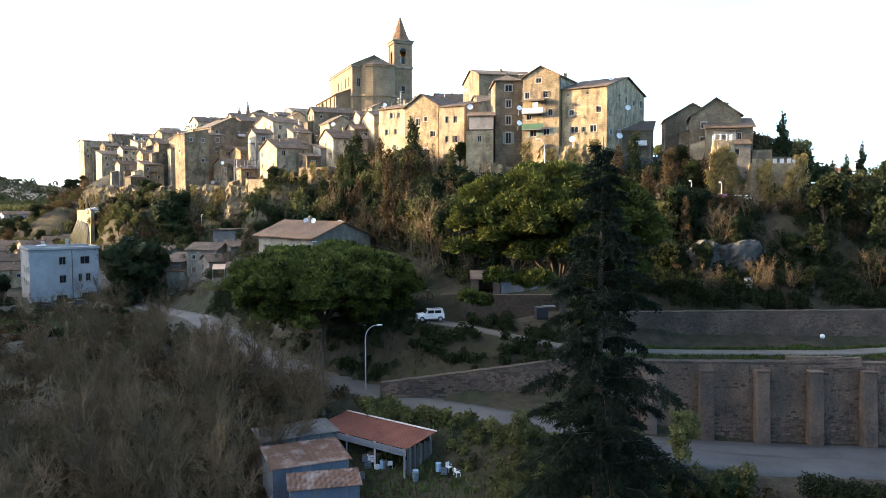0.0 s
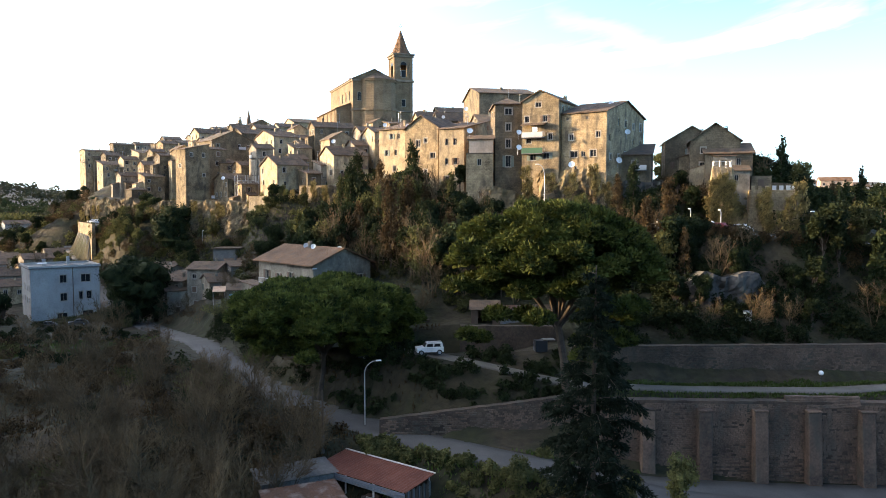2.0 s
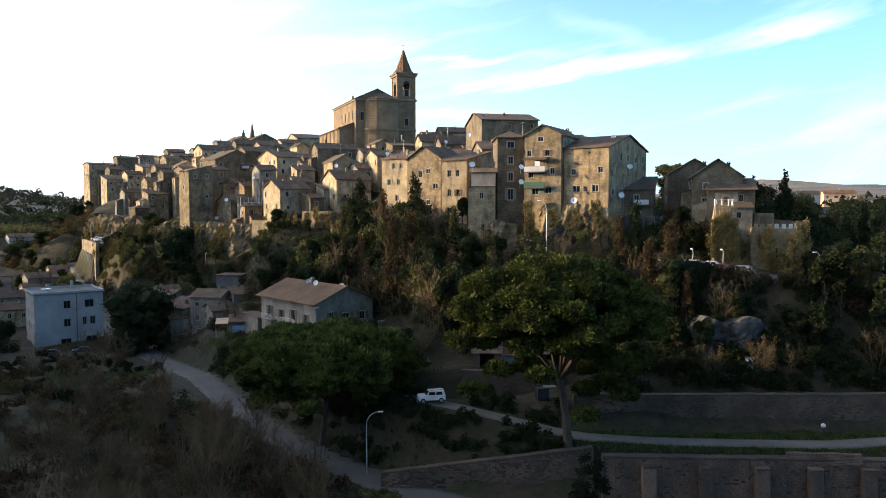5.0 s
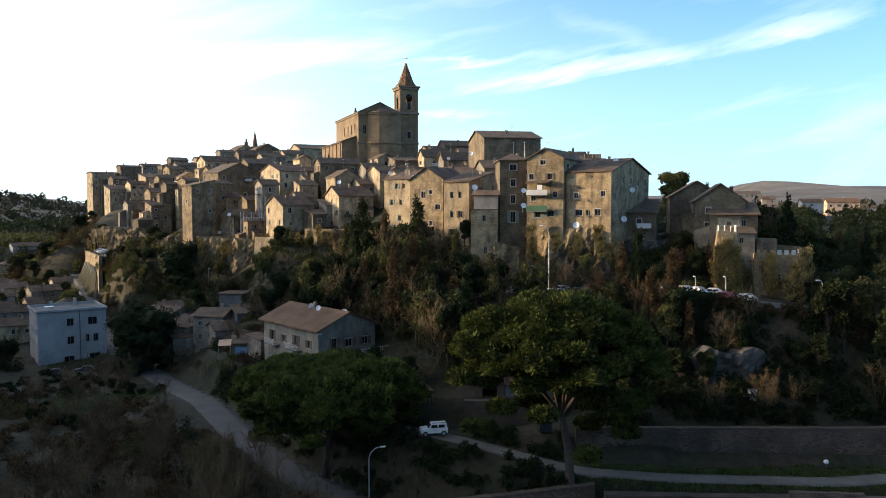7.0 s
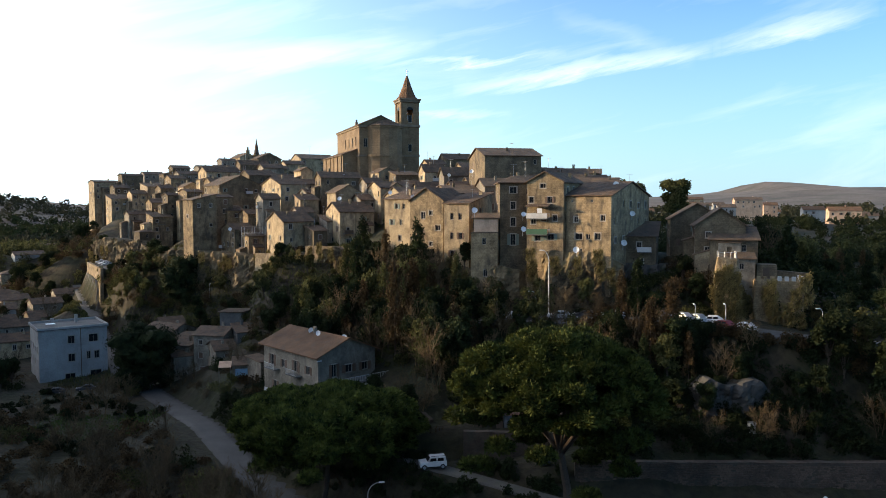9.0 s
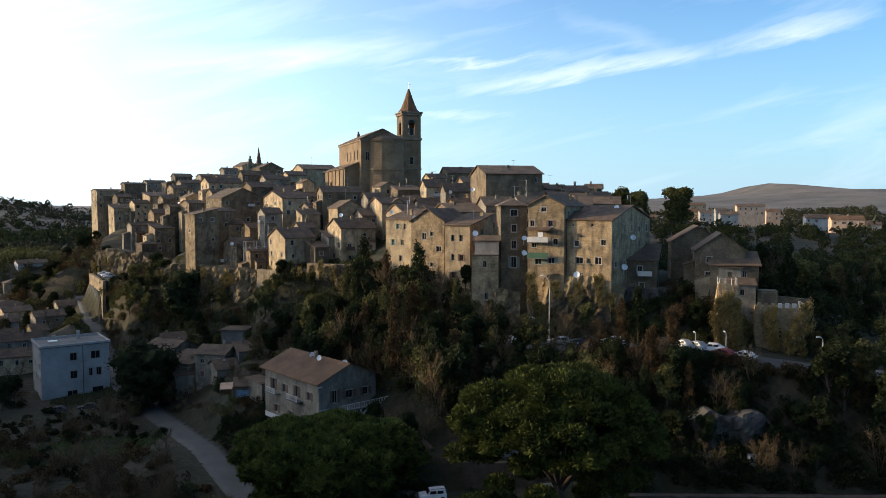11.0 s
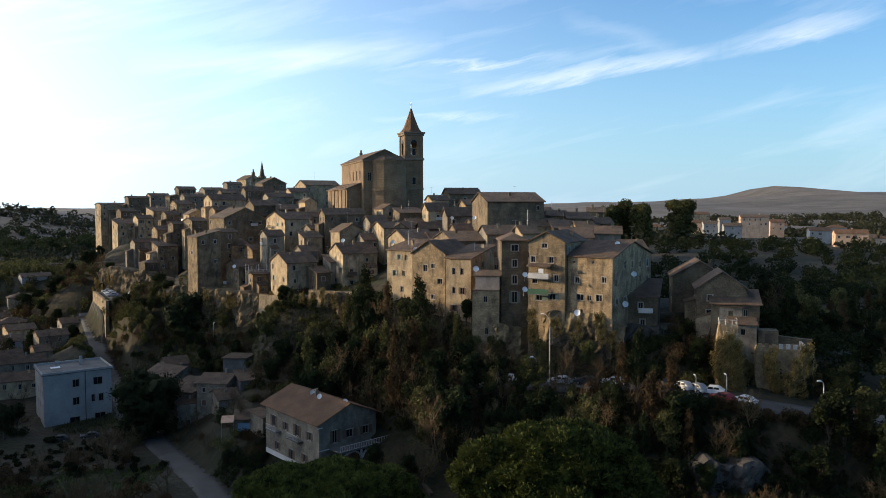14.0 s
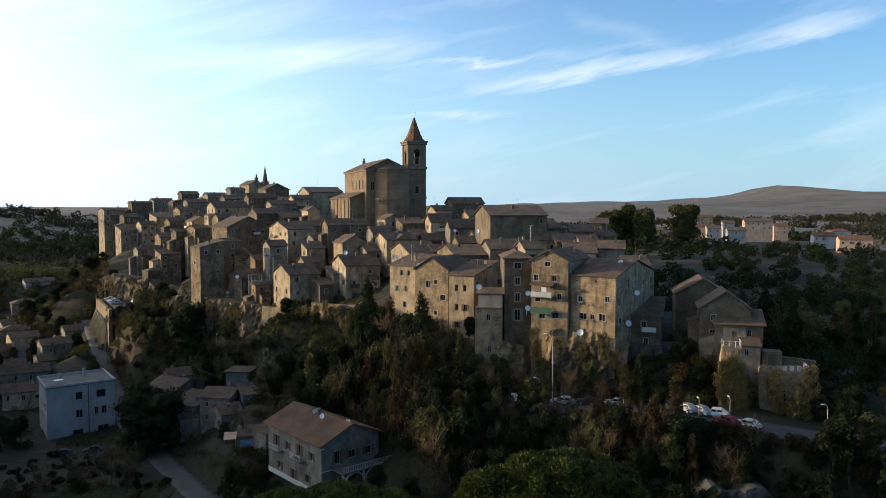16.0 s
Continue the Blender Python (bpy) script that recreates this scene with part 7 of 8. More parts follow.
for k, (x, y, z) in enumerate(((-47.1, 203.0, 24.7), (-24.0, 191.0, 28.7), (5.2, 145.0, 38.2), (14.2, 140.6, 37.5), (14.2, 140.6, 34.7), (23.1, 134.5, 31.2), (31.9, 143.0, 43.2), (34.6, 141, 37.6),
                               (32.6, 139.0, 32.2), (0.0, 201.0, 47.2), (5.7, 186.0, 47.5), (-29.8, 204.0, 41.0), (-13.3, 172.0, 42.1), (-7.6, 163.0, 40.9), (-24.5, 134.0, 16.6), (-22.7, 131.0, 16.7), (-17.8, 128.5, 16.4), (-67.3, 229.0, 31.9))):
    dish(x, y, z, -20 + 9 * (k % 5), 0.48 + 0.05 * (k % 3))


def street_lamp(x, y, z, h, arm, turn, label="grey street lamp with a curved arm"):
    o = thing("street_lamp", x, y, z, turn, label, "lamp")
    put("pole", tube_mesh("pole", [((0, 0, -0.4), (0, 0, h * 0.82), 0.1, 0.07)], METAL), o)
    av, af = [], []
    for k in range(7):
        a = math.pi / 2 * k / 6
        last = (arm * (1 - math.cos(a)), 0.0, h * 0.82 + h * 0.18 * math.sin(a))
        flat_ = Vector((math.sin(a) * arm, 0, math.cos(a) * h * 0.18)).normalized()
        out_ = Vector((flat_.z, 0, -flat_.x))
        av += [Vector(last) + (out_ * math.cos(i * math.pi / 3) + Vector((0, 1, 0)) * math.sin(i * math.pi / 3)) * 0.06 for i in range(6)]
        if k:
            af += [((k - 1) * 6 + i, (k - 1) * 6 + (i + 1) % 6, k * 6 + (i + 1) % 6, k * 6 + i) for i in range(6)]
    put("arm", mesh_of("arm", av, af, METAL), o)
    bm = bmesh.new()
    add_box(bm, last[0] - 0.1, -0.13, last[2] - 0.08, last[0] + 0.6, 0.13, last[2] + 0.1, bevel=0.06)
    part("lamp_head", bm, WHITE, o, "pale lamp head")
    return o


street_lamp(-9.6, 91.4, -3.8, 8.6, 1.5, 10)
street_lamp(18.0, 132.6, 19.4, 11.8, 1.2, 150, "tall street lamp at the foot of the cliff")
street_lamp(15.3, 128.6, 19.0, 5.4, 0.7, 180)
street_lamp(44.9, 120.6, 19.4, 3.8, 0.5, 90)
street_lamp(58.9, 117.6, 18.0, 5.0, 0.5, 180)
street_lamp(-69.5, 215.0, ground(-69.5, 215), 5.0, 0.5, 90)
street_lamp(39.5, 119.0, 19.6, 3.8, 0.5, 90)
glob = thing("globe_lamp", 46.0, 89.6, 1.6, 0, "low park lamp with a white globe", "lamp")
put("pole", tube_mesh("pole", [((0, 0, -0.3), (0, 0, 1.9), 0.06, 0.05)], DARK_PAINT), glob)
bm = bmesh.new()
bmesh.ops.create_icosphere(bm, subdivisions=2, radius=0.3, matrix=Matrix.Translation((0, 0, 2.15)))
part("globe", bm, WHITE, glob, "white glass globe", True)
for x, y in ((-14.9, 85.0), (-13.7, 84.4)):
    p = thing("utility_pole", x, y, ground(x, y), 12, "weathered utility pole on a concrete foot", "pole", "pair of utility poles")
    put("shaft", tube_mesh("shaft", [((0, 0, -0.4), (0, 0, 7.2), 0.15, 0.1)], BARK), p)
    box_part("foot", (-0.2, -0.2, -0.4, 0.2, 0.2, 2.0), CONCRETE, p)


# ---- vehicles ----
def profile_body(bm, pts, half, inset=0.0):
    """A car body: a side outline swept across its width, narrower towards the roof."""
    top = max(p[1] for p in pts)
    rows = []
    for k in (-1, -0.86, 0, 0.86, 1):
        rows.append([bm.verts.new((x, k * half * (1 - inset * max(0, (z - 0.7) / (top - 0.7))), z if abs(k) < 1 else z - 0.06 * (z > 0.6))) for x, z in pts])
    n = len(pts)
    for a, b in zip(rows, rows[1:]):
        for i in range(n):
            j = (i + 1) % n
            bm.faces.new((a[i], a[j], b[j], b[i]))
    bm.faces.new(rows[0][::-1])
    bm.faces.new(rows[-1])


def wheel(parent, x, y, r):
    t = put("wheel", tube_mesh("wheel", [((x, y - 0.11, r), (x, y + 0.11, r), r, r)], RUBBER, 14), parent)
    put("rim", tube_mesh("rim", [((x, y - 0.125, r), (x, y + 0.125, r), r * 0.6, r * 0.6)], METAL, 10), t)


def car(x, y, z, turn, paint, label, boxy=False):
    o = thing("off_road_car" if boxy else "parked_car", x, y, z, turn, label, "car", "" if boxy else "parked cars")
    if boxy:
        body = [(-1.8, 0.42), (-1.82, 1.0), (-0.85, 1.08), (-0.82, 1.08), (1.75, 1.08), (1.78, 0.42)]
        cab = [(-0.82, 1.06), (-0.42, 1.62), (1.6, 1.66), (1.74, 1.06)]
    else:
        body = [(-2.05, 0.32), (-2.1, 0.62), (-1.95, 0.78), (-0.95, 0.9), (1.5, 0.95), (2.0, 0.88), (2.05, 0.35)]
        cab = [(-1.05, 0.88), (-0.3, 1.4), (1.0, 1.44), (1.85, 0.92)]
    bm = bmesh.new()
    profile_body(bm, body, 0.84)
    part("body", bm, paint, o)
    bm = bmesh.new()
    profile_body(bm, cab, 0.78, 0.12)
    part("cabin", bm, paint, o)
    x0, x1, zb, zt = (-0.6, 1.45, 1.12, 1.5) if boxy else (-0.62, 1.3, 0.98, 1.3)
    for s in (-1, 1):
        mid = (x0 + x1) / 2
        for a, b in ((x0 + 0.1, mid - 0.05), (mid + 0.05, x1 - 0.1)):
            v = [(a, s * 0.79, zb), (b, s * 0.79, zb), (b - 0.04, s * 0.735, zt), (a + 0.1, s * 0.735, zt)]
            put("side_window", mesh_of("side_window", v + [(p[0], p[1] - s * 0.03, p[2]) for p in v], [(0, 1, 2, 3), (7, 6, 5, 4), (0, 4, 5, 1), (1, 5, 6, 2), (2, 6, 7, 3), (3, 7, 4, 0)], GLASS), o)
    fx0, fz0, fx1, fz1 = (-0.83, 1.12, -0.5, 1.56) if boxy else (-0.98, 0.95, -0.4, 1.35)
    v = [(fx0 - 0.02, -0.66, fz0), (fx0 - 0.02, 0.66, fz0), (fx1 - 0.02, 0.62, fz1), (fx1 - 0.02, -0.62, fz1)]
    put("windscreen", mesh_of("windscreen", v + [(p[0] + 0.04, p[1], p[2]) for p in v], [(0, 1, 2, 3), (7, 6, 5, 4), (0, 4, 5, 1), (1, 5, 6, 2), (2, 6, 7, 3), (3, 7, 4, 0)], GLASS), o)
    for wx in (-1.25, 1.2):
        for wy in (-0.78, 0.78):
            wheel(o, wx, wy, 0.36 if boxy else 0.31)
    for wy in (-0.55, 0.55):
        bx = -1.83 if boxy else -2.08
        box_part("headlight", (bx, wy - 0.14, 0.68, bx + 0.06, wy + 0.14, 0.84), WHITE, o, "clear headlight", bevel=0.01)
    if boxy:
        put("spare_wheel", tube_mesh("spare_wheel", [((1.78, 0, 1.0), (1.96, 0, 1.0), 0.36, 0.36)], RUBBER, 14), o)
        for wy in (-0.6, 0.6):
            put("roof_rail", tube_mesh("roof_rail", [((-0.3, wy, 1.72), (1.5, wy, 1.74), 0.03, 0.03)], DARK_PAINT, 5), o)
    return o


def on_road(x, y):
    return max(to_line(PARKING, x, y)[1] + 0.13, 0)


car(-1.7, 98.6, 4.2, 12, WHITE, "small boxy white off-road car on the gravel pad", True)
car(-9.5, 101.6, ground(-9.5, 101.6) + 0.02, 8, DARK_PAINT, "dark car parked under the pine")
car(-15.5, 108.5, ground(-15.5, 108.5) + 0.02, 20, SILVER_PAINT, "silver car parked under the pine")
for x, y, turn, paint, lab in ((42.7, 121.2, -24, WHITE, "white car parked below the cliff"), (38.6, 123.2, -60, SILVER_PAINT, "silver car parked below the cliff"), (40.6, 122.3, -60, SILVER_PAINT, "silver car parked below the cliff"),
                               (35.2, 125.0, -55, DARK_PAINT, "dark car parked below the cliff"), (43.2, 117.2, -60, RED_PAINT, "red car parked by the road"),
                               (46.0, 116.2, -50, WHITE, "white car parked by the road"), (14.5, 131.8, -25, DARK_PAINT, "dark car parked below the cliff"), (19.5, 129.6, -22, SILVER_PAINT, "silver car parked below the cliff"),
                               (23.8, 128.4, -22, DARK_PAINT, "dark car parked below the cliff"), (28.2, 127.0, -22, SILVER_PAINT, "grey car parked below the cliff"), (10.4, 134.0, -30, WHITE, "white car parked below the cliff")):
    car(x, y, on_road(x, y), turn, paint, lab)
for x, y, turn, paint, lab in ((-98.0, 222.5, -58, SILVER_PAINT, "silver car on the valley road"), (-84.5, 171.5, 20, DARK_PAINT, "dark car in front of the white block"), (-91.0, 170.0, 15, DARK_PAINT, "dark grey car in front of the white block")):
    car(x, y, ground(x, y) + 0.1, turn, paint, lab)
# car park on the terrace behind the west wall
deck = thing("parking_deck", -141.6, 292.6, 0.0, -57.2, "asphalt parking terrace above the ochre wall", "terrace")
box_part("slab", (0.6, 1.2, 15.4, 36.0, 11.5, 16.6), ASPHALT, deck)
box_part("kerb", (0.0, 11.5, 15.2, 36.0, 12.0, 17.0), TUFF, deck)
for k, (u, v_, turn, paint) in enumerate(((4, 3.2, 90, SILVER_PAINT), (7, 3.2, 90, DARK_PAINT), (10, 3.2, 90, SILVER_PAINT), (13, 3.2, 90, WHITE), (16, 3.2, 90, DARK_PAINT), (19, 3.2, 90, SILVER_PAINT), (12, 9.6, 0, WHITE), (19, 9.6, 0, WHITE), (24, 9.6, 0, SILVER_PAINT))):
    p = deck.matrix_basis @ Vector((u, v_, 16.62))
    car(p.x, p.y, p.z, -57.2 + turn, paint, ("silver" if paint is SILVER_PAINT else "dark" if paint is DARK_PAINT else "white") + " car parked on the west terrace")


# ---- sheds ----
def carport():
    o = thing("carport", -13.6, 80.6, -7.7, -37, "open shed with a red roof and sheet-metal fascia", "shed")
    w, d = 12.4, 4.2
    bm = bmesh.new()
    n = 62
    rows = []
    for j, (y, z) in enumerate(((-0.3, 3.15), (d + 0.3, 3.75))):
        rows.append([bm.verts.new((-0.3 + (w + 0.6) * i / n, y, z + (0.05 if i % 2 else 0.0))) for i in range(n + 1)])
    for i in range(n):
        bm.faces.new((rows[0][i], rows[0][i + 1], rows[1][i + 1], rows[1][i]))
    part("roof_sheet", bm, TILE_RED, o)
    for k in range(3):
        box_part("fascia_board", (-0.3, -0.36 - 0.01 * k, 2.4 + 0.24 * k, w + 0.3, -0.3, 2.62 + 0.24 * k), SHEET, o)
    box_part("ridge_strip", (-0.2, d + 0.25, 3.78, w + 0.4, d + 0.42, 3.9), FRAME_WHITE, o, "pale ridge capping")
    for u in (0.1, 4.2, 8.2, 12.2):
        box_part("post", (u - 0.08, -0.1, -0.2, u + 0.08, 0.08, 3.1), FRAME_WHITE if u == 8.2 else METAL, o)
        box_part("post", (u - 0.08, d - 0.1, -0.2, u + 0.08, d + 0.08, 3.7), METAL, o)
    for k in range(14):
        box_part("plank", (w - 0.02 + 0.03 * (k % 2), 0.15 + k * 0.29, -0.1, w + 0.05 + 0.03 * (k % 2), 0.4 + k * 0.29, 3.2 - 0.4 * (k % 3) / 3), (WOOD_DARK, CONCRETE)[k % 3 == 1], o)
    for k in range(18):
        box_part("plank", (0.2 + k * 0.67, d - 0.02, -0.1, 0.82 + k * 0.67, d + 0.04, 3.4), WOOD_DARK, o)
    return o


carport()


def shed(x, y, z, turn, w, d, h, rise, wall, roofm, label, door=None, front_open=False):
    o = thing("shed", x, y, z, turn, label, "shed")
    for k in range(max(2, int(w / 0.9))):
        n = max(2, int(w / 0.9))
        if front_open and 0 < k < n - 1:
            continue
        box_part("panel", (w * k / n + 0.01, 0, -0.4, w * (k + 1) / n - 0.01, 0.05 + 0.02 * (k % 2), h), wall, o, bevel=0.01)
    for k in range(max(2, int(d / 0.9))):
        n = max(2, int(d / 0.9))
        for u in (0.0, w - 0.06):
            box_part("panel", (u, 0.08 + (d - 0.08) * k / n + 0.01, -0.4, u + 0.06, 0.08 + (d - 0.08) * (k + 1) / n - 0.01, h + rise * (k + 0.5) / n - 0.05), wall, o, bevel=0.01)
    box_part("back_wall", (0.06, d - 0.06, -0.4, w - 0.06, d, h + rise - 0.05), wall, o)
    n = 30
    bm = bmesh.new()
    rows = [[bm.verts.new((-0.25 + (w + 0.5) * i / n, y_, z_ + (0.04 if i % 2 else 0))) for i in range(n + 1)] for y_, z_ in ((-0.3, h + 0.02), (d + 0.2, h + rise + 0.04), (d + 0.2, h + rise), (-0.3, h - 0.02))]
    for a, b in zip(rows, rows[1:]):
        for i in range(n):
            bm.faces.new((a[i], a[i + 1], b[i + 1], b[i]))
    part("roof_sheet", bm, roofm, o)
    if door:
        box_part("door", (door, -0.05, -0.2, door + 0.9, -0.005, min(1.95, h - 0.15)), WOOD_DARK, o, "dark shed door")
    return o


shed(-15.9, 68.2, -7.9, 24, 7.4, 5.2, 3.0, 0.5, SHEET, RUST, "blue-grey sheet shed with a rusty roof", 5.2)
shed(-13.6, 64.9, -8.0, 14, 6.2, 2.6, 2.4, 0.5, SHEET, RUST, "low pale blue shed with a rusted sheet roof")
shed(-18.4, 75.0, -7.8, 28, 8.0, 4.2, 3.3, 0.2, CONCRETE, CONCRETE, "grey lean-to with a flat slab roof")
shed(4.2, 109.0, 6.4, -2, 4.2, 3.6, 2.3, 0.9, WOOD_DARK, TILE, "dark open garden shed above the wall", None, True)
shed(8.5, 109.0, 6.4, -2, 5.4, 3.6, 2.0, 0.4, SHEET, RUST, "pale blue garden garage with a sheet roof", 3.4)
shed(13.9, 109.4, 6.4, -2, 3.4, 3.2, 2.1, 0.4, WOOD_DARK, TILE, "dark tool shed with an open front", None, True)
bg = thing("blue_garage", -44.0, 150.8, 3.2, 12, "small garage with a pale blue shutter", "garage")
bm = bmesh.new()
add_box(bm, 0, 0.1, -1, 5.2, 5.0, 3.4, bevel=0.03)
part("wall", bm, PLASTER_GREY, bg)
for k in range(8):
    box_part("shutter_slat", (0.6, 0.02, 0.1 + k * 0.32, 4.2, 0.1, 0.4 + k * 0.32), BLUE_PAINT, bg, bevel=0.01)
bm = bmesh.new()
slab(bm, [(-0.4, -0.5, 3.5), (5.6, -0.5, 3.5), (5.6, 5.3, 4.3), (-0.4, 5.3, 4.3)], 0.15)
part("roof", bm, TILE, bg)
bm = bmesh.new()
slab(bm, [(-2.6, -1.6, 3.4), (-0.1, -1.6, 3.4), (-0.1, 0.8, 4.2), (-2.6, 0.8, 4.2)], 0.06)
part("awning", bm, PLASTER_PINK, bg, "faded pink awning")
for u in (-2.5, -0.2):
    box_part("awning_post", (u, -1.55, -0.5, u + 0.07, -1.48, 3.35), METAL, bg)


# clutter round the sheds
def plastic_chair(x, y, z, turn):
    o = thing("plastic_chair", x, y, z, turn, "white plastic garden chair", "chair", "garden chairs")
    for a, b in ((-0.22, -0.22), (0.22, -0.22), (-0.22, 0.22), (0.22, 0.22)):
        put("leg", tube_mesh("leg", [((a * 1.1, b * 1.1, 0), (a, b, 0.42), 0.025, 0.025)], WHITE, 5), o)
    box_part("seat", (-0.25, -0.25, 0.42, 0.25, 0.25, 0.46), WHITE, o, bevel=0.015)
    box_part("backrest", (-0.25, 0.23, 0.46, 0.25, 0.27, 0.9), WHITE, o, bevel=0.015)
    for u in (-0.25, 0.22):
        box_part("armrest", (u, -0.22, 0.64, u + 0.04, 0.24, 0.67), WHITE, o, bevel=0.01)
    return o


def crate(x, y, turn, size, mat, label):
    o = thing("crate", x, y, ground(x, y) + 0.02, turn, label, "crate", "clutter by the sheds")
    s, t = size, 0.04
    for k in range(3):
        z = 0.04 + k * s * 0.32
        for b in ((-s / 2, -s / 2, s / 2, -s / 2 + t), (-s / 2, s / 2 - t, s / 2, s / 2), (-s / 2, -s / 2 + t, -s / 2 + t, s / 2 - t), (s / 2 - t, -s / 2 + t, s / 2, s / 2 - t)):
            box_part("slat", (b[0], b[1], z, b[2], b[3], z + s * 0.26), mat, o, bevel=0.005)
    box_part("bottom", (-s / 2 + t, -s / 2 + t, 0, s / 2 - t, s / 2 - t, 0.04), mat, o)


def drum(x, y, mat, label, r=0.29, h=0.85):
    o = thing("drum", x, y, ground(x, y), 0, label, "drum", "clutter by the sheds")
    put("shell", tube_mesh("shell", [((0, 0, 0), (0, 0, h), r, r)], mat, 14), o)
    for z in (0.02, h * 0.35, h * 0.66, h - 0.05):
        put("hoop", tube_mesh("hoop", [((0, 0, z), (0, 0, z + 0.04), r * 1.04, r * 1.04)], mat, 14), o)


for k, (x, y) in enumerate(((0.6, 73.6), (1.4, 72.6), (-5.5, 75.2))):
    plastic_chair(x, y, ground(x, y), 40 + 80 * k)
rk = random.Random(5)
for k in range(9):
    x, y = rk.uniform(-9.5, 1.5), rk.uniform(71.5, 76.5)
    crate(x, y, rk.uniform(0, 90), rk.uniform(0.4, 0.8), rk.choice((WOOD_DARK, SHEET, RUST, WHITE, CONCRETE)), "old crate in the shed yard")
for k in range(6):
    x, y = rk.uniform(-9, 0), rk.uniform(72, 76)
    drum(x, y, rk.choice((SHEET, RUST, WHITE, BLUE_PAINT)), "old metal drum in the shed yard")
tb = thing("work_table", -7.2, 76.4, ground(-7.2, 76.4), -30, "rough wooden work table under the carport", "table")
box_part("tabletop", (-0.8, -0.4, 0.72, 0.8, 0.4, 0.78), WOOD_DARK, tb)
for a, b in ((-0.7, -0.32), (0.7, -0.32), (-0.7, 0.32), (0.7, 0.32)):
    box_part("leg", (a - 0.04, b - 0.04, 0, a + 0.04, b + 0.04, 0.72), WOOD_DARK, tb)
wb = thing("white_cabinet", 41.8, 101.6, ground(41.8, 101.6) - 0.1, 8, "white metal service cabinet on the bank", "cabinet")
box_part("body", (-0.5, -0.3, 0, 0.5, 0.3, 1.5), WHITE, wb)
box_part("lid", (-0.55, -0.35, 1.5, 0.55, 0.35, 1.6), METAL, wb)
box_part("door", (-0.42, -0.34, 0.15, 0.42, -0.305, 1.4), FRAME_WHITE, wb)
bin_ = thing("dark_bin", 13.2, 99.4, ground(13.2, 99.4), 10, "dark roadside bin with a pale lid", "bin")
box_part("body", (-0.8, -0.6, 0, 0.8, 0.6, 1.5), DARK_PAINT, bin_)
box_part("lid", (0.2, -0.65, 1.5, 1.9, 0.65, 1.62), CONCRETE, bin_, "pale lid")
pg = thing("pergola", -62.0, 225.5, ground(-60, 224) - 0.3, 30, "white railed roof terrace with a pergola", "pergola")
top_ = 33.0 - ground(-60, 224)
for u in (0, 3.2, 6.4):
    for v_ in (0, 3.0):
        box_part("post", (u - 0.08, v_ - 0.08, 0, u + 0.08, v_ + 0.08, top_), FRAME_WHITE, pg)
for k in range(8):
    box_part("beam", (k * 0.9 - 0.05, -0.3, top_, k * 0.9 + 0.05, 3.3, top_ + 0.12), WOOD_DARK, pg)
railing(pg, 0, -0.1, 6.4, -0.1, top_ - 2.6, 1.0, FRAME_WHITE)
box_part("terrace_floor", (-0.2, -0.2, top_ - 2.8, 6.6, 3.2, top_ - 2.6), CONCRETE, pg)


def hedge(x, y, z, turn, length, label):
    o = thing("hedge", x, y, z, turn, label, "hedge")
    g = np.random.default_rng(int(abs(x) * 10))
    n = int(length / 0.8)
    blobs = [(k * 0.8 + 0.2 * g.normal(), 0.25 * g.normal(), 1.1 + 0.15 * g.normal(), 0.9, 1.1, 1.2) for k in range(n)]
    lv = leaf_quads(blobs, n * 420, 0.2, g, 0.55)
    put("foliage", mesh_of("foliage", lv[0], lv[1], L_DARK), o)
    put("stems", tube_mesh("stems", [((k * 0.8, 0, -0.4), (k * 0.8, 0, 1.2), 0.05, 0.02) for k in range(n)], TWIG, 5), o)


hedge(31.0, 62.0, -5.4, -20, 9.0, "dark clipped hedge beside the forecourt")
hedge(32.5, 59.8, -5.2, -20, 9.0, "dark clipped hedge beside the forecourt")
lw = rubble_wall("low_garden_wall", 33.5, 58.2, 44.0, 55.0, -9.0, -3.9, 0.8, "low tan garden wall behind the hedge", mat=PLASTER)
kerb = rubble_wall("parapet_wall", 38.5, 82.6, 46.5, 82.0, 1.6, 2.75, 0.5, "low stone parapet on the retaining wall", mat=WALL_STONE)


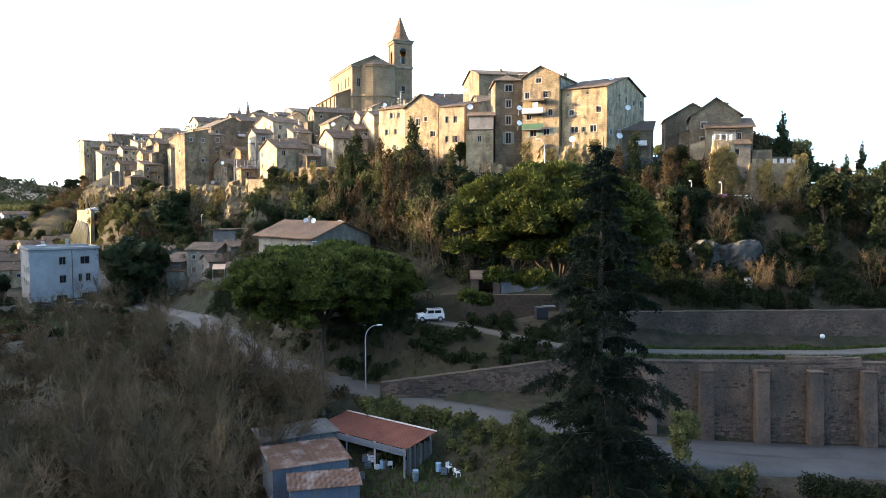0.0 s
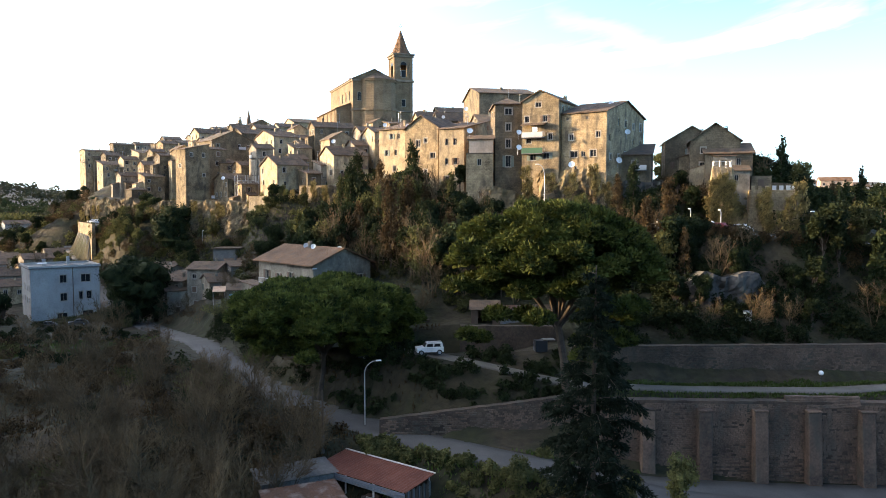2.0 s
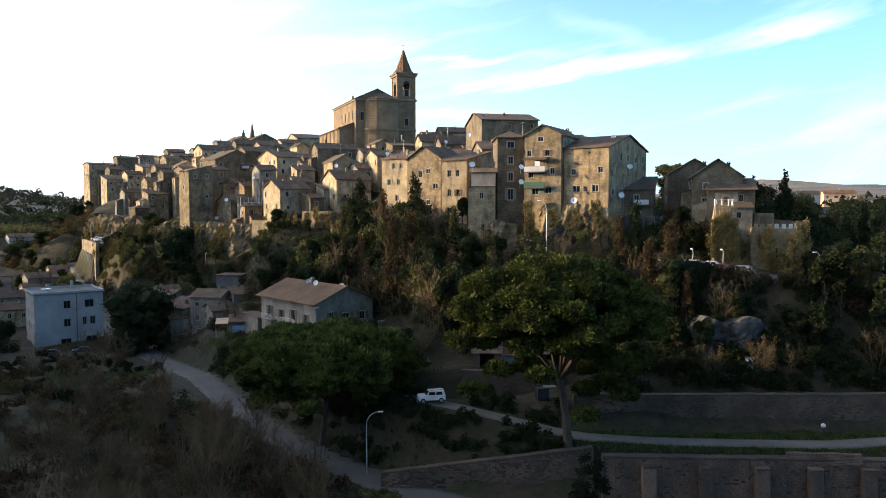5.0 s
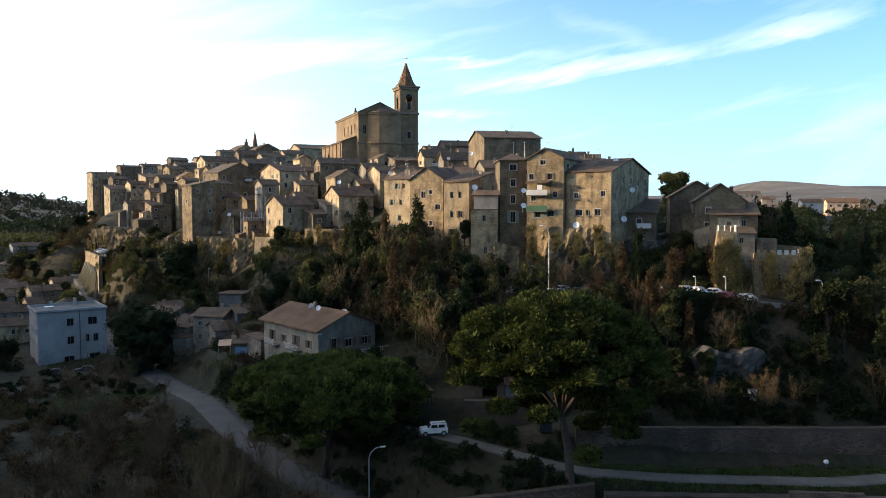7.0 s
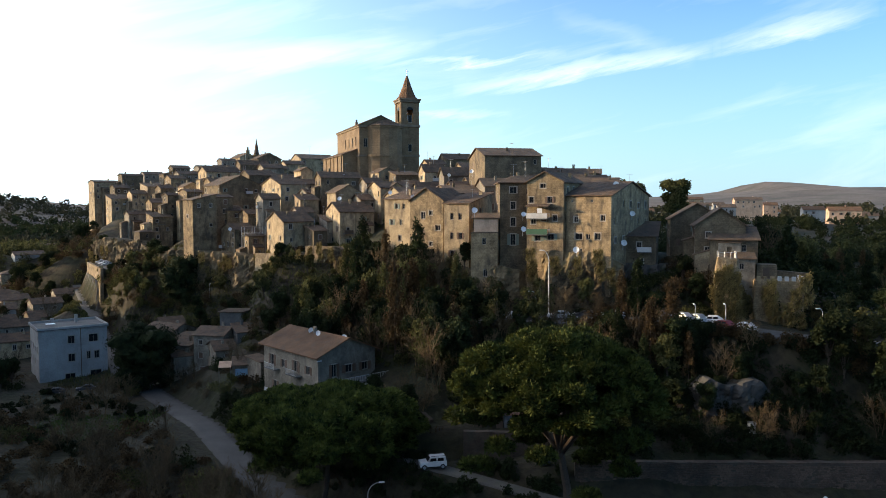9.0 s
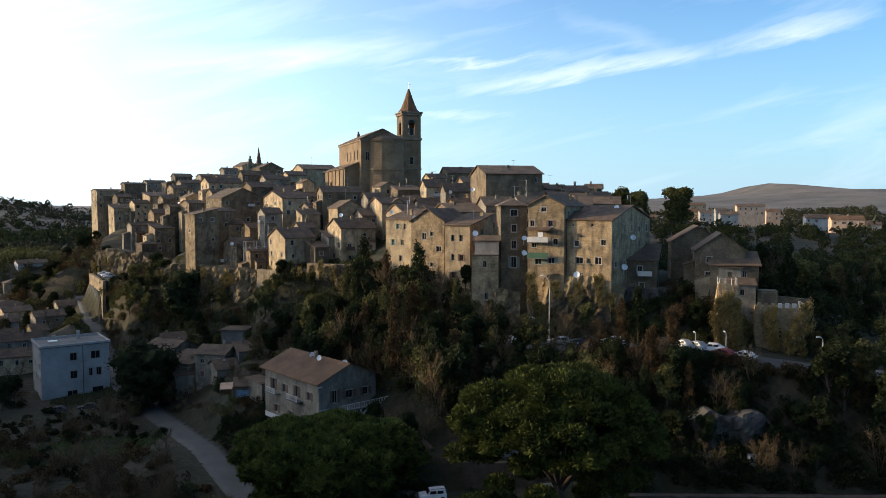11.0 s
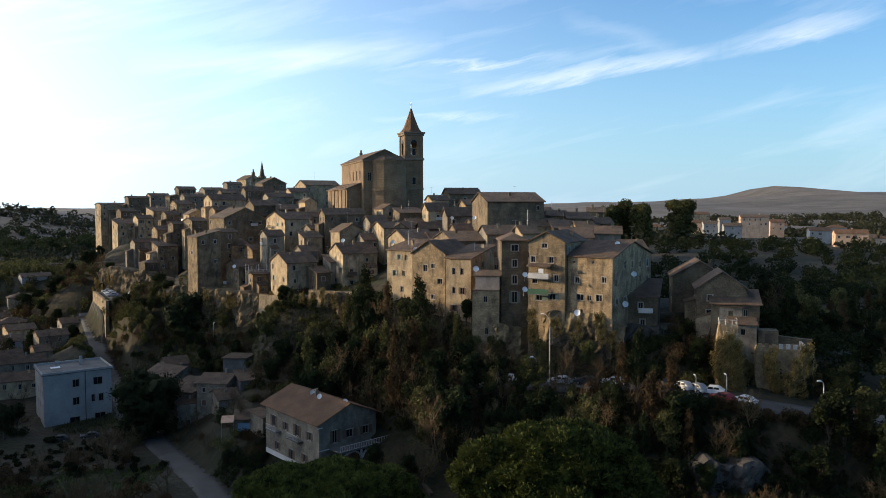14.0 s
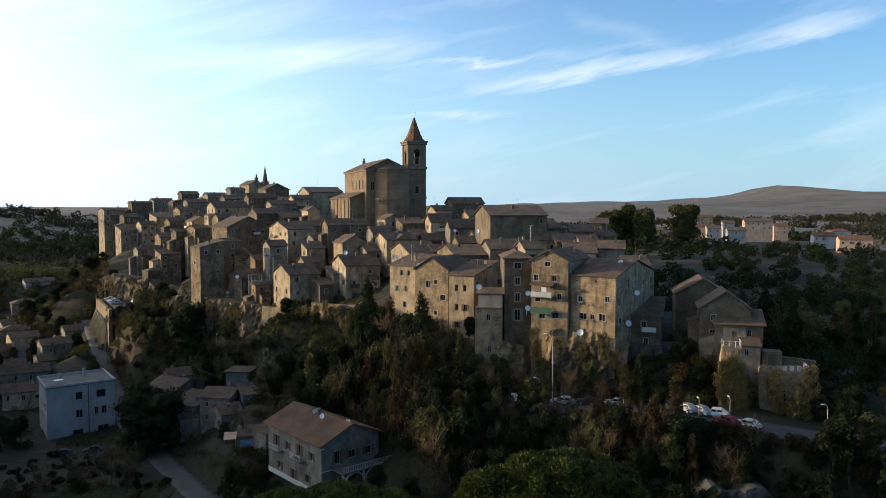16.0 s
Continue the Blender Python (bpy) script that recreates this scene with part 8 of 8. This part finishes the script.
# ---- stones of the retaining walls, last ----
STONES = []
for k in range(6):
    rs = random.Random(300 + k)
    bm = bmesh.new()
    add_box(bm, -0.24, -0.03, -0.105, 0.24, 0.1, 0.105)
    for vv in bm.verts:
        vv.co += Vector((rs.uniform(-0.03, 0.03), rs.uniform(-0.035, 0.02), rs.uniform(-0.018, 0.018)))
    me = bpy.data.meshes.new("stone")
    bm.to_mesh(me)
    bm.free()
    me.materials.append(WALL_STONE)
    STONES.append(me)
rs = random.Random(44)
single, joined_v, joined_f = 0, [], []
JOINED_UP = ([], [])


def lay(me, x, y, z, lists):
    b = len(lists[0])
    lists[0].extend([(v.co.x + x, v.co.y + y, v.co.z + z) for v in me.vertices])
    lists[1].extend([tuple(b + i for i in p.vertices) for p in me.polygons])


low = (joined_v, joined_f)
for row in range(40):
    z = -7.0 + row * 0.225
    x = 18.6 + 0.25 * (row % 2)
    while x < 77:
        if rs.random() < 0.93:
            y = 83.0 - (x - 18) * 0.04 - 0.4 * (1 - (z + 9.5) / 11.7) - 0.02
            if single < 300 and 30.5 < x < 46 and (row % 2 == 0 or x > 36):
                put("stone", rs.choice(STONES), WALL_LOW, pose(x, y, z))
                single += 1
            else:
                lay(rs.choice(STONES), x, y, z, low)
        x += 0.5 + 0.05 * rs.random()
up_ = ([], [])
for row in range(21):
    z = 1.0 + row * 0.225
    x = 17.6 + 0.25 * (row % 2)
    while x < 79:
        if rs.random() < 0.35 + 0.028 * row:
            y = 97.0 - (x - 17) * 0.038 - 0.4 * (1 - z / 6) - 0.02
            lay(rs.choice(STONES), x, y, z, up_)
        x += 0.5 + 0.05 * rs.random()
mid_ = ([], [])
for row in range(26):
    z = -4.2 + row * 0.225
    x = -7 + 0.25 * (row % 2)
    while x < 17.2:
        if rs.random() < 0.6 and z < -1.9 + (x + 7.5) / 25 * 3.6:
            y = 88.0 - (x + 7.5) * 0.06 - 0.4 * (1 - (z + 5.5) / 6) - 0.02
            lay(rs.choice(STONES), x, y, z, mid_)
        x += 0.5 + 0.05 * rs.random()
for lists, wall in ((low, WALL_LOW), (up_, WALL_UP), (mid_, WALL_MID)):
    tagged(put("stones", mesh_of("stones", lists[0], lists[1], WALL_STONE), wall), kind="stuff")
